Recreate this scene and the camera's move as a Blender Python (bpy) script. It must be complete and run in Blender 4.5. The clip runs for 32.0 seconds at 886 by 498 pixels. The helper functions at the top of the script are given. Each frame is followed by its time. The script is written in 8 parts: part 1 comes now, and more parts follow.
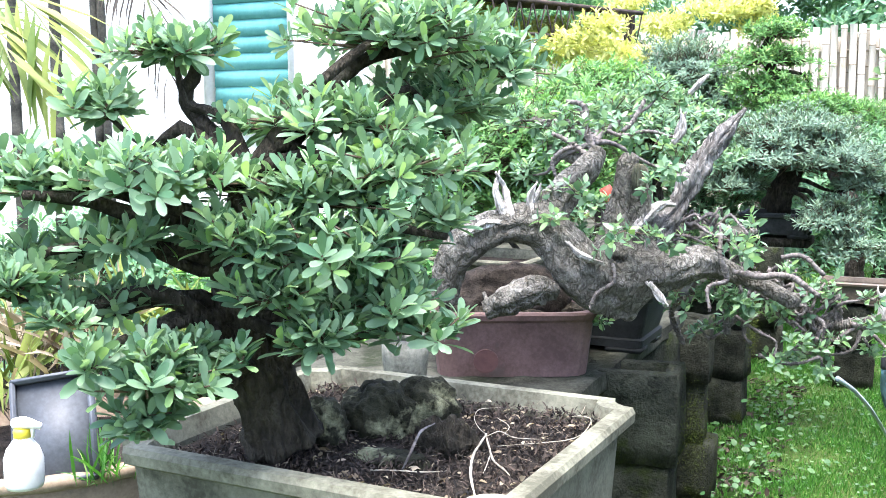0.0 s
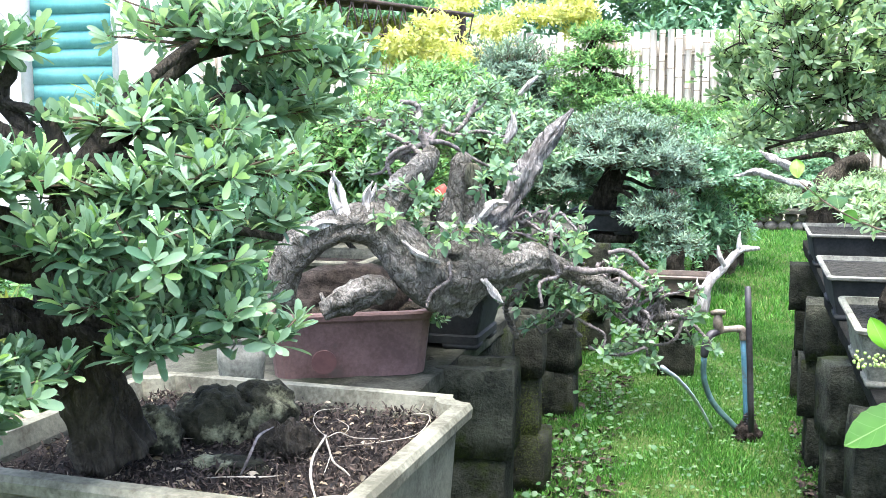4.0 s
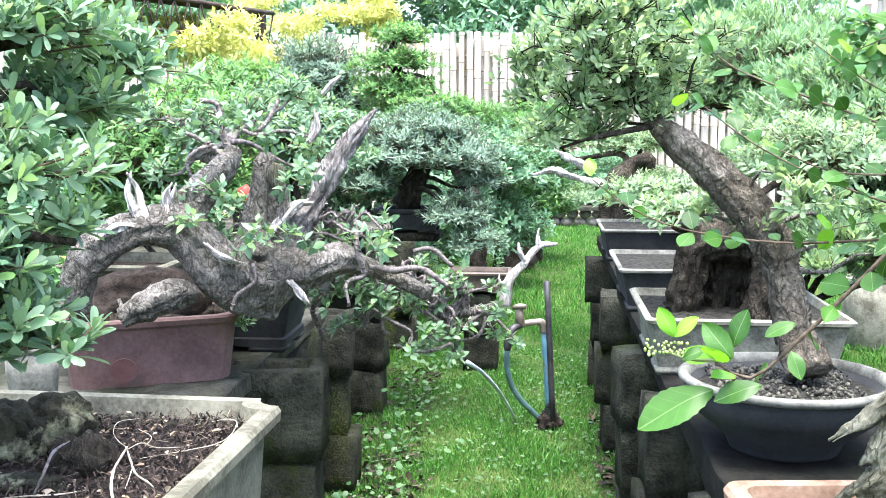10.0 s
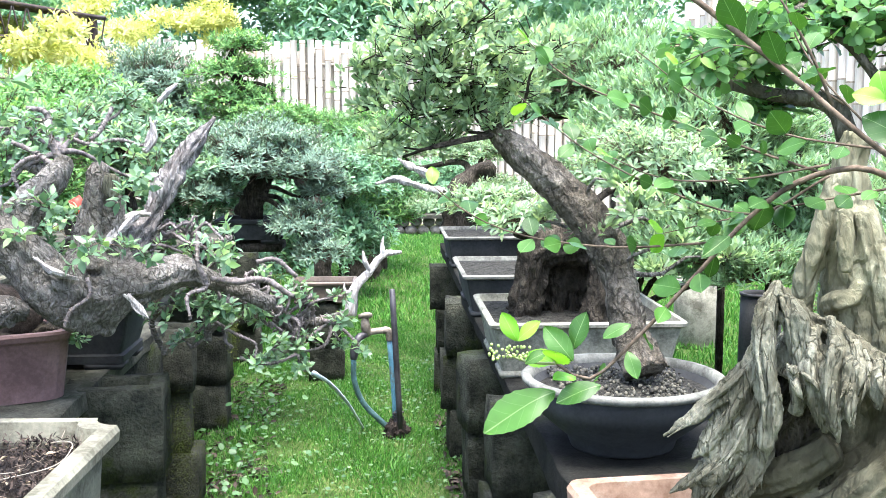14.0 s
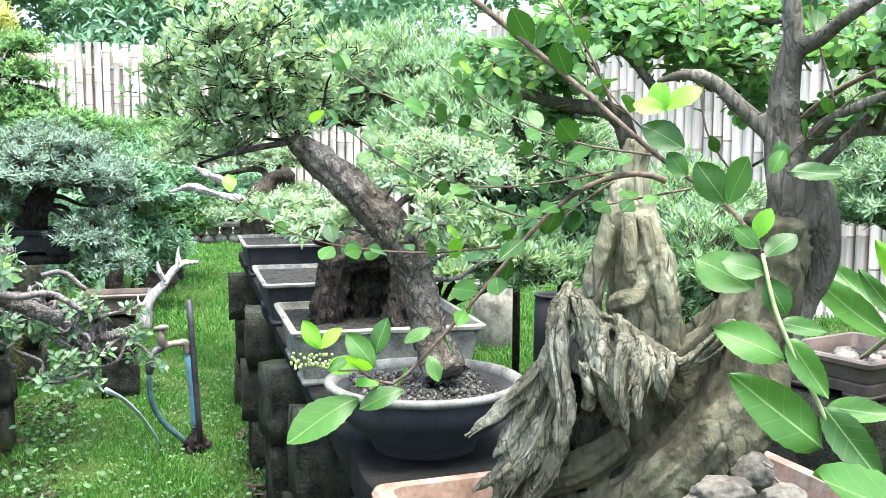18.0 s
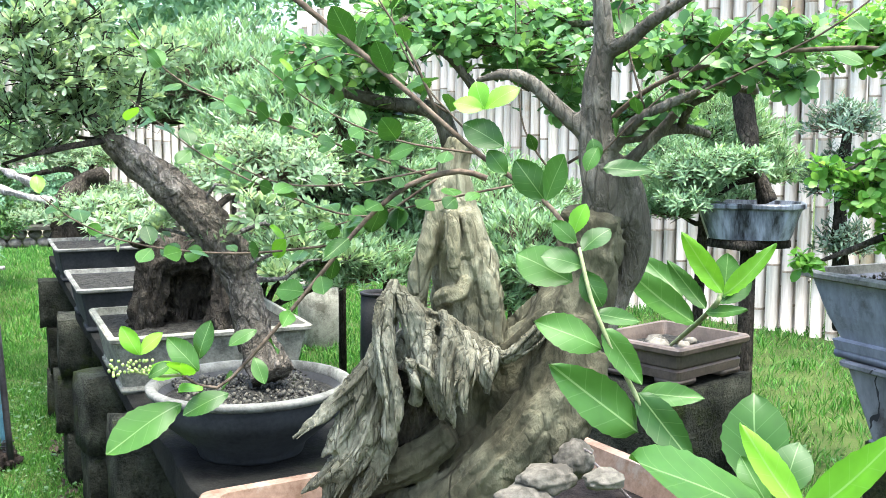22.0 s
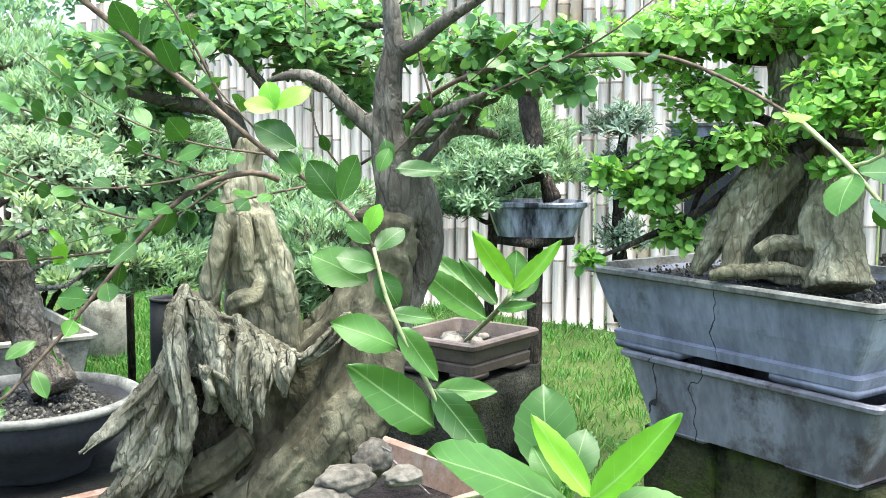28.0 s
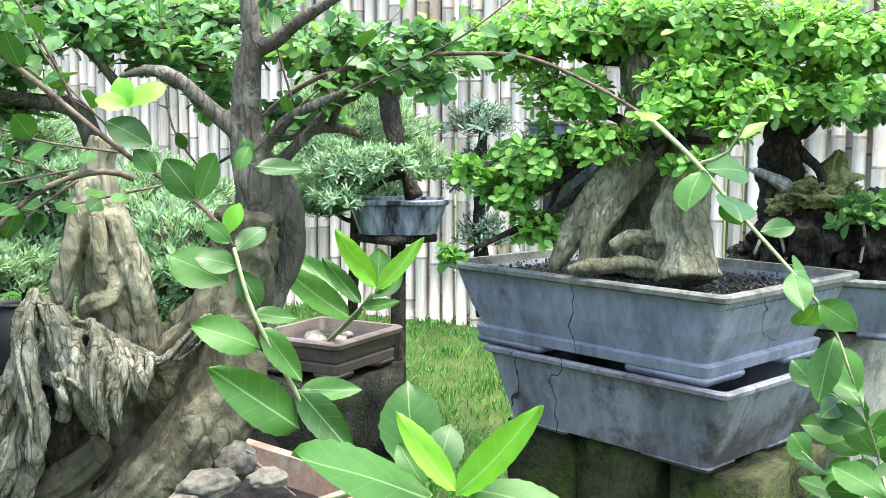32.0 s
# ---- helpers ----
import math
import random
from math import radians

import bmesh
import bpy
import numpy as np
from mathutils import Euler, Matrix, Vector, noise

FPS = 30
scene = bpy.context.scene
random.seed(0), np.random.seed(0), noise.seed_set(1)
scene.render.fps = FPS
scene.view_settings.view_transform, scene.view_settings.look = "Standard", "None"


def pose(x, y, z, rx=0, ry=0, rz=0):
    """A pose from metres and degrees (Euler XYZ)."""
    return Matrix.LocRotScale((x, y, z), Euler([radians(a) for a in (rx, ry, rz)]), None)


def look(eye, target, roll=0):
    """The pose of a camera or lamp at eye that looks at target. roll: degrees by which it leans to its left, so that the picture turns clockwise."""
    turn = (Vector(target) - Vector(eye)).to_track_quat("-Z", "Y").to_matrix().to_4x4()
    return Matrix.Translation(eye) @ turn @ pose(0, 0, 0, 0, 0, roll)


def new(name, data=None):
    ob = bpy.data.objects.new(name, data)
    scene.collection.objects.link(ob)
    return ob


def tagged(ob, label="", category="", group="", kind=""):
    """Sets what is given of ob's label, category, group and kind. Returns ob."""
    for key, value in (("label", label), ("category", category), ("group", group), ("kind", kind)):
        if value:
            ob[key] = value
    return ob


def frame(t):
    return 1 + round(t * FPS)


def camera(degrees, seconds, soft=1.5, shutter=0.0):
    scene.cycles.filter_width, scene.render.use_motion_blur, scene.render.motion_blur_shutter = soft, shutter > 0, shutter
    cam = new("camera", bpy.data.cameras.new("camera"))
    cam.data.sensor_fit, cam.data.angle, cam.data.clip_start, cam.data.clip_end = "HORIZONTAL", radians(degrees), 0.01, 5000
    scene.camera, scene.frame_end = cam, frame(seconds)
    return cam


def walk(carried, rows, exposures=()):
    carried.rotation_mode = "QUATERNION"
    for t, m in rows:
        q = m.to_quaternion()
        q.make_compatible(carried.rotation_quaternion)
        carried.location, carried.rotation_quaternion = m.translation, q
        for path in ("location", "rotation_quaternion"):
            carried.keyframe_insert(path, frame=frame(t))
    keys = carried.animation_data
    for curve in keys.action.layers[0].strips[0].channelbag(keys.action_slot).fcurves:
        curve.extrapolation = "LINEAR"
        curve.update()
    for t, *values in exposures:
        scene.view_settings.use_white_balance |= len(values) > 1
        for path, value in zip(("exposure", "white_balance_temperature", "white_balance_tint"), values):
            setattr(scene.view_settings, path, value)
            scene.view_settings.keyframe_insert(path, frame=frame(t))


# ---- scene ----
EYE = 1.13
cam = camera(46.47, 32.0, soft=0.65)
PATH = [
    (0, -25.30, -6.88, -0.37),
    (0.5, -24.14, -6.91, -0.36),
    (1, -22.65, -6.91, -0.39),
    (1.5, -21.93, -6.90, -0.27),
    (2, -20.90, -6.90, -0.30),
    (2.5, -19.73, -6.90, -0.31),
    (3, -18.62, -6.89, -0.29),
    (3.5, -17.29, -6.92, -0.26),
    (5.5, -14.06, -6.94, -0.18),
    (6, -13.41, -6.96, -0.17),
    (6.5, -12.65, -6.98, -0.19),
    (7, -11.70, -7.00, -0.19),
    (7.5, -10.35, -7.03, -0.19),
    (8, -9.31, -7.04, -0.11),
    (8.5, -8.32, -7.04, -0.12),
    (9, -7.35, -7.01, -0.06),
    (9.5, -6.38, -6.98, -0.06),
    (10, -5.35, -6.98, -0.06),
    (10.5, -4.42, -7.00, -0.05),
    (11, -3.59, -7.00, -0.06),
    (11.5, -2.78, -6.99, -0.00),
    (12, -1.72, -6.95, -0.04),
    (12.5, -0.56, -6.92, -0.02),
    (13, 0.61, -6.90, -0.01),
    (13.5, 1.88, -6.77, 0.02),
    (14, 3.32, -6.50, -0.03),
    (14.5, 4.87, -6.31, 0.04),
    (16.5, 10.15, -6.12, 0.07),
    (17, 11.66, -6.11, 0.09),
    (17.5, 13.06, -6.11, 0.13),
    (18, 14.43, -6.11, 0.13),
    (18.5, 15.57, -6.12, 0.16),
    (19, 16.80, -6.15, 0.12),
    (19.5, 18.11, -6.16, 0.09),
    (20, 19.40, -6.17, 0.12),
    (20.5, 20.49, -6.16, 0.13),
    (21, 21.67, -6.16, 0.10),
    (21.5, 22.94, -6.17, 0.08),
    (22, 24.18, -6.18, 0.08),
    (22.5, 25.41, -6.18, 0.09),
    (23, 26.47, -6.15, 0.13),
    (23.5, 27.47, -6.16, 0.12),
    (24, 28.32, -6.18, 0.11),
    (24.5, 29.37, -6.22, 0.07),
    (25, 30.33, -6.21, 0.14),
    (25.5, 31.15, -6.17, 0.14),
    (27.5, 34.77, -6.13, 0.13),
    (28, 35.60, -6.11, 0.17),
    (28.5, 36.51, -6.12, 0.15),
    (29, 37.50, -6.11, 0.15),
    (29.5, 38.45, -6.11, 0.15),
    (30, 39.33, -6.12, 0.18),
    (30.5, 40.23, -6.15, 0.14),
    (31, 41.24, -6.19, 0.14),
    (31.5, 42.24, -6.20, 0.13),
    (32, 43.25, -6.20, 0.20),
]
walk(cam, [(t, pose(0, 0, EYE, 0, 0, -a) @ pose(0, 0, 0, 90 + p) @ pose(0, 0, 0, 0, 0, r)) for t, a, p, r in PATH], [(0.0, 2.7, 6150, 14), (13.0, 2.82, 6150, 16), (20.0, 2.65, 6200, 13), (32.0, 2.58, 6250, 12)])

# ---- light ----
SUN_AZ, SUN_EL = 165.0, 78.0
world = bpy.data.worlds.new("sky")
scene.world = world
world.use_nodes = True
wn = world.node_tree.nodes
sky = wn.new("ShaderNodeTexSky")
sky.sky_type, sky.sun_disc = "NISHITA", False
sky.sun_elevation, sky.sun_rotation = radians(SUN_EL), radians(SUN_AZ)
sky.air_density, sky.dust_density, sky.ozone_density = 1.0, 4.0, 1.0
wn["Background"].inputs["Strength"].default_value = 0.15
world.node_tree.links.new(sky.outputs[0], wn["Background"].inputs[0])
sun = new("sun", bpy.data.lights.new("sun", "SUN"))
sun.data.energy, sun.data.angle, sun.data.color = 1.7, radians(40), (1.0, 0.97, 0.90)
sun_dir = Vector((math.sin(radians(SUN_AZ)) * math.cos(radians(SUN_EL)), math.cos(radians(SUN_AZ)) * math.cos(radians(SUN_EL)), math.sin(radians(SUN_EL))))
sun.matrix_world = look(sun_dir * 20, (0, 0, 0))


# ---- materials ----
def nodes_of(name):
    m = bpy.data.materials.new(name)
    m.use_nodes = True
    return m, m.node_tree.nodes, m.node_tree.links, m.node_tree.nodes["Principled BSDF"]


def surface(name, dark, light, scale=8.0, rough=0.8, bump=0.4, fine=120.0, depth=0.004, stain=None, stain_scale=3.0, stain_at=0.55, stretch=(1, 1, 1), metal=0.0, piece=0.0):
    """A weathered surface: two tones at one scale, grain at a finer one, stains at a wider one."""
    m, n, l, b = nodes_of(name)
    pos = n.new("ShaderNodeNewGeometry").outputs["Position"]
    mapped = n.new("ShaderNodeMapping")
    mapped.inputs["Scale"].default_value = stretch
    l.new(pos, mapped.inputs[0])
    t1, t2 = n.new("ShaderNodeTexNoise"), n.new("ShaderNodeTexNoise")
    for t, s, d in ((t1, scale, 5.0), (t2, fine, 4.0)):
        t.inputs["Scale"].default_value, t.inputs["Detail"].default_value, t.inputs["Roughness"].default_value = s, d, 0.65
        l.new(mapped.outputs[0], t.inputs["Vector"])
    both = n.new("ShaderNodeMath")
    both.operation = "MULTIPLY_ADD"
    both.inputs[1].default_value = 0.45
    l.new(t2.outputs["Fac"], both.inputs[0]), l.new(t1.outputs["Fac"], both.inputs[2])
    ramp = n.new("ShaderNodeValToRGB")
    ramp.color_ramp.elements[0].position, ramp.color_ramp.elements[1].position = 0.57, 0.89
    ramp.color_ramp.elements[0].color, ramp.color_ramp.elements[1].color = (*dark, 1), (*light, 1)
    l.new(both.outputs[0], ramp.inputs[0])
    colour = ramp.outputs[0]
    if stain:
        t3, r3, mix = n.new("ShaderNodeTexNoise"), n.new("ShaderNodeValToRGB"), n.new("ShaderNodeMix")
        t3.inputs["Scale"].default_value, t3.inputs["Detail"].default_value, t3.inputs["Roughness"].default_value = stain_scale, 6.0, 0.7
        r3.color_ramp.elements[0].position, r3.color_ramp.elements[1].position = stain_at, stain_at + 0.12
        mix.data_type = "RGBA"
        mix.inputs["B"].default_value = (*stain, 1)
        l.new(pos, t3.inputs["Vector"]), l.new(t3.outputs["Fac"], r3.inputs[0]), l.new(r3.outputs[0], mix.inputs["Factor"])
        l.new(colour, mix.inputs["A"])
        colour = mix.outputs["Result"]
    if piece:
        info, hsv, span = n.new("ShaderNodeObjectInfo"), n.new("ShaderNodeHueSaturation"), n.new("ShaderNodeMapRange")
        span.inputs["To Min"].default_value, span.inputs["To Max"].default_value = 1 - piece, 1 + piece
        l.new(info.outputs["Random"], span.inputs[0]), l.new(span.outputs[0], hsv.inputs["Value"]), l.new(colour, hsv.inputs["Color"])
        colour = hsv.outputs[0]
    l.new(colour, b.inputs["Base Color"])
    b.inputs["Roughness"].default_value, b.inputs["Metallic"].default_value = rough, metal
    b.inputs["Specular IOR Level"].default_value = 0.5 if rough < 0.7 else 0.3 if rough < 0.82 else 0.12
    bm_ = n.new("ShaderNodeBump")
    bm_.inputs["Strength"].default_value, bm_.inputs["Distance"].default_value = bump, depth
    l.new(both.outputs[0], bm_.inputs["Height"]), l.new(bm_.outputs[0], b.inputs["Normal"])
    return m


def leafage(name, dark, light, rough=0.45, through_=0.35, tip=None, own=False, gloss=0.32):
    """Living leaf: each leaf takes its own green between two, lets some light through, and has fine veins."""
    m, n, l, b = nodes_of(name)
    if own:
        rnd = n.new("ShaderNodeObjectInfo").outputs["Random"]
    else:
        rnd = n.new("ShaderNodeNewGeometry").outputs["Random Per Island"]
    ramp = n.new("ShaderNodeValToRGB")
    ramp.color_ramp.elements[0].color, ramp.color_ramp.elements[1].color = (*dark, 1), (*light, 1)
    if tip:
        e = ramp.color_ramp.elements.new(0.89)
        e.color = (*light, 1)
        ramp.color_ramp.elements[2].color = (*tip, 1)
    l.new(rnd, ramp.inputs[0])
    tex, mix = n.new("ShaderNodeTexNoise"), n.new("ShaderNodeMix")
    tex.inputs["Scale"].default_value = 60.0
    l.new(n.new("ShaderNodeNewGeometry").outputs["Position"], tex.inputs["Vector"])
    mix.data_type, mix.blend_type = "RGBA", "MULTIPLY"
    mix.inputs["Factor"].default_value = 0.35
    l.new(ramp.outputs[0], mix.inputs["A"]), l.new(tex.outputs["Fac"], mix.inputs["B"])
    l.new(mix.outputs["Result"], b.inputs["Base Color"])
    b.inputs["Roughness"].default_value = rough
    b.inputs["Specular IOR Level"].default_value = gloss
    tr, add = n.new("ShaderNodeBsdfTranslucent"), n.new("ShaderNodeMixShader")
    warm = n.new("ShaderNodeMix")
    warm.data_type, warm.blend_type = "RGBA", "MULTIPLY"
    warm.inputs["Factor"].default_value, warm.inputs["B"].default_value = 1.0, (1.0, 1.0, 0.6, 1)
    l.new(mix.outputs["Result"], warm.inputs["A"]), l.new(warm.outputs["Result"], tr.inputs["Color"])
    add.inputs["Fac"].default_value = through_
    l.new(b.outputs[0], add.inputs[1]), l.new(tr.outputs[0], add.inputs[2])
    l.new(add.outputs[0], n["Material Output"].inputs["Surface"])
    return m



def cracked(m, scale=3.2, width=0.005, dark=(0.02, 0.02, 0.022)):
    """Adds long fine cracks to a surface."""
    n, l = m.node_tree.nodes, m.node_tree.links
    vor, less, mix, mp, wob = n.new("ShaderNodeTexVoronoi"), n.new("ShaderNodeMath"), n.new("ShaderNodeMix"), n.new("ShaderNodeMapping"), n.new("ShaderNodeTexNoise")
    vor.feature = "DISTANCE_TO_EDGE"
    vor.inputs["Scale"].default_value, wob.inputs["Scale"].default_value = scale, 14.0
    mp.inputs["Scale"].default_value = (1.0, 1.0, 0.25)
    add = n.new("ShaderNodeVectorMath")
    add.operation = "MULTIPLY_ADD"
    add.inputs[1].default_value = (0.06, 0.06, 0.06)
    pos = n.new("ShaderNodeNewGeometry").outputs["Position"]
    l.new(pos, wob.inputs["Vector"]), l.new(wob.outputs["Color"], add.inputs[0]), l.new(pos, add.inputs[2]), l.new(add.outputs[0], mp.inputs[0]), l.new(mp.outputs[0], vor.inputs["Vector"])
    less.operation = "LESS_THAN"
    less.inputs[1].default_value = width
    l.new(vor.outputs["Distance"], less.inputs[0])
    mix.data_type = "RGBA"
    mix.inputs["B"].default_value = (*dark, 1)
    b = n["Principled BSDF"]
    old = b.inputs["Base Color"].links[0].from_socket
    l.new(less.outputs[0], mix.inputs["Factor"]), l.new(old, mix.inputs["A"]), l.new(mix.outputs["Result"], b.inputs["Base Color"])
    return m



def bark_like(name, crack, plate, pale, scale=18.0, stretch=(1, 1, 0.45), width=0.10, depth=0.012, rough=0.92, grain=160.0, patch=9.0, patch_at=0.56, soft=0.35):
    """Bark or torn wood: winding dark fissures of two sizes, fine grain, and paler weathered patches."""
    m, n, l, b = nodes_of(name)
    pos = n.new("ShaderNodeNewGeometry").outputs["Position"]
    mp = n.new("ShaderNodeMapping")
    mp.inputs["Scale"].default_value = stretch
    l.new(pos, mp.inputs[0])

    def tex(s, detail, vec, warp=0.0):
        t = n.new("ShaderNodeTexNoise")
        t.inputs["Scale"].default_value, t.inputs["Detail"].default_value, t.inputs["Roughness"].default_value, t.inputs["Distortion"].default_value = s, detail, 0.62, warp
        l.new(vec, t.inputs["Vector"])
        return t.outputs["Fac"]

    def calc(op, a, v):
        q = n.new("ShaderNodeMath")
        q.operation = op
        l.new(a, q.inputs[0])
        if isinstance(v, float):
            q.inputs[1].default_value = v
        else:
            l.new(v, q.inputs[1])
        return q.outputs[0]

    def span(a, lo, hi, to0=0.0, to1=1.0):
        q = n.new("ShaderNodeMapRange")
        for k, v in (("From Min", lo), ("From Max", hi), ("To Min", to0), ("To Max", to1)):
            q.inputs[k].default_value = v
        l.new(a, q.inputs[0])
        return q.outputs[0]
    vor, bend = n.new("ShaderNodeTexVoronoi"), n.new("ShaderNodeVectorMath")
    wob = n.new("ShaderNodeTexNoise")
    vor.feature, bend.operation = "DISTANCE_TO_EDGE", "MULTIPLY_ADD"
    vor.inputs["Scale"].default_value, wob.inputs["Scale"].default_value, wob.inputs["Detail"].default_value = scale * 2.6, scale * 1.8, 4.0
    bend.inputs[1].default_value = (0.55 / scale,) * 3
    l.new(mp.outputs[0], wob.inputs["Vector"]), l.new(wob.outputs["Color"], bend.inputs[0]), l.new(mp.outputs[0], bend.inputs[2]), l.new(bend.outputs[0], vor.inputs["Vector"])
    big = span(vor.outputs["Distance"], 0.0, width * 1.6, 0.35)
    vein = n.new("ShaderNodeMath")
    vein.operation = "MAXIMUM"
    l.new(big, vein.inputs[0]), l.new(span(tex(scale * 1.1, 3.0, pos), 0.44, 0.58), vein.inputs[1])
    big = vein.outputs[0]
    small = span(tex(scale * 2.7, 5.0, mp.outputs[0], 0.4), 0.34, 0.6, soft * 0.8)
    fine = span(tex(grain, 4.0, mp.outputs[0]), 0.3, 0.7, soft)
    tone = calc("MULTIPLY", calc("MULTIPLY", big, small), fine)
    body, mix = n.new("ShaderNodeMix"), n.new("ShaderNodeMix")
    body.data_type = mix.data_type = "RGBA"
    body.inputs["A"].default_value, body.inputs["B"].default_value = (*plate, 1), (*pale, 1)
    mix.inputs["A"].default_value = (*crack, 1)
    l.new(span(tex(patch, 5.0, pos), patch_at - 0.06, patch_at + 0.1), body.inputs["Factor"]), l.new(tone, mix.inputs["Factor"]), l.new(body.outputs["Result"], mix.inputs["B"])
    l.new(mix.outputs["Result"], b.inputs["Base Color"])
    b.inputs["Roughness"].default_value = rough
    b.inputs["Specular IOR Level"].default_value = 0.15
    bp_ = n.new("ShaderNodeBump")
    bp_.inputs["Strength"].default_value, bp_.inputs["Distance"].default_value = 1.0, depth
    l.new(tone, bp_.inputs["Height"]), l.new(bp_.outputs[0], b.inputs["Normal"])
    return m


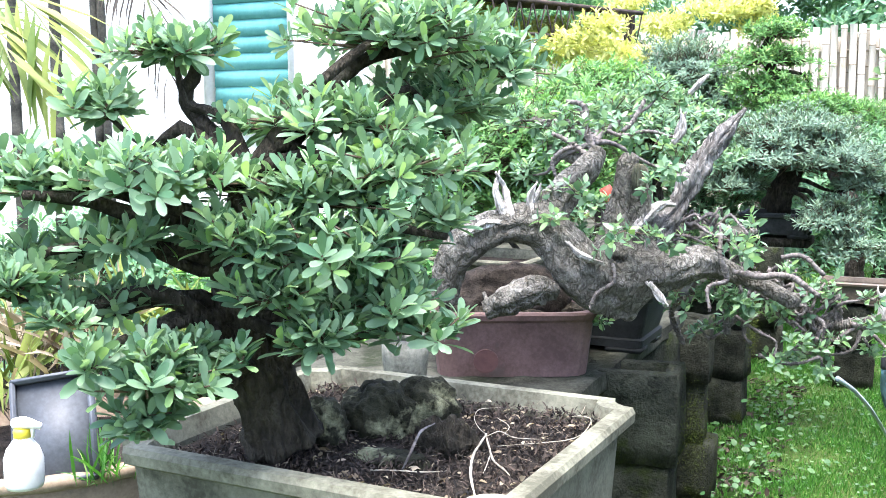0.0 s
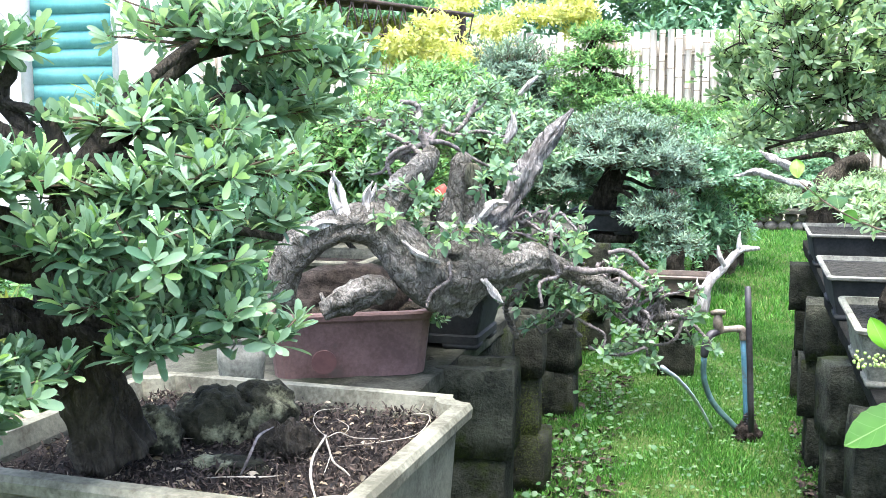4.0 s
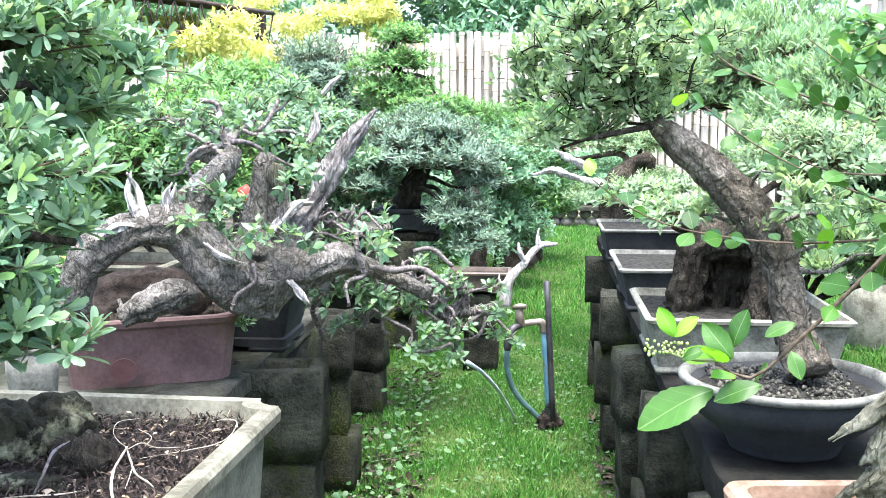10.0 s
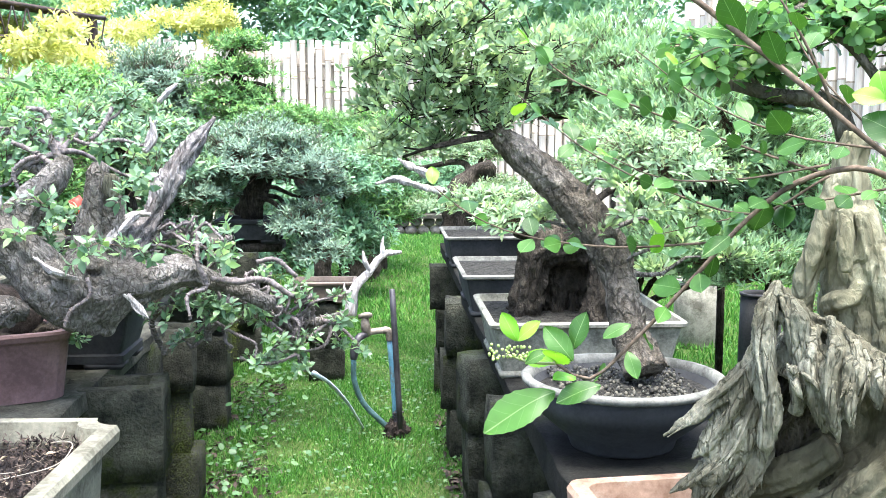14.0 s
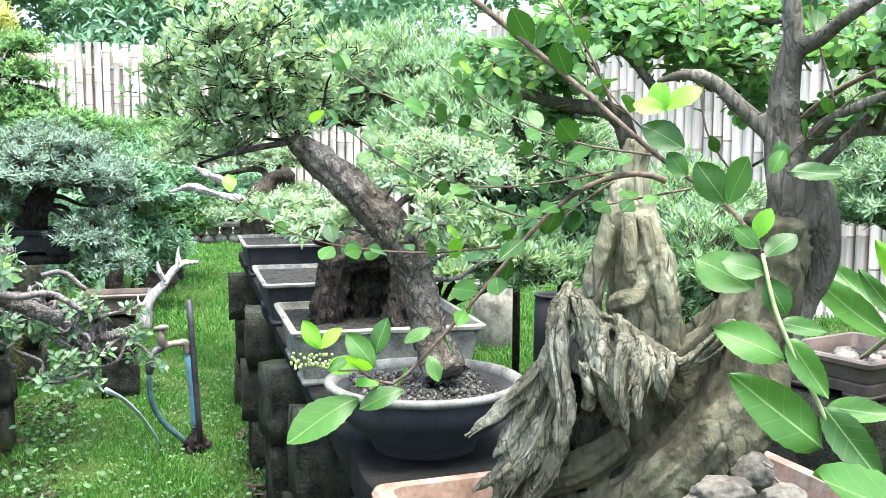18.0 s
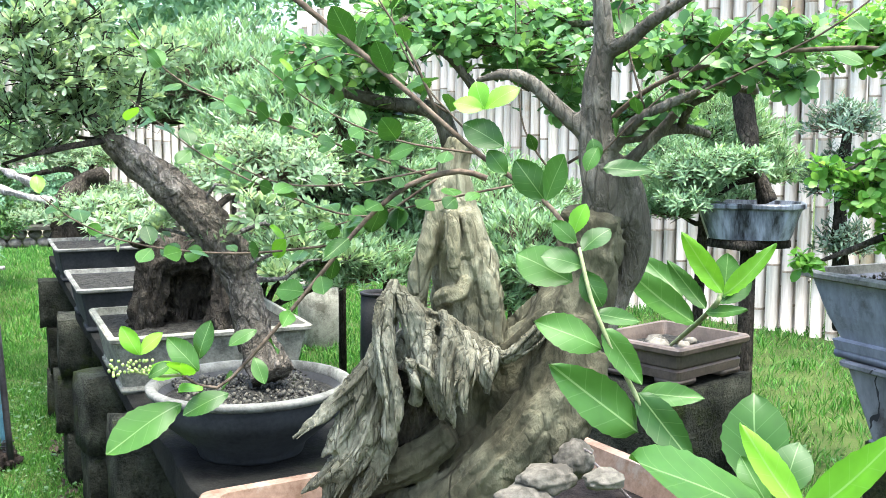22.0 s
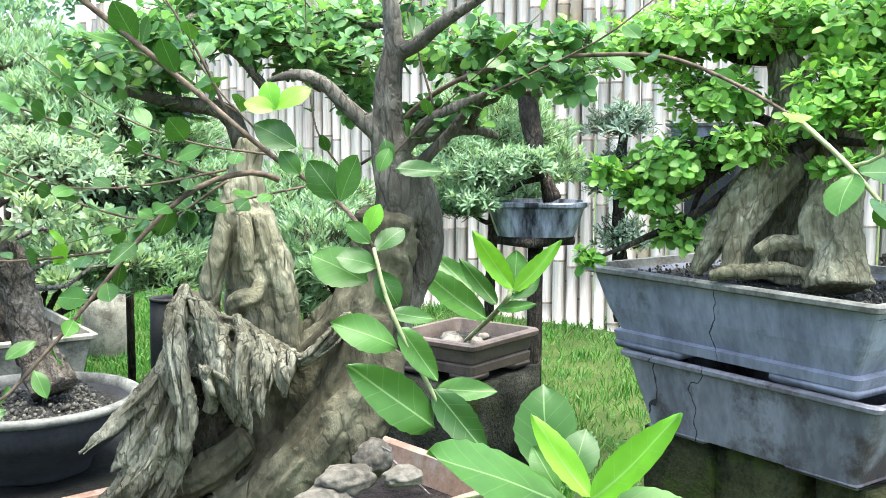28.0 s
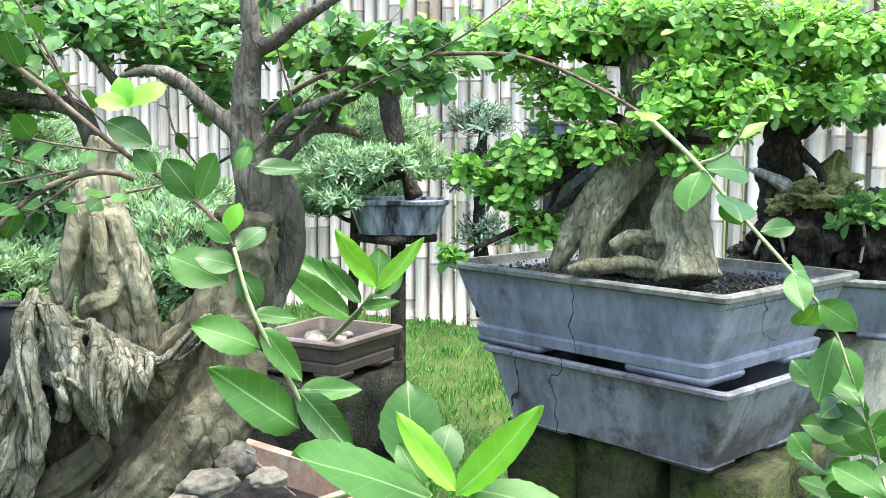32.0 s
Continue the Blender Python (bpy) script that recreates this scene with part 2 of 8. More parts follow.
M = {
    "concrete": surface("concrete", (0.01552, 0.01656, 0.01209), (0.08245, 0.08383, 0.0651), 9, 0.85, 0.6, 150, stain=(0.01358, 0.01759, 0.00837), stain_scale=5, stain_at=0.5),
    # pale cement darkened to carry the shade on the planter's walls
    "shaded_pale_pot": surface("shaded_cement_pot", (0.0485, 0.04864, 0.03534), (0.1455, 0.147, 0.1097), 12, 0.85, 0.5, 160, stain=(0.03395, 0.03519, 0.02511), stain_scale=9, stain_at=0.55),
    "red_pot": surface("red_clay_pot", (0.09, 0.055, 0.049), (0.175, 0.112, 0.10), 9, 0.75, 0.25, 130, stain=(0.085, 0.068, 0.058), stain_scale=8, stain_at=0.56),
    "terracotta": surface("terracotta", (0.165, 0.105, 0.066), (0.33, 0.232, 0.162), 14, 0.85, 0.3, 130, stain=(0.32, 0.275, 0.215), stain_scale=12, stain_at=0.56),
    "grey_pot": cracked(surface("grey_glazed_pot", (0.105, 0.117, 0.14), (0.22, 0.245, 0.285), 11, 0.65, 0.4, 70, stain=(0.075, 0.08, 0.09), stain_scale=9, stain_at=0.57, stretch=(1, 1, 0.35)), 2.4, 0.0018),
    "stained_pot": cracked(surface("stained_grey_pot", (0.095, 0.099, 0.105), (0.20, 0.21, 0.222), 9, 0.7, 0.4, 70, stain=(0.052, 0.044, 0.042), stain_scale=7, stain_at=0.49, stretch=(1, 1, 0.4)), 2.6, 0.0022),
    "dark_pot": surface("dark_plastic_pot", (0.01164, 0.01294, 0.01256), (0.03298, 0.03623, 0.03534), 9, 0.8, 0.15, 120),
    "grey_rim": surface("pale_grey_rim", (0.0679, 0.07038, 0.05952), (0.194, 0.2018, 0.1721), 16, 0.85, 0.4, 140),
    "brown_pot": surface("brown_clay_pot", (0.05335, 0.0414, 0.03069), (0.1164, 0.09108, 0.06696), 12, 0.6, 0.2, 120),
    "tan_pot": surface("tan_clay_pot", (0.17, 0.128, 0.09), (0.31, 0.25, 0.18), 10, 0.85, 0.3, 140, stain=(0.13, 0.115, 0.09), stain_scale=9, stain_at=0.55),
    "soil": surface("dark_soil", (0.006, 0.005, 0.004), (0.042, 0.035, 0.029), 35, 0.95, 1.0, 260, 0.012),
    "gravel": surface("grey_gravel", (0.00776, 0.00828, 0.006975), (0.0485, 0.04864, 0.03999), 60, 0.9, 1.0, 260, 0.01),
    "mossy_block": surface("mossy_block", (0.009, 0.010, 0.0075), (0.050, 0.055, 0.039), 14, 0.95, 1.0, 140, 0.016, stain=(0.022, 0.032, 0.006), stain_scale=6.5, stain_at=0.55, piece=0.25),
    "bark": bark_like("flaky_grey_bark", (0.03, 0.027, 0.02), (0.235, 0.226, 0.197), (0.48, 0.465, 0.42), 30, (1, 1, 0.6), 0.09, 0.010, patch=13, patch_at=0.56, soft=0.4),
    "dark_bark": bark_like("dark_furrowed_bark", (0.008, 0.007, 0.005), (0.075, 0.066, 0.048), (0.20, 0.176, 0.13), 20, (1, 1, 0.4), 0.11, 0.010, patch=9, patch_at=0.58),
    "smooth_bark": bark_like("smooth_grey_bark", (0.045, 0.041, 0.03), (0.095, 0.089, 0.068), (0.22, 0.208, 0.165), 34, (1, 1, 0.3), 0.08, 0.004, grain=150, patch=11, patch_at=0.53, soft=0.5),
    "deadwood": bark_like("bleached_deadwood", (0.17, 0.155, 0.135), (0.60, 0.58, 0.54), (0.84, 0.82, 0.78), 26, (1, 1, 0.18), 0.07, 0.005, grain=200, patch=14, patch_at=0.48),
    "grey_deadwood": bark_like("weathered_deadwood", (0.0291, 0.02794, 0.01674), (0.1406, 0.1377, 0.093), (0.3201, 0.3208, 0.2325), 34, (1, 1, 0.2), 0.06, 0.004, grain=190, patch=16, patch_at=0.52, soft=0.6),
    "silver_wood": bark_like("silver_grey_deadwood", (0.035, 0.033, 0.03), (0.20, 0.193, 0.18), (0.44, 0.43, 0.40), 26, (1, 1, 0.2), 0.08, 0.006, grain=180, patch=12, patch_at=0.5, soft=0.4),
    "twig": surface("brown_twig", (0.045, 0.034, 0.024), (0.155, 0.12, 0.085), 60, 0.85, 0.4, 200, 0.002),
    "green_stem": surface("pale_green_stem", (0.14, 0.18, 0.07), (0.28, 0.31, 0.14), 40, 0.6, 0.2, 200, 0.001),
    "wire": surface("aluminium_wire", (0.07, 0.06, 0.05), (0.21, 0.185, 0.16), 60, 0.5, 0.1, 200, 0.001, metal=0.4),
    "bamboo": surface("bleached_bamboo", (0.33, 0.29, 0.225), (0.60, 0.56, 0.48), 14, 0.6, 0.25, 90, 0.003, stretch=(1, 1, 0.06), stain=(0.34, 0.26, 0.15), stain_scale=1.6, stain_at=0.58, piece=0.25),
    "plaster": surface("white_plaster", (0.55, 0.54, 0.52), (0.70, 0.69, 0.67), 2.5, 0.9, 0.15, 60),
    "lawn": surface("lawn_earth", (0.03, 0.05, 0.012), (0.065, 0.095, 0.027), 5, 1.0, 0.6, 60, 0.01),
    "rust": surface("rusty_steel", (0.028, 0.022, 0.019), (0.095, 0.072, 0.06), 20, 0.8, 0.4, 120, metal=0.3),
    "rock": surface("mossy_rock", (0.005, 0.0055, 0.003), (0.05, 0.05, 0.032), 20, 0.9, 1.0, 120, 0.010, stain=(0.24, 0.245, 0.15), stain_scale=14, stain_at=0.52),
    "cobble": surface("grey_cobble", (0.07, 0.066, 0.055), (0.19, 0.18, 0.155), 14, 0.9, 0.5, 120, piece=0.25),
    "white_root": surface("pale_root", (0.16, 0.14, 0.105), (0.42, 0.385, 0.31), 60, 0.8, 0.3, 200, 0.001),
    "blue_pvc": surface("blue_plastic_pipe", (0.06, 0.17, 0.23), (0.11, 0.27, 0.34), 14, 0.45, 0.1, 120, 0.001, stain=(0.10, 0.13, 0.12), stain_scale=14, stain_at=0.55),
    "black_pipe": surface("black_pipe", (0.012, 0.012, 0.014), (0.04, 0.04, 0.045), 20, 0.5, 0.2, 120, 0.001),
    "brass": surface("grimy_brass", (0.10, 0.085, 0.065), (0.27, 0.235, 0.18), 30, 0.6, 0.3, 160, 0.001, metal=0.3),
    "teal": surface("teal_louvre", (0.085, 0.27, 0.26), (0.13, 0.35, 0.335), 3, 0.85, 0.1, 40),
    "leaf_silver": leafage("silver_green_leaf", (0.075, 0.18, 0.095), (0.31, 0.475, 0.30), 0.42, 0.42, tip=(0.33, 0.57, 0.18)),
    "leaf_blue": leafage("blue_green_leaf", (0.095, 0.175, 0.125), (0.25, 0.375, 0.255), 0.5, 0.28),
    "leaf_olive": leafage("olive_leaf", (0.17, 0.295, 0.16), (0.415, 0.58, 0.355), 0.40, 0.5, tip=(0.50, 0.62, 0.34)),
    "leaf_green": leafage("fresh_green_leaf", (0.06, 0.18, 0.06), (0.20, 0.41, 0.135), 0.34, 0.48, tip=(0.32, 0.56, 0.14)),
    "leaf_bright": leafage("bright_green_leaf", (0.10, 0.31, 0.05), (0.30, 0.58, 0.12), 0.38, 0.5, tip=(0.36, 0.66, 0.13)),
    "leaf_yellow": leafage("sunlit_yellow_leaf", (0.50, 0.56, 0.16), (0.78, 0.78, 0.34), 0.5, 0.5),
    "leaf_wood": leafage("woodland_leaf", (0.11, 0.27, 0.15), (0.31, 0.53, 0.31), 0.5, 0.4),
    "leaf_big": leafage("large_green_leaf", (0.05, 0.20, 0.035), (0.14, 0.38, 0.06), 0.33, 0.35, own=True),
    "leaf_new": leafage("young_lime_leaf", (0.22, 0.48, 0.03), (0.36, 0.62, 0.06), 0.35, 0.45, own=True),
    "leaf_palm": leafage("yellow_palm_leaf", (0.10, 0.17, 0.03), (0.29, 0.34, 0.085), 0.45, 0.25),
    "leaf_dry": leafage("dry_leaf", (0.20, 0.15, 0.09), (0.42, 0.36, 0.26), 0.7, 0.2),
    "leaf_haze": leafage("pale_silver_leaf", (0.15, 0.30, 0.15), (0.37, 0.55, 0.31), 0.45, 0.42),
    "green_block": surface("green_mossy_block", (0.010, 0.012, 0.006), (0.06, 0.066, 0.028), 12, 0.95, 1.0, 120, 0.014, stain=(0.05, 0.072, 0.013), stain_scale=10, stain_at=0.52, piece=0.25),
    "trunk_bark": bark_like("brown_furrowed_bark", (0.014, 0.012, 0.008), (0.20, 0.18, 0.135), (0.42, 0.385, 0.31), 18, (1, 1, 0.6), 0.10, 0.012, patch=10, patch_at=0.54),
    "cement": surface("worn_grey_cement", (0.1067, 0.1087, 0.0837), (0.291, 0.295, 0.2325), 14, 0.85, 0.5, 160, stain=(0.0679, 0.06831, 0.04836), stain_scale=9, stain_at=0.55),
    "pebble": leafage("mixed_pebble", (0.01358, 0.01345, 0.01023), (0.1261, 0.1242, 0.093), 0.8, 0.0),
    "twig_grey": surface("grey_wired_twig", (0.05, 0.044, 0.042), (0.22, 0.198, 0.185), 70, 0.8, 0.4, 200, 0.002),
    "chip_pale": leafage("dry_twig_bit", (0.05, 0.04, 0.03), (0.30, 0.25, 0.19), 0.9, 0.0),
    "leaf_moss": leafage("hanging_moss", (0.025, 0.04, 0.005), (0.12, 0.15, 0.018), 0.8, 0.2),
    "chip": leafage("dark_bark_chip", (0.006, 0.005, 0.004), (0.085, 0.063, 0.048), 0.9, 0.0),
    "leaf_pale": leafage("pale_round_leaf", (0.04, 0.125, 0.04), (0.13, 0.25, 0.10), 0.45, 0.25),
    "leaf_dark": leafage("dark_dry_leaf", (0.02, 0.018, 0.014), (0.08, 0.065, 0.05), 0.7, 0.1),
    "seal": surface("dark_red_seal", (0.085, 0.043, 0.04), (0.12, 0.06, 0.055), 20, 0.8, 0.1),
    "white_ware": surface("white_plastic", (0.62, 0.62, 0.60), (0.80, 0.80, 0.78), 8, 0.4, 0.05),
    "red_plastic": surface("red_plastic", (0.50, 0.07, 0.04), (0.62, 0.12, 0.07), 8, 0.4, 0.05),
    "yellow_plastic": surface("yellow_plastic", (0.60, 0.50, 0.03), (0.75, 0.62, 0.06), 8, 0.4, 0.05),
    "grey_plastic": surface("scuffed_grey_plastic", (0.035, 0.042, 0.052), (0.07, 0.082, 0.098), 10, 0.6, 0.15, 160, stain=(0.12, 0.13, 0.135), stain_scale=20, stain_at=0.64),
    "hose": surface("green_hose", (0.02, 0.05, 0.05), (0.06, 0.13, 0.13), 18, 0.5, 0.1, stain=(0.10, 0.26, 0.34), stain_scale=10, stain_at=0.5),
    "cord": surface("blue_white_cord", (0.35, 0.48, 0.55), (0.62, 0.72, 0.76), 60, 0.8, 0.4),
    "palm_stem": surface("ringed_palm_stem", (0.018, 0.017, 0.013), (0.085, 0.08, 0.064), 14, 0.7, 0.3, stain=(0.20, 0.18, 0.14), stain_scale=6, stain_at=0.6),
    "streaked": surface("streaked_blue_black_glaze", (0.008, 0.010, 0.012), (0.26, 0.30, 0.33), 26, 0.35, 0.2, 60, stretch=(1, 1, 0.06)),
    "moss": surface("olive_moss", (0.08, 0.09, 0.028), (0.36, 0.37, 0.16), 24, 1.0, 1.0, 200, 0.014),
    "pale_stone": surface("pale_dry_stone", (0.06, 0.057, 0.045), (0.21, 0.20, 0.16), 10, 0.9, 0.5, 150, 0.003),
    "spire_wood": bark_like("smooth_worn_wood", (0.097, 0.09108, 0.05394), (0.1988, 0.1966, 0.1228), (0.3395, 0.3436, 0.2325), 18, (1, 1, 0.35), 0.07, 0.005, grain=90, patch=12, patch_at=0.52, soft=0.5),
    "root_wood": bark_like("brown_root_wood", (0.0291, 0.02794, 0.01581), (0.07566, 0.07348, 0.04464), (0.1843, 0.1822, 0.1163), 16, (0.679, 0.7245, 0.372), 0.06, 0.004, grain=100, patch=9, patch_at=0.54, soft=0.45),
    "leaf_fresh": leafage("light_green_leaf", (0.08, 0.23, 0.065), (0.23, 0.44, 0.15), 0.45, 0.42, tip=(0.34, 0.57, 0.15)),
    "braid_wood": bark_like("brown_rooted_wood", (0.0485, 0.04554, 0.02511), (0.2037, 0.1998, 0.1209), (0.3783, 0.3778, 0.2511), 26, (1, 1, 0.3), 0.07, 0.004, grain=120, patch=10, patch_at=0.52, soft=0.5),
    "bamboo_node": surface("dark_bamboo_node", (0.14, 0.115, 0.08), (0.30, 0.25, 0.18), 20, 0.7, 0.3, 90, 0.003),
    # same cement kept lighter, with skylight on the rim put into the colour
    "skylit_rim": surface("skylit_cement_rim", (0.07275, 0.07245, 0.05208), (0.2134, 0.2142, 0.16), 12, 0.85, 0.5, 160, stain=(0.05335, 0.05175, 0.0372), stain_scale=9, stain_at=0.56),
    # moss-stained concrete with the right bench's shade put into its near-black base
    "shaded_concrete": surface("shade_black_concrete", (0.00291, 0.003105, 0.002511), (0.01552, 0.01604, 0.01256), 12, 0.92, 0.6, 150, stain=(0.0097, 0.01345, 0.00465), stain_scale=7, stain_at=0.55),
    "bud_green": surface("lime_green_bud", (0.16, 0.24, 0.05), (0.32, 0.42, 0.12), 200, 0.6, 0.1),
    "grass": leafage("lawn_grass", (0.028, 0.125, 0.018), (0.12, 0.345, 0.055), 0.5, 0.4, tip=(0.30, 0.40, 0.16)),
}


# ---- mesh helpers ----
def mesh_of(name, verts, faces, material, smooth=True):
    me = bpy.data.meshes.new(name)
    me.from_pydata([tuple(v) for v in verts], [], [tuple(f) for f in faces])
    if smooth:
        me.polygons.foreach_set("use_smooth", [True] * len(me.polygons))
    me.materials.append(material)
    me.update()
    return me


def part(name, shape, material, parent, label="", smooth=True):
    """Links a shape (a bmesh, a mesh or (verts, faces), in world metres) as one mesh under a thing or a part."""
    if isinstance(shape, bmesh.types.BMesh):
        me = bpy.data.meshes.new(name)
        shape.to_mesh(me)
        shape.free()
        if smooth:
            me.polygons.foreach_set("use_smooth", [True] * len(me.polygons))
        me.materials.append(material)
    elif isinstance(shape, bpy.types.Mesh):
        me = shape
    else:
        me = mesh_of(name, shape[0], shape[1], material, smooth)
    ob = new(name, me)
    if parent:
        root = parent
        while root.parent:
            root = root.parent
        ob.parent = parent
        if parent is root:
            ob.location = (0, 0, 0)
            me.transform(Matrix.Translation(-root.location)) if me.users == 1 else None
        else:
            me.transform(Matrix.Translation(-root.location)) if me.users == 1 else None
    if label:
        ob["label"] = label
    return ob


def thing(name, at, label, category, group="", kind=""):
    ob = new(name)
    ob.empty_display_size = 0.05
    ob.location = at
    return tagged(ob, label, category, group, kind)


def joined(shapes):
    verts, faces = [], []
    for v, f in shapes:
        k = len(verts)
        verts += [tuple(p) for p in v]
        faces += [tuple(i + k for i in q) for q in f]
    return verts, faces


def spline(points, radii, step):
    """Points and radii of a smooth curve through the given points."""
    p = [Vector(q) for q in points]
    p = [p[0] * 2 - p[1]] + p + [p[-1] * 2 - p[-2]]
    r = [radii[0]] + list(radii) + [radii[-1]]
    out, rad = [], []
    for i in range(1, len(p) - 2):
        n = max(2, int((p[i + 1] - p[i]).length / step))
        for k in range(n + (i == len(p) - 3)):
            t = k / n
            a, b, c, d = p[i - 1], p[i], p[i + 1], p[i + 2]
            out.append(0.5 * (2 * b + (c - a) * t + (2 * a - 5 * b + 4 * c - d) * t * t + (3 * b - a - 3 * c + d) * t ** 3))
            rad.append(r[i] + (r[i + 1] - r[i]) * (t * t * (3 - 2 * t)))
    return out, rad


def tube(points, radii, seg=8, step=0.02, rough=0.0, freq=30.0, ridge=0.0, ridges=5, seed=0, twist=0.0, squash=1.0):
    """A tapered limb along a curve; rough swells it unevenly, ridge furrows it lengthwise."""
    c, r = spline(points, radii, step)
    verts, faces = [], []
    up = Vector((0, 0, 1)) if abs((c[1] - c[0]).normalized().z) < 0.9 else Vector((1, 0, 0))
    n = len(c)
    for i in range(n):
        d = (c[min(i + 1, n - 1)] - c[max(i - 1, 0)]).normalized()
        side = d.cross(up).normalized()
        up = side.cross(d).normalized()
        for k in range(seg):
            a = 2 * math.pi * k / seg
            way = side * math.cos(a) + up * math.sin(a) * squash
            s = 1.0
            if rough:
                q = (c[i] + way * r[i]) * freq + Vector((seed * 7.1, seed * 3.3, 0))
                s += rough * (noise.noise(q) + 0.5 * noise.noise(q * 2.7))
            if ridge:
                q = Vector((math.cos(a + i * twist) * ridges * 0.5, math.sin(a + i * twist) * ridges * 0.5, seed * 5.3 + i * step * 5))
                s += ridge * (noise.noise(q) + 0.6 * noise.noise(q * 2.1) + 0.35 * noise.noise(q * 4.3) - 0.5 * max(0.0, 0.12 - abs(noise.noise(q * 1.7 + Vector((3, 0, 0))))) * 8)
            verts.append(c[i] + way * r[i] * max(0.15, s))
    for i in range(n - 1):
        for k in range(seg):
            a, b = i * seg + k, i * seg + (k + 1) % seg
            faces.append((a, b, b + seg, a + seg))
    verts += [c[0], c[-1] + (c[-1] - c[-2]).normalized() * r[-1] * 0.4]
    m = len(verts)
    for k in range(seg):
        faces.append((m - 2, (k + 1) % seg, k))
        faces.append((m - 1, (n - 1) * seg + k, (n - 1) * seg + (k + 1) % seg))
    return verts, faces


def fused(name, shapes, voxel, material, owner, label="", soft=3, wear=0.0, grain=0.02):
    """Overlapping limbs grown together into one body, with softened, worn flesh."""
    ob = part(name, joined(shapes), material, owner, label)
    weld = ob.modifiers.new("weld", "REMESH")
    weld.mode, weld.voxel_size, weld.use_smooth_shade = "VOXEL", voxel, True
    soften = ob.modifiers.new("soften", "SMOOTH")
    soften.iterations, soften.factor = soft, 0.5
    if wear:
        tex = bpy.data.textures.new(name, "CLOUDS")
        tex.noise_scale, tex.noise_depth = grain, 3
        worn = ob.modifiers.new("wear", "DISPLACE")
        worn.texture, worn.strength, worn.mid_level, worn.texture_coords = tex, wear, 0.5, "LOCAL"
    return ob


def coil(points, radii, pitch=0.012, wire=0.0022):
    """Wire wound round a limb."""
    c, r = spline(points, radii, 0.006)
    up, pts, total = Vector((0, 0.3, 1)), [], 0.0
    for i in range(1, len(c)):
        d = c[i] - c[i - 1]
        total += d.length
        d.normalize()
        side = d.cross(up).normalized()
        up = side.cross(d).normalized()
        a = total / pitch * 2 * math.pi
        for k in range(2):
            b = a + k * math.pi * 0.006 / pitch
            pts.append(c[i] + (side * math.cos(b) + up * math.sin(b)) * (r[i] + wire))
    return tube(pts, [wire] * len(pts), 4, 1.0)


def box(x0, x1, y0, y1, z0, z1, bevel=0.006, rough=0.0, cuts=0, seed=0):
    """A block with rounded, worn edges."""
    bm = bmesh.new()
    bmesh.ops.create_cube(bm, size=1)
    bmesh.ops.transform(bm, matrix=Matrix.Translation(((x0 + x1) / 2, (y0 + y1) / 2, (z0 + z1) / 2)) @ Matrix.Diagonal((x1 - x0, y1 - y0, z1 - z0, 1)), verts=bm.verts)
    if cuts:
        bmesh.ops.subdivide_edges(bm, edges=bm.edges, cuts=cuts, use_grid_fill=True)
    elif bevel:
        bmesh.ops.bevel(bm, geom=bm.edges, offset=bevel, segments=2, affect="EDGES")
    if rough:
        for v in bm.verts:
            q = v.co * 18 + Vector((seed * 3.7, 0, 0))
            v.co += Vector((noise.noise(q), noise.noise(q + Vector((9, 0, 0))), noise.noise(q + Vector((0, 9, 0))))) * rough
    return bm


def loft(rings, close_start=True, close_end=True):
    verts, faces, n = [], [], len(rings[0])
    for r in rings:
        verts += r
    for i in range(len(rings) - 1):
        for k in range(n):
            a, b = i * n + k, i * n + (k + 1) % n
            faces.append((a, b, b + n, a + n))
    if close_start:
        faces.append(tuple(range(n - 1, -1, -1)))
    if close_end:
        faces.append(tuple(range((len(rings) - 1) * n, len(rings) * n)))
    return verts, faces


def rect_ring(w, d, z, corner, steps=3, notch=False):
    """A rectangle's outline with round (or indented) corners."""
    out = []
    for sx, sy, a0 in ((1, 1, 0), (-1, 1, 90), (-1, -1, 180), (1, -1, 270)):
        cx, cy = sx * (w / 2 - corner), sy * (d / 2 - corner)
        for k in range(steps + 1):
            a = radians(a0 + 90 * k / steps)
            if notch:
                a = radians(a0 + 180 + 90 - 90 * k / steps)
                out.append((cx + corner * (sx + math.cos(a)), cy + corner * (sy + math.sin(a)), z))
            else:
                out.append((cx + corner * math.cos(a), cy + corner * math.sin(a), z))
    return out


def round_ring(r, z, n=40):
    return [(r * math.cos(2 * math.pi * k / n), r * math.sin(2 * math.pi * k / n), z) for k in range(n)]


def moved(shape, at, turn=0.0):
    m = Matrix.Translation(at) @ Matrix.Rotation(radians(turn), 4, "Z")
    return [m @ Vector(v) for v in shape[0]], shape[1]


def ground_bed(outline, z, rise, bumps, seed, cell=14):
    """A lumpy bed of earth inside an outline."""
    cx, cy = sum(p[0] for p in outline) / len(outline), sum(p[1] for p in outline) / len(outline)
    rings = []
    for i in range(cell + 1):
        f = 1 - i / (cell + 0.3)
        ring = []
        for p in outline:
            x, y = cx + (p[0] - cx) * f, cy + (p[1] - cy) * f
            q = Vector((x * 28, y * 28, seed))
            ring.append((x, y, z + rise * (1 - f * f) + bumps * (noise.noise(q) + 0.6 * noise.noise(q * 2.3)) * min(1, (1 - f) * 6)))
        rings.append(ring)
    return loft(rings, False, True)


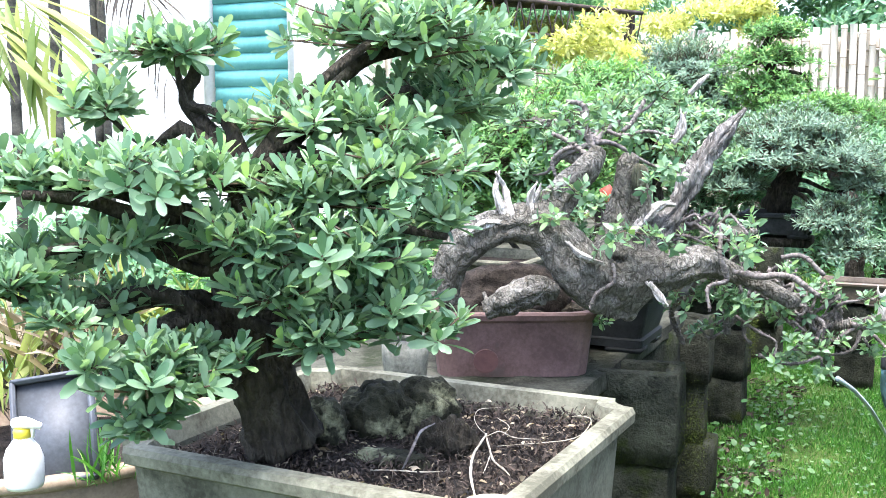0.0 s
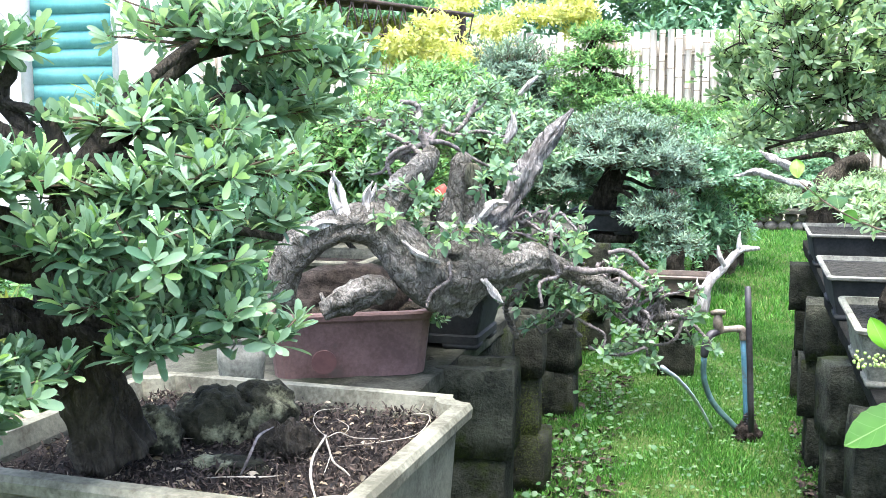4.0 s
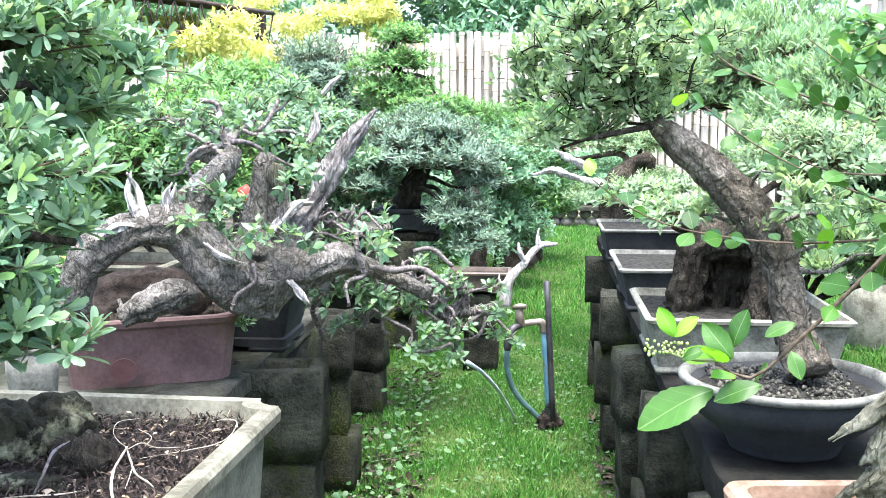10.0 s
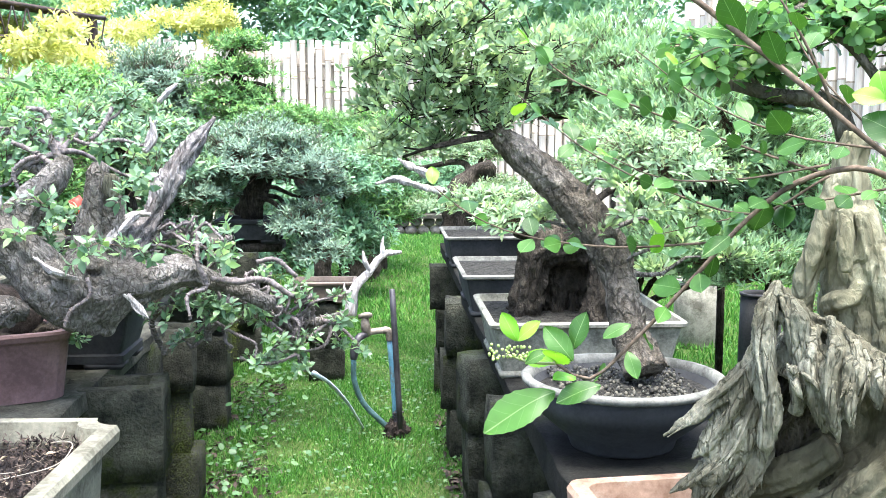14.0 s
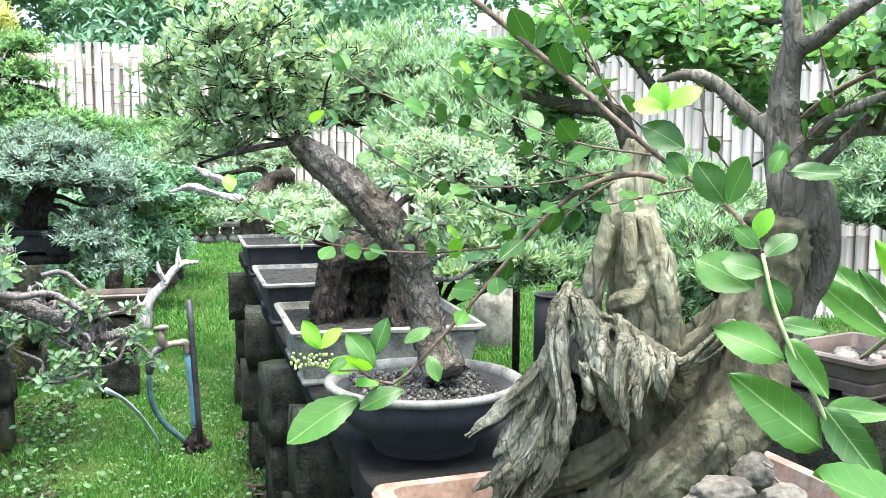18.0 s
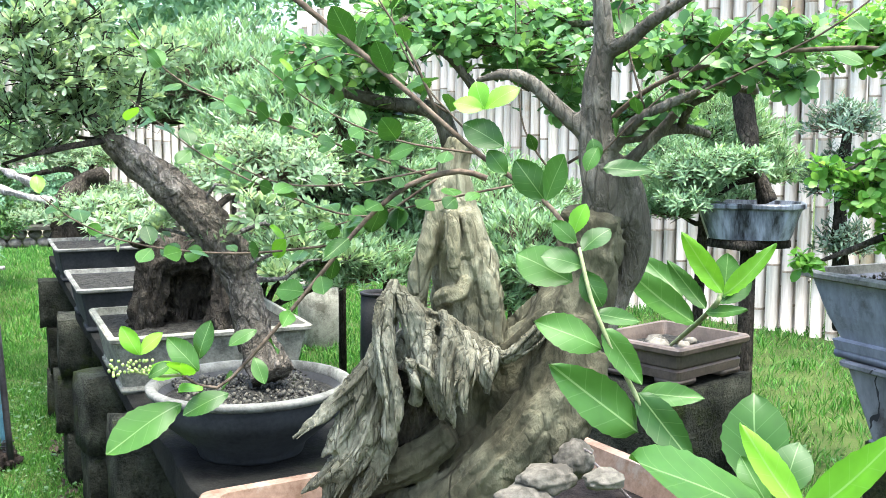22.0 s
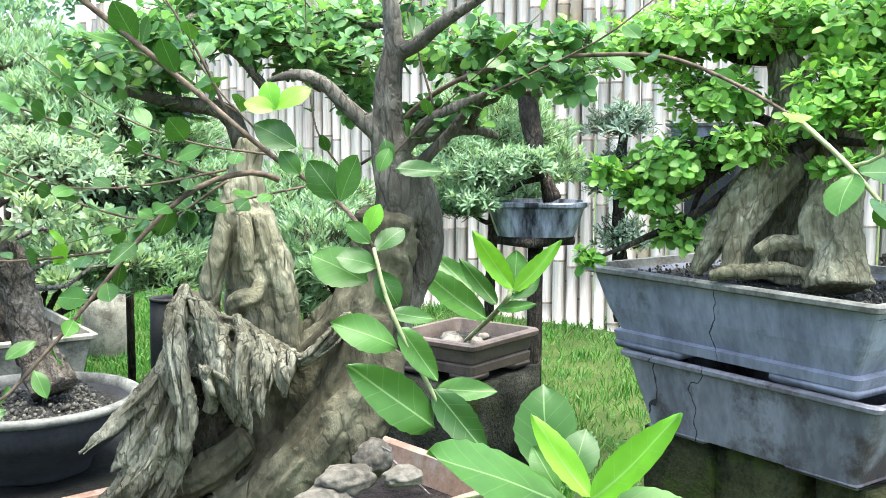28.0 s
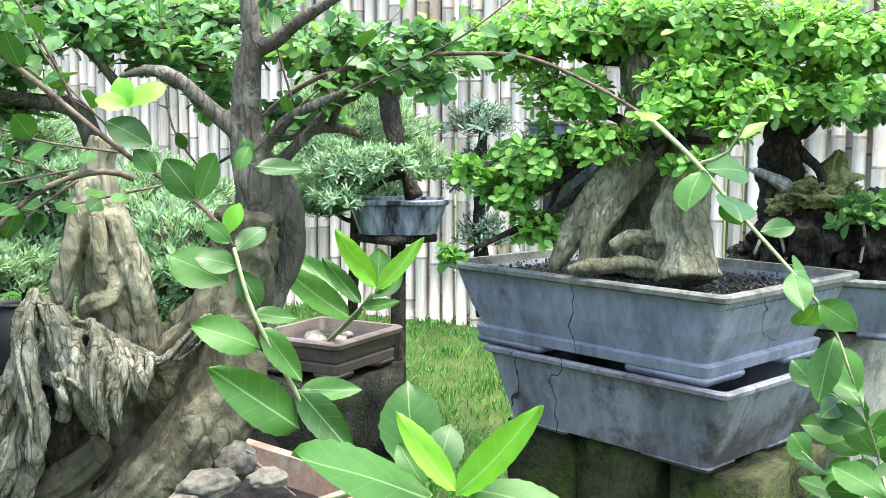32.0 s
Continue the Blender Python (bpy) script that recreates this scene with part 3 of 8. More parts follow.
def rect_pot(name, at, w, d, h, label, material, turn=0.0, flare=0.85, rim=0.018, lip=0.014, feet=True, corner=0.012, notch=False, group="", soil="soil", rim_mat=None, fill=0.012, waist=False, foot=0.014):
    """An open rectangular bonsai pot; at is the middle of its underside."""
    pot = thing(name, at, label, "plant pot", group)
    m = M[material]
    foot = foot if feet else 0.0
    k, c = flare, corner
    kw, kd = (k + 1 - lip * 1.6 / w) / 2, (k + 1 - lip * 1.6 / d) / 2
    rings = [rect_ring(w * k, d * k, foot, c), rect_ring(w * kw, d * kd, (foot + h - rim) / 2, c), rect_ring(w - lip * 1.6, d - lip * 1.6, h - rim, c)]
    if waist:
        rings[0:1] = [rect_ring(w * k * 1.03, d * k * 1.03, foot, c), rect_ring(w * k * 1.05, d * k * 1.05, foot + 0.018, c), rect_ring(w * k * 1.0, d * k * 1.0, foot + 0.022, c)]
    inner = rect_ring(w - rim * 2.4, d - rim * 2.4, h - rim, c)
    floor_ring = rect_ring(w * k - 0.02, d * k - 0.02, foot + 0.02, c)
    body = part("body", moved(loft(rings + [inner, floor_ring]), at, turn), m, pot, smooth=False)
    rim_rings = [rect_ring(w - lip, d - lip, h - rim, c, 4, notch), rect_ring(w, d, h - rim * 0.75, c * 1.2, 4, notch), rect_ring(w + 0.002, d + 0.002, h - rim * 0.25, c * 1.2, 4, notch), rect_ring(w - 0.006, d - 0.006, h, c, 4, notch), rect_ring(w - rim * 1.8, d - rim * 1.8, h, c, 4, notch), rect_ring(w - rim * 2.4, d - rim * 2.4, h - rim, c, 4, notch), rect_ring(w - rim * 2.4, d - rim * 2.4, h - rim - 0.004, c, 4, notch)]
    part("rim", moved(loft(rim_rings, False, False), at, turn), M[rim_mat or material], body, smooth=False)
    if feet:
        for sx in (-1, 1):
            for sy in (-1, 1):
                fx, fy = sx * (w * k * 0.515 - w * 0.13), sy * (d * k * 0.515 - d * 0.13)
                bm = box(fx - w * 0.13, fx + w * 0.13, fy - d * 0.13, fy + d * 0.13, 0, foot + 0.002, 0.004)
                bm.transform(Matrix.Translation(at) @ Matrix.Rotation(radians(turn), 4, "Z"))
                part("foot", bm, m, body)
    if soil:
        part("soil", moved(ground_bed(rect_ring(w - rim * 2.5, d - rim * 2.5, 0, c, 9), h - rim - fill, 0.012, 0.006, at[0] * 9), at, turn), M[soil], pot, "dark lumpy potting soil")
    return pot


def round_pot(name, at, r, h, label, material, group="", soil="soil", rim_mat=None, rim=0.014, base=0.66, fill=0.012):
    pot = thing(name, at, label, "plant pot", group)
    prof = [(base * 0.97, 0), (base, 0.006), (base * 1.06, 0.02), (base + (1 - base) * 0.75, h * 0.55), (0.955, h - rim)]
    rings = [round_ring(r * a, z) for a, z in prof] + [round_ring(r - rim * 1.4, h - rim), round_ring(r * base * 0.9, 0.02)]
    body = part("body", moved(loft(rings), at), M[material], pot)
    rr = [round_ring(r * 0.955, h - rim), round_ring(r, h - rim * 0.7), round_ring(r + 0.001, h - rim * 0.2), round_ring(r - 0.004, h), round_ring(r - rim, h), round_ring(r - rim * 1.4, h - rim * 0.8), round_ring(r - rim * 1.4, h - rim - 0.003)]
    part("rim", moved(loft(rr, False, False), at), M[rim_mat or material], body)
    if soil:
        part("soil", moved(ground_bed(round_ring(r - rim * 1.5, 0, 40), h - rim - fill, 0.012, 0.006, at[0] * 9), at), M[soil], pot, "dark crumbly soil")
    return pot


# ---- leaves ----
def leaf_shape(width, cup=0.12, curl=-0.15, rows=((0.28, 0.8), (0.68, 0.92))):
    """One leaf of length 1 along y, folded on its midrib and bent."""
    v = [(0, 0, 0)]
    for y, w in rows:
        z = curl * y * y
        v += [(-width / 2 * w, y, z + cup * width * w), (0, y, z), (width / 2 * w, y, z + cup * width * w)]
    v.append((0, 1, curl))
    f = [(0, 2, 1), (0, 3, 2)]
    for i in range(len(rows) - 1):
        a = 1 + i * 3
        f += [(a, a + 1, a + 4, a + 3), (a + 1, a + 2, a + 5, a + 4)]
    a, e = 1 + (len(rows) - 1) * 3, len(v) - 1
    return np.array(v, float), f + [(a, a + 1, e), (a + 1, a + 2, e)]


def blade_shape(width, curl=-0.1):
    return np.array([(0, 0, 0), (-width / 2, 0.55, curl * 0.3 + 0.05 * width), (width / 2, 0.55, curl * 0.3 + 0.05 * width), (0, 1, curl)], float), [(0, 2, 1), (1, 2, 3)]


def unit(a):
    return a / np.maximum(np.linalg.norm(a, axis=-1, keepdims=True), 1e-9)


def scatter(shape, at, way, face, size):
    """Copies of one leaf: at each place, along way, its upper side towards face."""
    v, f = shape
    y = unit(way)
    x = unit(np.cross(y, face))
    z = np.cross(x, y)
    out = at[:, None, :] + size[:, None, None] * (v[None, :, 0:1] * x[:, None, :] + v[None, :, 1:2] * y[:, None, :] + v[None, :, 2:3] * z[:, None, :])
    n, k = len(at), len(v)
    return out.reshape(-1, 3), f, n, k


def scattered_mesh(name, pieces, material):
    verts, loops, starts, count = [], [], [], 0
    base = 0
    for out, f, n, k in pieces:
        verts.append(out)
        flat = np.array([i for q in f for i in q])
        sizes = np.array([len(q) for q in f])
        loops.append((flat[None, :] + (np.arange(n) * k)[:, None] + base).ravel())
        st = np.concatenate([[0], np.cumsum(sizes)[:-1]])
        starts.append((st[None, :] + (np.arange(n) * len(flat))[:, None]).ravel() + count)
        count += len(flat) * n
        base += n * k
    verts, loops, starts = np.concatenate(verts), np.concatenate(loops), np.concatenate(starts)
    me = bpy.data.meshes.new(name)
    me.vertices.add(len(verts)), me.loops.add(len(loops)), me.polygons.add(len(starts))
    me.vertices.foreach_set("co", verts.ravel().astype(np.float32))
    me.loops.foreach_set("vertex_index", loops.astype(np.int32))
    me.polygons.foreach_set("loop_start", starts.astype(np.int32))
    me.update(calc_edges=True)
    me.polygons.foreach_set("use_smooth", np.ones(len(starts), bool))
    me.materials.append(material)
    return me


def tips_on(rng, centre, radii, n, low=-0.25, inner=0.55):
    """Shoot ends in a rounded pad: places and outward ways."""
    d = unit(rng.normal(size=(n * 3, 3)))
    d = d[d[:, 2] > low][:n]
    r = np.array(radii)
    lump = 1 + 0.22 * np.sin(d[:, 0:1] * 5 + centre[0] * 40) * np.cos(d[:, 1:2] * 6 + centre[1] * 30) + 0.14 * np.sin(d[:, 2:3] * 9 + centre[2] * 50)
    f = rng.uniform(inner, 1.0, (len(d), 1)) * lump
    return np.array(centre) + d * r * f, unit(d / r * r.mean() + np.array((0, 0, 0.95)) + rng.normal(scale=0.25, size=d.shape))


def rosettes(rng, tips, axes, per, length, shape, open_=(35, 75), stem=0.5):
    """Whorls of leaves at shoot ends, the lower leaves wider open."""
    n = len(tips)
    ref = unit(np.cross(axes, rng.normal(size=(n, 3))))
    ref2 = np.cross(axes, ref)
    at, way, face, size = [], [], [], []
    for k in range(per):
        a = k * 2.39996 + rng.uniform(0, 6.28, n) * 0.15
        f = k / max(1, per - 1)
        o = np.radians(open_[0] + (open_[1] - open_[0]) * (1 - f) + rng.normal(scale=9, size=n))
        side = ref * np.cos(a)[:, None] + ref2 * np.sin(a)[:, None]
        at.append(tips - axes * (length * stem * (1 - f)) + side * length * 0.03)
        way.append(axes * np.cos(o)[:, None] + side * np.sin(o)[:, None])
        face.append(axes + 0.05 * side)
        size.append(length * rng.uniform(0.65, 1.15, n) * (1 - 0.25 * f))
    return scatter(shape, np.concatenate(at), np.concatenate(way), np.concatenate(face), np.concatenate(size))


def twig_lines(tips, ends, radius):
    """Thin three-sided twigs from ends to tips."""
    way = tips - ends
    x = unit(np.cross(way, np.array((0.3, 0.2, 1.0))))
    y = unit(np.cross(way, x))
    ring = [x * math.cos(a) + y * math.sin(a) for a in (0, 2.09, 4.19)]
    v = np.stack([ends + radius * r for r in ring] + [tips + radius * 0.55 * r for r in ring], 1)
    return v.reshape(-1, 3), [(0, 1, 4, 3), (1, 2, 5, 4), (2, 0, 3, 5)], len(tips), 6


HOLD = {}


def foliage(owner, pads, density, per, length, shape, material, seed, low=-0.25, inner=0.5, open_=(35, 75), twig=0.0012, twig_mat="twig"):
    """Pads of whorled leaves on twigs: one part a pad, and the twigs."""
    rng = np.random.default_rng(seed)
    lines = []
    held = HOLD.pop(owner.name, None) or [owner] * len(pads)
    for (c, r), holder in zip(pads, held):
        area = (r[0] * r[1] + r[0] * r[2] + r[1] * r[2]) * 4.2
        n = max(5, int(area * density))
        tips, axes = tips_on(rng, c, r, n, low, inner)
        me = scattered_mesh("foliage_pad", [rosettes(rng, tips, axes, per, length, shape, open_)], M[material])
        tagged(part("foliage_pad", me, None, holder), kind="stuff")
        mid = np.array(c) - np.array((0, 0, r[2] * 0.3))
        ends = tips + (mid - tips) * rng.uniform(0.35, 0.9, (len(tips), 1)) + rng.normal(scale=0.1, size=tips.shape) * np.array(r)
        lines.append(twig_lines(tips, ends, twig))
    tagged(part("branchwork", scattered_mesh("branchwork", lines, M[twig_mat]), None, owner), kind="stuff")


def limbs_to(owner, skeleton, pads, r0, material, seed, rough=0.2, name="branch"):
    """A branch from the nearest place of the trunk to each pad."""
    rnd = random.Random(seed)
    HOLD[owner.name] = []
    for c, r in pads:
        c = Vector(c)
        s = min(skeleton, key=lambda q: (Vector(q) - c).length + max(0, Vector(q).z - c.z) * 0.8)
        s = Vector(s)
        a, b = s.lerp(c, 0.35), s.lerp(c, 0.7)
        jog = (c - s).length * 0.14
        for q in (a, b):
            q += Vector((rnd.uniform(-jog, jog), rnd.uniform(-jog, jog), rnd.uniform(-jog, jog)))
        HOLD[owner.name].append(part(name, tube([s, a, b, c - Vector((0, 0, r[2] * 0.3))], [r0, r0 * 0.75, r0 * 0.5, r0 * 0.22], 7, 0.02, rough, 60, seed=seed), M[material], owner))




# large single leaves, each an object of its own
def big_leaf_mesh(name, width, seed, material, curl=-0.12, cup=0.14, point=1.12):
    rnd = random.Random(seed)
    verts, faces = [], []
    rows, cols = 16, 6
    for i in range(rows + 1):
        t = i / rows
        w = width / 2 * (math.sin(math.pi * min(1, t * 0.98 + 0.02) ** point) ** 0.72 if 0 < t < 1 else 0.012)
        for k in range(cols + 1):
            u = k / cols * 2 - 1
            edge = 1 + (0.035 if i % 2 else -0.02) * (abs(u) > 0.9)
            vein = 0.012 * math.sin((t * 7 - abs(u) * 1.6) * 2 * math.pi) * abs(u) * (1 - t)
            z = curl * t * t + cup * w * abs(u) ** 1.3 + vein + 0.022 * math.sin(t * 5 + u * 2.4 + seed * 1.7)
            verts.append((w * u * edge, t, z))
    for i in range(rows):
        for k in range(cols):
            a = i * (cols + 1) + k
            faces.append((a, a + 1, a + cols + 2, a + cols + 1))
    return mesh_of(name, verts, faces, material)


def veined(name, dark, light, rough=0.32, through_=0.35):
    """Large leaf: its own green, pale midrib and side veins along its own axes."""
    m = leafage(name, dark, light, rough, through_, own=True)
    n, l = m.node_tree.nodes, m.node_tree.links
    sep = n.new("ShaderNodeSeparateXYZ")
    l.new(n.new("ShaderNodeTexCoord").outputs["Object"], sep.inputs[0])

    def calc(op, a, b=None):
        q = n.new("ShaderNodeMath")
        q.operation = op
        for i, v in enumerate((a, b)):
            if v is not None:
                if isinstance(v, float):
                    q.inputs[i].default_value = v
                else:
                    l.new(v, q.inputs[i])
        return q.outputs[0]
    ax = calc("ABSOLUTE", sep.outputs[0])
    mid = calc("LESS_THAN", ax, 0.008)
    side = calc("GREATER_THAN", calc("SINE", calc("MULTIPLY", calc("SUBTRACT", sep.outputs[1], calc("MULTIPLY", ax, 0.9)), 34.0)), 0.985)
    vein = calc("MAXIMUM", mid, calc("MULTIPLY", side, 0.28))
    mix = n.new("ShaderNodeMix")
    mix.data_type = "RGBA"
    mix.inputs["B"].default_value = (0.34, 0.50, 0.20, 1)
    b = n["Principled BSDF"]
    old = b.inputs["Base Color"].links[0].from_socket
    l.new(calc("MULTIPLY", vein, 0.38), mix.inputs["Factor"]), l.new(old, mix.inputs["A"]), l.new(mix.outputs["Result"], b.inputs["Base Color"])
    return m


M["leaf_big"] = veined("large_green_leaf", (0.028, 0.095, 0.014), (0.072, 0.20, 0.03), 0.42, 0.34)
M["leaf_new"] = veined("young_lime_leaf", (0.13, 0.38, 0.02), (0.23, 0.53, 0.04), 0.4, 0.4)
BIG = {(kind, k): big_leaf_mesh("leaf", w, k * 3 + 1, M[kind], c, point=0.85 if k in (0, 4) else 1.15) for kind in ("leaf_big", "leaf_new") for k, (w, c) in enumerate(((0.41, -0.10), (0.54, -0.22), (0.62, 0.08), (0.68, -0.18), (0.30, 0.15)))}


def place_leaf(owner, base, tip, face, kind="leaf_big", form=0):
    """One leaf from base to tip, its upper side towards face."""
    base, tip = Vector(base), Vector(tip)
    y = (tip - base).normalized()
    x = y.cross(Vector(face)).normalized()
    z = x.cross(y)
    s = (tip - base).length
    ob = new("leaf", BIG[kind, form])
    ob.parent = owner
    m = Matrix((x * s, y * s, z * s)).transposed().to_4x4()
    ob.matrix_local = Matrix.Translation(base - owner.location) @ m
    return ob


def shoot(owner, points, r, length, gap, seed, stem="twig", kind="leaf_big", start=0.15, end=1.0, forms=(1, 2, 3), bright_tip=True, droop=-0.1):
    """A leafy shoot: a stem, and leaves by turns on its two sides."""
    rnd = random.Random(seed)
    c, _ = spline(points, [r] * len(points), 0.01)
    part("stem", tube(points, [r * (1 - 0.6 * i / (len(points) - 1)) for i in range(len(points))], 8, 0.015, 0.08, 90), M[stem], owner)
    n, walked, side = len(c), 0.0, 1
    next_ = start * 0.01 * n
    for i in range(1, n):
        walked += (c[i] - c[i - 1]).length
        if i < start * n or i > end * n or walked < next_:
            continue
        next_ = walked + gap * rnd.uniform(0.7, 1.35)
        d = (c[i] - c[i - 1]).normalized()
        across = d.cross(Vector((rnd.uniform(-0.5, 0.5), rnd.uniform(-0.5, 0.5), 1))).normalized()
        side = -side
        for s in ((side, -side) if rnd.random() < 0.35 else (side,)):
            way = (d * rnd.uniform(0.3, 0.9) + across * s + Vector((0, 0, droop + rnd.uniform(-0.3, 0.5)))).normalized()
            ln = length * rnd.uniform(0.65, 1.15)
            face = Vector((-c[i].x, -c[i].y, 0)).normalized() + Vector((rnd.uniform(-0.5, 0.5), rnd.uniform(-0.5, 0.5), rnd.uniform(0.2, 1.1)))
            place_leaf(owner, c[i] + way * 0.003, c[i] + way * ln, face, "leaf_new" if bright_tip and i > n * 0.9 else kind, rnd.choice(forms))


def lump(centre, radii, seed, rough=0.25, freq=2.2, level=3):
    """A rough stone or clod."""
    bm = bmesh.new()
    bmesh.ops.create_icosphere(bm, subdivisions=level, radius=1)
    for v in bm.verts:
        q = v.co * freq + Vector((seed * 3.1, seed * 1.7, 0))
        k = 1 + rough * (noise.noise(q) + 0.6 * noise.noise(q * 2.3) + 0.3 * noise.noise(q * 5.1))
        v.co = Vector((v.co.x * radii[0] * k, v.co.y * radii[1] * k, v.co.z * radii[2] * k)) + Vector(centre)
    return bm


LEAF_FULL = leaf_shape(0.35, 0.14, -0.12, ((0.12, 0.38), (0.38, 0.76), (0.68, 1.0), (0.91, 0.74)))
LEAF_SPOON = leaf_shape(0.40, 0.16, 0.10, ((0.2, 0.4), (0.6, 0.95), (0.88, 0.78)))
LEAF = leaf_shape(0.32)
LEAF_SLIM = leaf_shape(0.24, 0.1, -0.1)
LEAF_ROUND = leaf_shape(0.66, 0.14, -0.12, ((0.12, 0.45), (0.5, 1.0), (0.85, 0.72)))
LEAF_OVAL = leaf_shape(0.52, 0.14, -0.15, ((0.25, 0.85), (0.6, 0.95)))
NEEDLE = blade_shape(0.22)
BLADE = blade_shape(0.30)


# ---- the setting ----
def sheet(name, x0, x1, y0, y1, z, cells, material, bumps=0.0):
    verts, faces = [], []
    for j in range(cells + 1):
        for i in range(cells + 1):
            x, y = x0 + (x1 - x0) * i / cells, y0 + (y1 - y0) * j / cells
            verts.append((x, y, z + bumps * noise.noise(Vector((x * 1.3, y * 1.3, 0)))))
    for j in range(cells):
        for i in range(cells):
            a = j * (cells + 1) + i
            faces.append((a, a + 1, a + cells + 2, a + cells + 1))
    return mesh_of(name, verts, faces, material)


ground = new("ground", sheet("ground", -600, 600, -600, 600, 0.0, 60, M["lawn"]))
tagged(ground, "green lawn earth running out to the horizon", "ground", kind="structure")


def on_line(a, b, t):
    return Vector(a).lerp(Vector(b), t)


def bamboo_mesh(name, h, r, seed):
    rnd = random.Random(seed)
    z, pts, rad = -rnd.uniform(0, 0.3), [], []
    while z < h:
        s = rnd.uniform(0.30, 0.46)
        for dz, k in ((0.0, 1.0), (0.005, 1.03), (0.012, 1.03), (0.018, 0.98)):
            pts.append(z + dz), rad.append(r * k)
        z += s
    pts.append(h), rad.append(r * 0.95)
    rings = []
    bend = rnd.uniform(-0.006, 0.006)
    for q, k in zip(pts, rad):
        q = max(-0.02, min(q, h))
        rings.append([(k * math.cos(a * math.pi / 4.5) + bend * math.sin(q * 1.7), k * math.sin(a * math.pi / 4.5), q) for a in range(9)])
    me = mesh_of(name, *loft(rings), M["bamboo"])
    me.materials.append(M["bamboo_node"])
    for p in me.polygons:
        ring = min(p.vertices) // 9
        if len(p.vertices) == 4 and ring % 4 in (1, 2) and ring < len(rings) - 2:
            p.material_index = 1
    return me


def bamboo_fence(name, a, b, h, r, gap, label, seed):
    fence = thing(name, a, label, "fence", kind="structure")
    rnd = random.Random(seed)
    kinds = [bamboo_mesh("bamboo_pole", h + rnd.uniform(-0.025, 0.025), r * rnd.uniform(0.74, 0.98), seed + k) for k in range(14)]
    n = int((Vector(b) - Vector(a)).length / gap)
    for i in range(n):
        p = on_line(a, b, (i + 0.5) / n) - Vector(a)
        ob = new("bamboo_pole", rnd.choice(kinds))
        ob.parent = fence
        ob.matrix_local = pose(p.x, p.y, -rnd.uniform(0, 0.03), rnd.uniform(-0.25, 0.25), rnd.uniform(-0.25, 0.25), rnd.uniform(0, 360))
    back_off = (Vector(b) - Vector(a)).cross(Vector((0, 0, 1))).normalized() * -r * 2.1
    for i in range(n - 1):
        p = on_line(a, b, (i + 1) / n) - Vector(a) + back_off
        ob = new("bamboo_pole", rnd.choice(kinds))
        ob.parent = fence
        ob.matrix_local = pose(p.x, p.y, -rnd.uniform(0.03, 0.10), rnd.uniform(-0.25, 0.25), rnd.uniform(-0.25, 0.25), rnd.uniform(0, 360))
    side = (Vector(b) - Vector(a)).cross(Vector((0, 0, 1))).normalized()
    for z in (0.45, h * 0.5, h - 0.28):
        q = Vector((0, 0, z)) - side * r * 1.4
        part("rail", tube([Vector(a) + q, on_line(a, b, 0.5) + q, Vector(b) + q], [r * 0.35] * 3, 6, 0.5), M["bamboo"], fence)
    return fence


fence_back = bamboo_fence("fence_back", (-7.6, 12.6, 0), (3.5, 12.6, 0), 2.21, 0.048, 0.10, "fence of upright sun-bleached bamboo poles behind the lawn", 3)
fence_side = bamboo_fence("fence_side", (2.9, 9.9, 0), (5.6, -0.6, 0), 2.35, 0.046, 0.096, "tall fence of pale upright bamboo poles along the grass", 11)

# house wall with a teal louvre window
def wall_mesh():
    bm = bmesh.new()
    x0, x1, y0, y1, top = -9.0, -3.0, 5.2, 5.35, 4.2
    wx0, wx1, wz0, wz1 = -4.07, -3.42, 1.15, 2.75
    for a, b, c, d in ((x0, wx0, 0, top), (wx1, x1, 0, top), (wx0, wx1, 0, wz0), (wx0, wx1, wz1, top)):
        m = Matrix.Translation(((a + b) / 2, (y0 + y1) / 2, (c + d) / 2)) @ Matrix.Diagonal((b - a, y1 - y0, d - c, 1))
        bmesh.ops.create_cube(bm, size=1, matrix=m)
    return bm


house_wall = tagged(part("wall_house", wall_mesh(), M["plaster"], None, smooth=False), "white plastered house wall behind the palms", "wall", kind="structure")
window = thing("window_1", (-3.75, 5.2, 1.15), "teal glass louvre window in the white wall", "window", kind="structure")
for k in range(16):
    bm = box(-4.03, -3.46, 5.24, 5.246, 1.17 + k * 0.1, 1.276 + k * 0.1, 0.001)
    bm.transform(Matrix.Translation((-3.75, 5.24, 1.2 + k * 0.1)) @ Matrix.Rotation(radians(-3.5), 4, "X") @ Matrix.Translation((3.75, -5.24, -1.2 - k * 0.1)))
    part("louvre", bm, M["teal"], window)
for x in (-4.06, -3.44):
    part("window_frame", box(x - 0.02, x + 0.02, 5.19, 5.3, 1.15, 2.75, 0.004), M["plaster"], window)
part("window_sill", box(-4.12, -3.38, 5.14, 5.3, 1.11, 1.15, 0.004), M["plaster"], window)

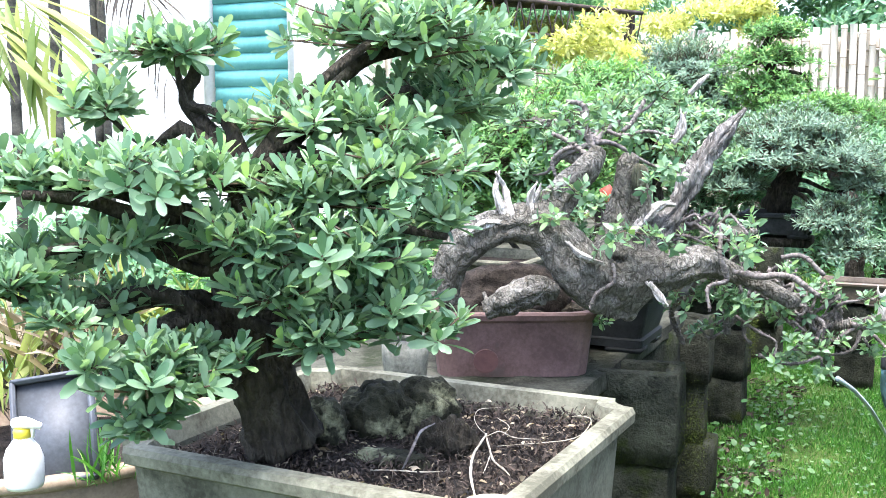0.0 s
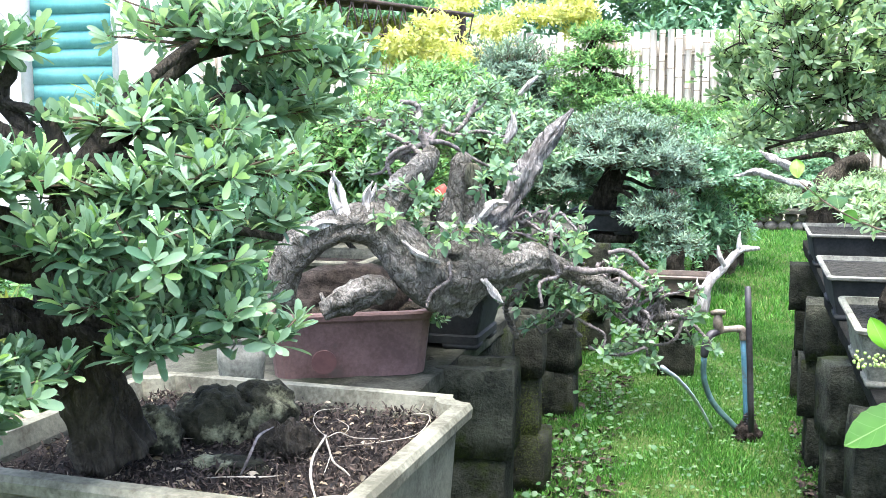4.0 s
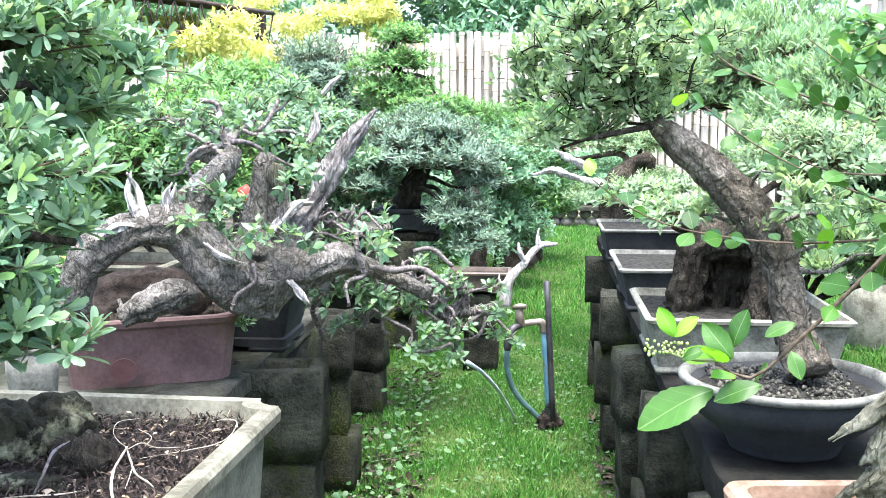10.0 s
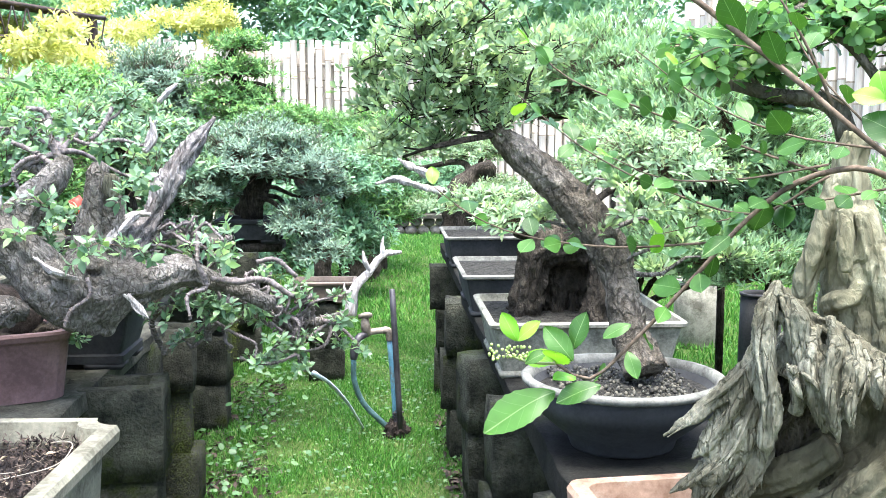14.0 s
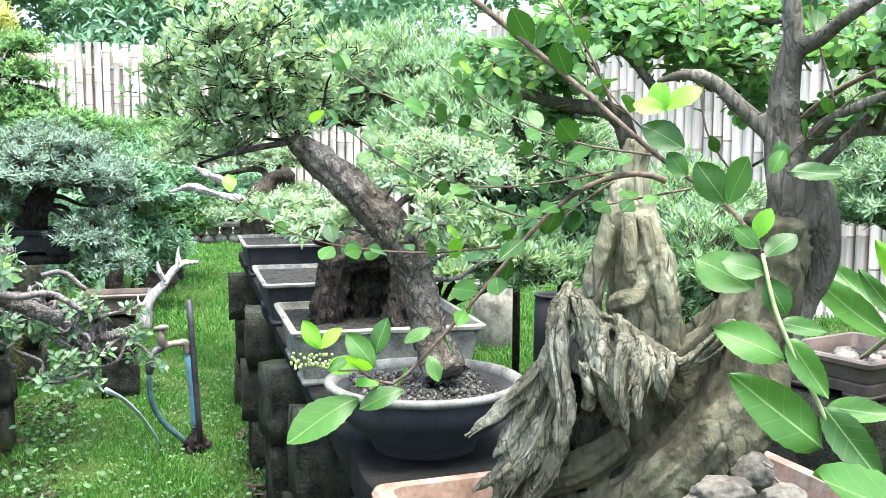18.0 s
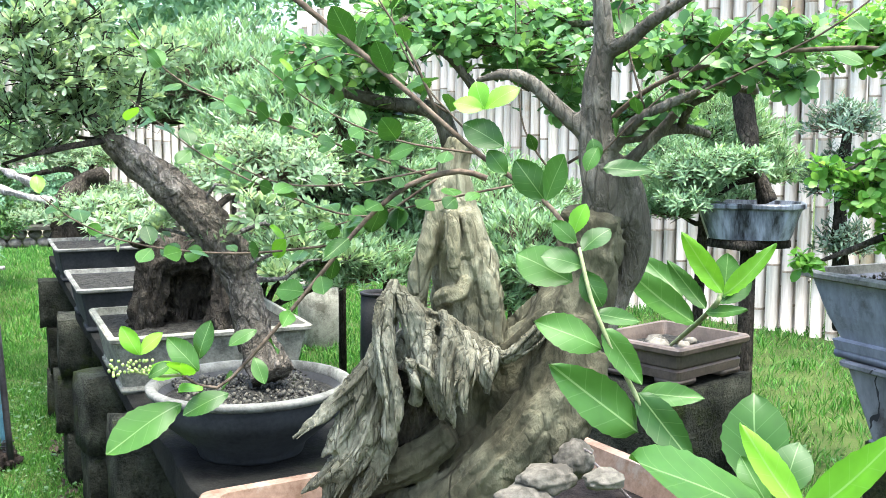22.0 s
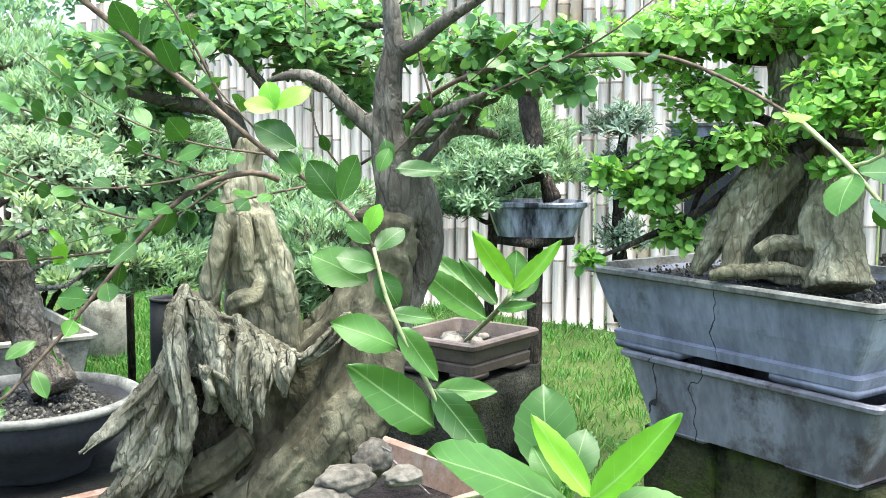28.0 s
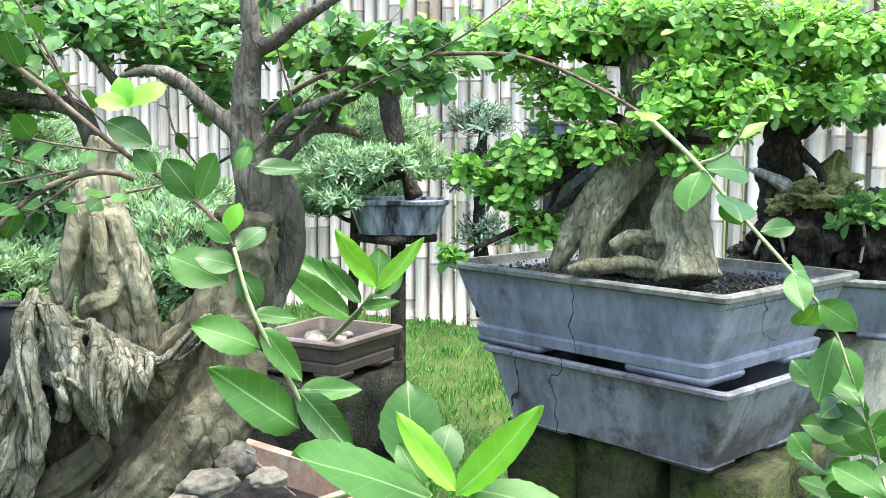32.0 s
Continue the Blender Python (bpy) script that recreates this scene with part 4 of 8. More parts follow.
# corrugated lean-to roof on a steel post
A, B = Vector((-2.002, 7.745, 1.945)), Vector((-2.687, 6.464, 1.971))
back = Vector((-3.2, 2.6, 0.55))
verts, faces = [], []
cols = 60
for i in range(cols + 1):
    p = A.lerp(B, i / cols)
    lift = 0.018 * math.sin(i * 2.1)
    for q in (p, p + back):
        verts += [(q.x, q.y, q.z + lift), (q.x, q.y, q.z + lift - 0.004)]
for i in range(cols):
    a = i * 4
    faces += [(a, a + 4, a + 6, a + 2), (a + 1, a + 3, a + 7, a + 5), (a, a + 1, a + 5, a + 4), (a + 2, a + 6, a + 7, a + 3)]
shed = thing("shed_roof", (A.x, A.y, 0), "dark rusty corrugated roof on a thin steel post and truss", "shed roof")
part("roof_sheet", (verts, faces), M["rust"], shed, "rusty corrugated sheet")
P0 = Vector((-2.088, 7.723, 1.797))
part("post", box(P0.x - 0.03, P0.x + 0.03, P0.y - 0.03, P0.y + 0.03, 0, A.z, 0.004), M["rust"], shed)
low = Vector((0, 0, -0.22))
part("truss_chord", tube([A + low, B + low], [0.012] * 2, 6, 0.3), M["rust"], shed)
part("truss_chord", tube([A, B], [0.016] * 2, 6, 0.3), M["rust"], shed)
for i in range(12):
    p, q = A.lerp(B, i / 12), A.lerp(B, (i + 0.5) / 12)
    part("truss_web", tube([p, q + low], [0.006] * 2, 5, 0.5), M["rust"], shed)
    part("truss_web", tube([q + low, A.lerp(B, (i + 1) / 12)], [0.006] * 2, 5, 0.5), M["rust"], shed)


# ---- benches of slabs on hollow-block piers ----
def hollow_block(x, y, z, turn, l=0.38, w=0.14, h=0.195, seed=0, open_top=True):
    """A hollow concrete block with two open cells; x, y is its middle."""
    bm = bmesh.new()
    o = [(-l / 2, -w / 2), (l / 2, -w / 2), (l / 2, w / 2), (-l / 2, w / 2)]
    t = 0.032
    cells = [(-l / 2 + t, -t / 2), (t / 2, l / 2 - t)]
    xs = [-l / 2, -l / 2 + t, -t / 2, t / 2, l / 2 - t, l / 2]
    ys = [-w / 2, -w / 2 + t, w / 2 - t, w / 2]
    hole = lambda i, j: open_top and j == 1 and i in (1, 3)
    grid = {}
    def vert(i, j, k):
        key = (i, j, k)
        if key not in grid:
            q = Vector((xs[i] + x, ys[j] + y, (0, h)[k] + z)) * 14
            wob = 0.010
            grid[key] = bm.verts.new((xs[i] + wob * noise.noise(q), ys[j] + wob * noise.noise(q + Vector((5, 0, 0))), (0, h)[k] + wob * noise.noise(q + Vector((0, 5, 0)))))
        return grid[key]
    for i in range(5):
        for j in range(3):
            if hole(i, j):
                bm.faces.new((vert(i, j, 0), vert(i, j + 1, 0), vert(i, j + 1, 1), vert(i, j, 1)))
                bm.faces.new((vert(i + 1, j + 1, 0), vert(i + 1, j, 0), vert(i + 1, j, 1), vert(i + 1, j + 1, 1)))
                bm.faces.new((vert(i + 1, j, 0), vert(i, j, 0), vert(i, j, 1), vert(i + 1, j, 1)))
                bm.faces.new((vert(i, j + 1, 0), vert(i + 1, j + 1, 0), vert(i + 1, j + 1, 1), vert(i, j + 1, 1)))
            else:
                bm.faces.new((vert(i, j, 1), vert(i + 1, j, 1), vert(i + 1, j + 1, 1), vert(i, j + 1, 1)))
                bm.faces.new((vert(i, j + 1, 0), vert(i + 1, j + 1, 0), vert(i + 1, j, 0), vert(i, j, 0)))
    for i in range(5):
        bm.faces.new((vert(i, 0, 0), vert(i + 1, 0, 0), vert(i + 1, 0, 1), vert(i, 0, 1)))
        bm.faces.new((vert(i + 1, 3, 0), vert(i, 3, 0), vert(i, 3, 1), vert(i + 1, 3, 1)))
    for j in range(3):
        bm.faces.new((vert(0, j + 1, 0), vert(0, j, 0), vert(0, j, 1), vert(0, j + 1, 1)))
        bm.faces.new((vert(5, j, 0), vert(5, j + 1, 0), vert(5, j + 1, 1), vert(5, j, 1)))
    edges = [e for e in bm.edges if e.is_manifold and e.calc_face_angle(0) > 0.8]
    bmesh.ops.bevel(bm, geom=edges, offset=0.006, segments=1, affect="EDGES")
    bmesh.ops.subdivide_edges(bm, edges=[e for e in bm.edges if e.calc_length() > 0.04], cuts=3, use_grid_fill=True)
    for v in bm.verts:
        q = (v.co + Vector((x, y, z))) * 26
        v.co += Vector((noise.noise(q), noise.noise(q + Vector((7, 0, 0))), noise.noise(q + Vector((0, 7, 0))))) * 0.0055
    bm.transform(Matrix.Translation((x, y, z)) @ Matrix.Rotation(radians(turn), 4, "Z"))
    return bm


def pier(x, y, turn, label, courses=3, top=0.6, seed=0, l=0.38, w=0.15, open_top=True, mat="mossy_block"):
    rnd = random.Random(seed)
    p = thing("block_pier", (x, y, 0), label, "block pier", "block piers under the benches")
    h = top / courses
    for k in range(courses):
        part("block", hollow_block(x + rnd.uniform(-0.015, 0.015), y + rnd.uniform(-0.015, 0.015), k * h, turn + rnd.uniform(-3, 3), l, w, h - 0.003, open_top=open_top), M[mat], p)
    return p


MOSSY = "pier of stacked hollow concrete blocks, dark with moss"
for k, (x, y, turn, top) in enumerate(((-0.67, 2.20, 4, 0.6), (-0.70, 2.62, 88, 0.575), (-0.76, 3.05, 4, 0.56), (-0.78, 3.9, 2, 0.56), (-1.30, 2.2, 0, 0.56), (-1.35, 3.3, 0, 0.56), (-0.80, 5.0, 2, 0.56), (-1.4, 5.0, 2, 0.56))):
    pier(x, y, turn, MOSSY, 3, top, k)
for k, (x, y, turn, top) in enumerate(((0.42, 1.55, 2, 0.54), (0.40, 2.12, 0, 0.56), (0.385, 2.62, 4, 0.56), (0.40, 3.5, 0, 0.56), (0.40, 4.4, 0, 0.56), (0.55, 1.15, 5, 0.595), (0.55, 0.99, 5, 0.595))):
    pier(x, y, turn, MOSSY, 3, top, 20 + k, open_top=False)


def slab(name, x0, x1, y0, y1, z0, z1, label, seed=0, mat="concrete"):
    return tagged(part(name, box(x0, x1, y0, y1, z0, z1, 0, 0.006, 12, seed), M[mat], None), label, "bench slab", "bench slabs")


slab("bench_slab", -1.25, -0.615, 1.78, 2.9, 0.56, 0.598, "grey concrete bench slab with mossy edges on blocks", 1)
slab("bench_slab", -1.75, -0.68, 2.93, 4.3, 0.56, 0.598, "grey concrete bench slab with mossy edges on blocks", 2)
slab("bench_slab", -1.75, -0.70, 4.33, 5.7, 0.56, 0.598, "grey concrete bench slab with mossy edges on blocks", 3)
slab("bench_slab", -0.76, -0.33, 0.72, 1.32, 0.555, 0.598, "grey concrete slab under the near planter", 4)
# right bench: these slabs carry their shade in the colour
slab("bench_slab", 0.275, 0.60, 1.42, 1.98, 0.54, 0.598, "concrete bench beam on blocks, coloured near black for shade", 5, "shaded_concrete")
slab("bench_slab", 0.26, 0.68, 2.0, 3.4, 0.56, 0.598, "mossy concrete bench slab under the grey pots, coloured dark for shade", 6, "shaded_concrete")
slab("bench_slab", 0.27, 0.68, 3.43, 4.9, 0.56, 0.598, "mossy concrete bench slab under the grey pots, coloured dark for shade", 7, "shaded_concrete")


# ---- the left bench ----
# near tree: silvery narrow-leaved bonsai in a pale cement planter
# one cement in two tones: body coloured as shaded, rim as lit
rect_pot("cement_planter", (-0.534, 0.984, 0.598), 0.462, 0.408, 0.205, "pale grey cement planter with indented corners, soil and litter", "shaded_pale_pot", rim_mat="skylit_rim", notch=True, turn=-2, corner=0.03, rim=0.022, lip=0.02, flare=0.88, fill=0.006)
tree = thing("bonsai_tree", (-0.55, 1.0, 0.78), "large bonsai with silvery green narrow leaves and dark trunk", "bonsai tree")
trunk = [(-0.598, 0.875, 0.800), (-0.606, 0.864, 0.845), (-0.618, 0.849, 0.891), (-0.625, 0.837, 0.940), (-0.617, 0.824, 0.993), (-0.604, 0.822, 1.039), (-0.598, 0.826, 1.083)]
part("trunk", tube(trunk, [0.0414, 0.0342, 0.0293, 0.0245, 0.0230, 0.0194, 0.0148], 24, 0.006, 0.16, 45, 0.25, 6, 2), M["dark_bark"], tree)
part("branch", tube([trunk[-1], (-0.681, 0.838, 1.155), (-0.668, 0.836, 1.177), (-0.659, 0.831, 1.198)], [0.010, 0.008, 0.007, 0.004], 8, 0.01, 0.2, 60), M["dark_bark"], tree)
part("branch", tube([trunk[-2], (-0.597, 0.948, 1.149), (-0.569, 0.999, 1.199), (-0.535, 1.041, 1.212)], [0.011, 0.009, 0.008, 0.005], 8, 0.01, 0.2, 60), M["dark_bark"], tree)
pads = [
    ((-0.505, 0.805, 0.938), (0.042, 0.05, 0.035)), ((-0.447, 0.894, 0.932), (0.045, 0.05, 0.02)), ((-0.608, 0.690, 0.916), (0.055, 0.05, 0.045)), ((-0.631, 0.641, 0.934), (0.02, 0.02, 0.015)),
    ((-0.506, 0.839, 1.014), (0.09, 0.10, 0.035)), ((-0.488, 0.896, 0.994), (0.035, 0.06, 0.03)), ((-0.631, 0.750, 1.086), (0.10, 0.10, 0.035)), ((-0.749, 0.708, 1.081), (0.07, 0.08, 0.035)),
    ((-0.744, 0.698, 1.003), (0.05, 0.06, 0.025)), ((-0.478, 0.905, 1.092), (0.075, 0.09, 0.032)), ((-0.561, 0.923, 1.134), (0.12, 0.12, 0.03)), ((-0.534, 0.845, 1.066), (0.09, 0.09, 0.035))] + [((-0.675, 0.817, 1.206), (0.065, 0.07, 0.022)), ((-0.547, 1.023, 1.230), (0.12, 0.12, 0.045)), ((-0.506, 1.198, 1.207), (0.085, 0.10, 0.06)), ((-0.526, 1.079, 1.153), (0.10, 0.10, 0.035)),
    ((-0.489, 0.872, 0.961), (0.07, 0.08, 0.025)), ((-0.686, 0.728, 0.965), (0.045, 0.05, 0.022)), ((-0.752, 0.803, 1.150), (0.04, 0.05, 0.03)), ((-0.673, 0.740, 1.028), (0.05, 0.06, 0.022)),
    ((-0.555, 0.771, 1.024), (0.05, 0.05, 0.035)), ((-0.538, 0.771, 0.978), (0.045, 0.04, 0.028)), ((-0.558, 0.744, 0.919), (0.02, 0.02, 0.015)), ((-0.433, 0.924, 1.039), (0.03, 0.04, 0.02)),
    ((-0.658, 0.671, 0.925), (0.022, 0.022, 0.0132)), ((-0.617, 0.722, 0.908), (0.035, 0.035, 0.021)), ((-0.622, 0.704, 0.878), (0.032, 0.032, 0.0192)), ((-0.627, 0.687, 0.864), (0.022, 0.022, 0.0132)), ((-0.603, 0.747, 0.925), (0.03, 0.03, 0.018)), ((-0.682, 0.662, 0.966), (0.03, 0.03, 0.018)), ((-0.713, 0.643, 0.996), (0.04, 0.04, 0.024)),
]
for pts, r in (([trunk[3], (-0.648, 0.800, 1.034), (-0.664, 0.747, 1.046), (-0.693, 0.707, 1.064), (-0.722, 0.663, 1.071)], 0.012), ([trunk[2], (-0.636, 0.772, 0.961), (-0.664, 0.735, 0.976), (-0.703, 0.683, 0.963), (-0.737, 0.646, 0.985)], 0.011), ([trunk[4], (-0.535, 0.845, 1.023), (-0.483, 0.864, 1.034), (-0.424, 0.906, 1.021)], 0.010)):
    part("branch", tube(pts, [r * (1 - 0.65 * i / (len(pts) - 1)) for i in range(len(pts))], 10, 0.008, 0.22, 60, 0.2, 5, int(r * 999)), M["dark_bark"], tree)
limbs_to(tree, [Vector(p) for p in trunk[2:]], pads, 0.009, "dark_bark", 3)
foliage(tree, pads, 1650, 8, 0.0285, LEAF_FULL, "leaf_silver", 5, low=-0.45, inner=0.2, open_=(20, 65), twig=0.0016)

# twisted hollow tree in a red clay pot
rect_pot("red_clay_pot", (-0.833, 2.108, 0.598), 0.365, 0.28, 0.139, "dull red clay pot with a round seal mark", "red_pot", turn=25, flare=0.88, rim=0.02, lip=0.010, corner=0.045, feet=False, fill=-0.004)
tree = thing("bonsai_tree", (-0.85, 2.2, 0.71), "twisted hollow bonsai trunk with peeling bark and wired branches", "bonsai tree")
fused("trunk", [
    tube([(-0.878, 1.863, 0.774), (-0.862, 1.860, 0.854), (-0.821, 1.868, 0.902), (-0.767, 1.890, 0.930), (-0.706, 1.925, 0.931), (-0.665, 1.939, 0.900), (-0.630, 1.951, 0.849), (-0.590, 1.984, 0.809), (-0.543, 2.049, 0.792)], [0.0269, 0.0331, 0.0376, 0.0360, 0.0456, 0.0488, 0.0535, 0.0572, 0.0570], 34, 0.008, 0.10, 45, 0.22, 6, 3),
    tube([(-0.706, 1.925, 0.927), (-0.665, 1.971, 0.993), (-0.627, 2.004, 1.041), (-0.609, 2.031, 1.077)], [0.0409, 0.0335, 0.0274, 0.0179], 34, 0.008, 0.10, 45, 0.34, 6, 4),
    tube([(-0.575, 2.020, 0.856), (-0.575, 2.041, 0.925), (-0.567, 2.053, 0.988), (-0.558, 2.056, 1.043), (-0.549, 2.058, 1.065)], [0.0484, 0.0277, 0.0213, 0.0229, 0.0180], 34, 0.008, 0.10, 45, 0.36, 6, 5),
    tube([(-0.520, 2.055, 0.820), (-0.532, 2.073, 0.907), (-0.531, 2.073, 0.979), (-0.540, 2.071, 1.039)], [0.0488, 0.0263, 0.0222, 0.0197], 34, 0.008, 0.10, 45, 0.36, 6, 6),
    tube([(-0.545, 2.028, 0.815), (-0.468, 2.047, 0.838), (-0.410, 2.080, 0.851), (-0.369, 2.098, 0.837), (-0.310, 2.117, 0.813), (-0.260, 2.124, 0.788), (-0.229, 2.128, 0.772)], [0.0580, 0.0419, 0.0342, 0.0213, 0.0164, 0.0173, 0.0156], 34, 0.008, 0.10, 45, 0.22, 6, 7)], 0.0045, M["bark"], tree, "arched hollow trunk with flaky grey bark", 1, 0.005, 0.022)
part("dead_arm", tube([(-0.518, 2.087, 0.897), (-0.477, 2.148, 0.953), (-0.448, 2.174, 1.018), (-0.408, 2.213, 1.092), (-0.359, 2.252, 1.159)], [0.0248, 0.0169, 0.0213, 0.0173, 0.0035], 30, 0.006, 0.3, 50, 0.7, 7, 5), M["silver_wood"], tree, "hollow weathered dead arm")
# fill behind the arch; the soil's near-black stands in for the hollow's shade
part("hollow_back", tube([(-0.920, 2.021, 0.720), (-0.888, 2.089, 0.758), (-0.816, 2.129, 0.770), (-0.720, 2.100, 0.726)], [0.0469, 0.0540, 0.0543, 0.0511], 24, 0.015, 0.25, 30, 0.25, 5, 5), M["soil"], tree, "near-black fill that stands for shade inside the hollow")
part("cut_stub", lump((-0.523, 2.024, 1.025), (0.018, 0.007, 0.026), 3, 0.12), M["grey_deadwood"], tree, "pale sawn stub")
part("red_wrap", tube([(-0.658, 2.235, 0.989), (-0.651, 2.237, 0.974), (-0.649, 2.238, 0.956)], [0.012, 0.016, 0.014], 12, 0.01, 0.3, 60), M["red_plastic"], tree, "scrap of red cloth in the fork")
part("log", tube([(-0.777, 1.843, 0.766), (-0.726, 1.853, 0.792), (-0.688, 1.878, 0.810), (-0.657, 1.910, 0.804)], [0.0200, 0.0290, 0.0276, 0.0171], 36, 0.006, 0.28, 45, 0.3, 6, 11), M["bark"], tree, "short bark-covered log in the pot")
for k, (c, r) in enumerate((((-0.887, 2.013, 0.717), (0.05, 0.03, 0.025)), ((-0.764, 2.042, 0.717), (0.06, 0.03, 0.018)), ((-0.686, 2.111, 0.719), (0.05, 0.03, 0.02)))):
    part("root_crown", lump(c, r, 40 + k, 0.4, 3.0, 4), M["dark_bark"], tree)
for a, b in (((-0.845, 1.988, 0.777), (-0.828, 1.984, 0.723)), ((-0.816, 2.000, 0.776), (-0.834, 1.982, 0.731))):
    part("root", tube([a, Vector(a).lerp(Vector(b), 0.5) + Vector((0.006, -0.006, 0)), b], [0.004, 0.005, 0.003], 8, 0.006, 0.3, 70), M["bark"], tree)
rnd_spike = random.Random(4)
for pts, rad in (([(-0.746, 1.888, 0.946), (-0.761, 1.882, 0.998), (-0.777, 1.876, 1.035)], [0.0152, 0.0101, 0.0030]), ([(-0.756, 1.873, 0.939), (-0.782, 1.852, 0.934), (-0.817, 1.826, 0.918)], [0.0121, 0.0100, 0.0040]), ([(-0.714, 1.900, 0.956), (-0.702, 1.905, 0.989), (-0.696, 1.907, 1.018)], [0.0111, 0.0071, 0.0020]), ([(-0.488, 2.166, 1.089), (-0.477, 2.168, 1.122), (-0.469, 2.170, 1.156)], [0.0078, 0.0100, 0.0022]), ([(-0.479, 2.250, 1.193), (-0.458, 2.254, 1.210), (-0.435, 2.259, 1.230)], [0.0046, 0.0075, 0.0023]), ([(-0.628, 1.888, 0.904), (-0.603, 1.891, 0.876), (-0.567, 1.918, 0.860)], [0.0030, 0.0074, 0.0030]), ([(-0.490, 1.970, 0.821), (-0.466, 1.965, 0.795), (-0.453, 1.969, 0.778)], [0.0041, 0.0071, 0.0020]), ([(-0.474, 2.097, 0.968), (-0.507, 2.079, 0.959), (-0.541, 2.019, 0.904)], [0.0054, 0.0128, 0.0052])):
    for q in range(3):
        off = [Vector((rnd_spike.uniform(-1, 1), rnd_spike.uniform(-1, 1), rnd_spike.uniform(-0.4, 0.6))) * max(rad) * 0.8 for _ in pts]
        part("deadwood_spike", tube([Vector(c) + o for c, o in zip(pts, off)], [r * 0.55 for r in rad], 20, 0.004, 0.35, 60, 0.9, 7, pts[0][0] * 90 + q), M["deadwood"], tree, "bleached torn dead branch")
long_branch = [(-0.563, 2.282, 0.805), (-0.461, 2.304, 0.829), (-0.367, 2.331, 0.791), (-0.275, 2.384, 0.733), (-0.198, 2.412, 0.684), (-0.121, 2.447, 0.685), (-0.083, 2.459, 0.694)]
radii = [0.026, 0.022, 0.016, 0.013, 0.011, 0.012, 0.010]
limb = part("long_branch", tube(long_branch, radii, 12, 0.01, 0.3, 40, 0.2, 5, 12), M["bark"], tree, "long drooping wired branch")
part("wire", coil(long_branch[1:], [r + 0.002 for r in radii[1:]], 0.017, 0.0017), M["wire"], limb, "wound aluminium wire")
jin = [(-0.082, 2.459, 0.690), (-0.073, 2.459, 0.749), (-0.033, 2.460, 0.799), (-0.001, 2.470, 0.836), (0.043, 2.470, 0.842)]
part("deadwood_fork", joined([tube(jin, [0.015, 0.013, 0.010, 0.008, 0.004], 10, 0.008, 0.3, 60, 0.4, 5, 3), tube([jin[2], (-0.046, 2.450, 0.824), (-0.049, 2.450, 0.847)], [0.008, 0.006, 0.002], 8, 0.008, 0.3, 60), tube([jin[3], (-0.003, 2.470, 0.863), (0.000, 2.470, 0.879)], [0.007, 0.004, 0.001], 8, 0.008, 0.3, 60), tube([jin[1], (-0.092, 2.448, 0.749), (-0.094, 2.448, 0.770)], [0.008, 0.005, 0.001], 8, 0.008, 0.3, 60)]), M["deadwood"], tree, "white forked deadwood tip")
rnd = random.Random(8)
shoots = []
for k in range(44):
    s = Vector(long_branch[rnd.randrange(1, 6)]).lerp(Vector(long_branch[rnd.randrange(1, 6)]), rnd.random() * 0.4)
    e = s + Vector((rnd.uniform(-0.10, 0.09), rnd.uniform(-0.08, 0.08), rnd.uniform(-0.09, 0.07)))
    m = s.lerp(e, 0.5) + Vector((rnd.uniform(-0.035, 0.035), rnd.uniform(-0.035, 0.035), rnd.uniform(-0.035, 0.035)))
    pts = [s, m, e]
    part("twig", joined([tube(pts, [0.0045, 0.0038, 0.0025], 6, 0.01, 0.3, 70), coil(pts, [0.0045, 0.0038, 0.0025], 0.011, 0.0012)]), M["twig_grey"], tree, "wired side shoot")
    shoots.append((tuple(e), (0.03, 0.03, 0.02))) if k % 3 < 2 else None
upper = [((-0.705, 2.189, 1.165), (-0.670, 2.179, 1.073), 0.013), ((-0.765, 2.169, 1.079), (-0.677, 2.177, 1.060), 0.012), ((-0.816, 2.204, 1.141), (-0.717, 2.185, 1.134), 0.009), ((-0.582, 2.204, 0.904), (-0.432, 2.290, 0.911), 0.008), ((-0.432, 2.290, 0.911), (-0.342, 2.335, 0.896), 0.007), ((-0.617, 2.143, 0.872), (-0.633, 2.107, 0.741), 0.006), ((-0.275, 2.384, 0.720), (-0.189, 2.493, 0.551), 0.012), ((-0.402, 2.265, 0.800), (-0.388, 2.267, 0.671), 0.008), ((-0.476, 2.250, 0.748), (-0.489, 2.309, 0.631), 0.006)]
for a, b, r in upper:
    m = Vector(a).lerp(Vector(b), 0.5) + Vector((rnd.uniform(-0.03, 0.03), 0, rnd.uniform(-0.03, 0.03)))
    limb = part("branch", tube([b, m, a], [r, r * 0.9, r * 0.7], 8, 0.01, 0.3, 60), M["bark"], tree)
    part("wire", coil([b, m, a], [r, r * 0.9, r * 0.7], 0.010, 0.0018), M["wire"], limb, "wound aluminium wire")
    shoots.append((a, (0.06, 0.06, 0.04)))
for k in range(34):
    s = Vector((-0.620, 2.132, 0.909)).lerp(Vector((-0.390, 2.226, 0.910)), rnd.random())
    pts = [s]
    for q in range(4):
        pts.append(pts[-1] + Vector((rnd.uniform(-0.035, 0.045), rnd.uniform(-0.03, 0.03), rnd.uniform(-0.032, 0.028))))
    part("twig", joined([tube(pts, [0.004, 0.0036, 0.003, 0.0026, 0.002], 6, 0.008, 0.3, 70), coil(pts, [0.004, 0.0036, 0.003, 0.0026, 0.002], 0.010, 0.0011)]), M["twig_grey"], tree)
    if k % 3 == 0:
        shoots.append((tuple(pts[-1]), (0.025, 0.025, 0.018)))
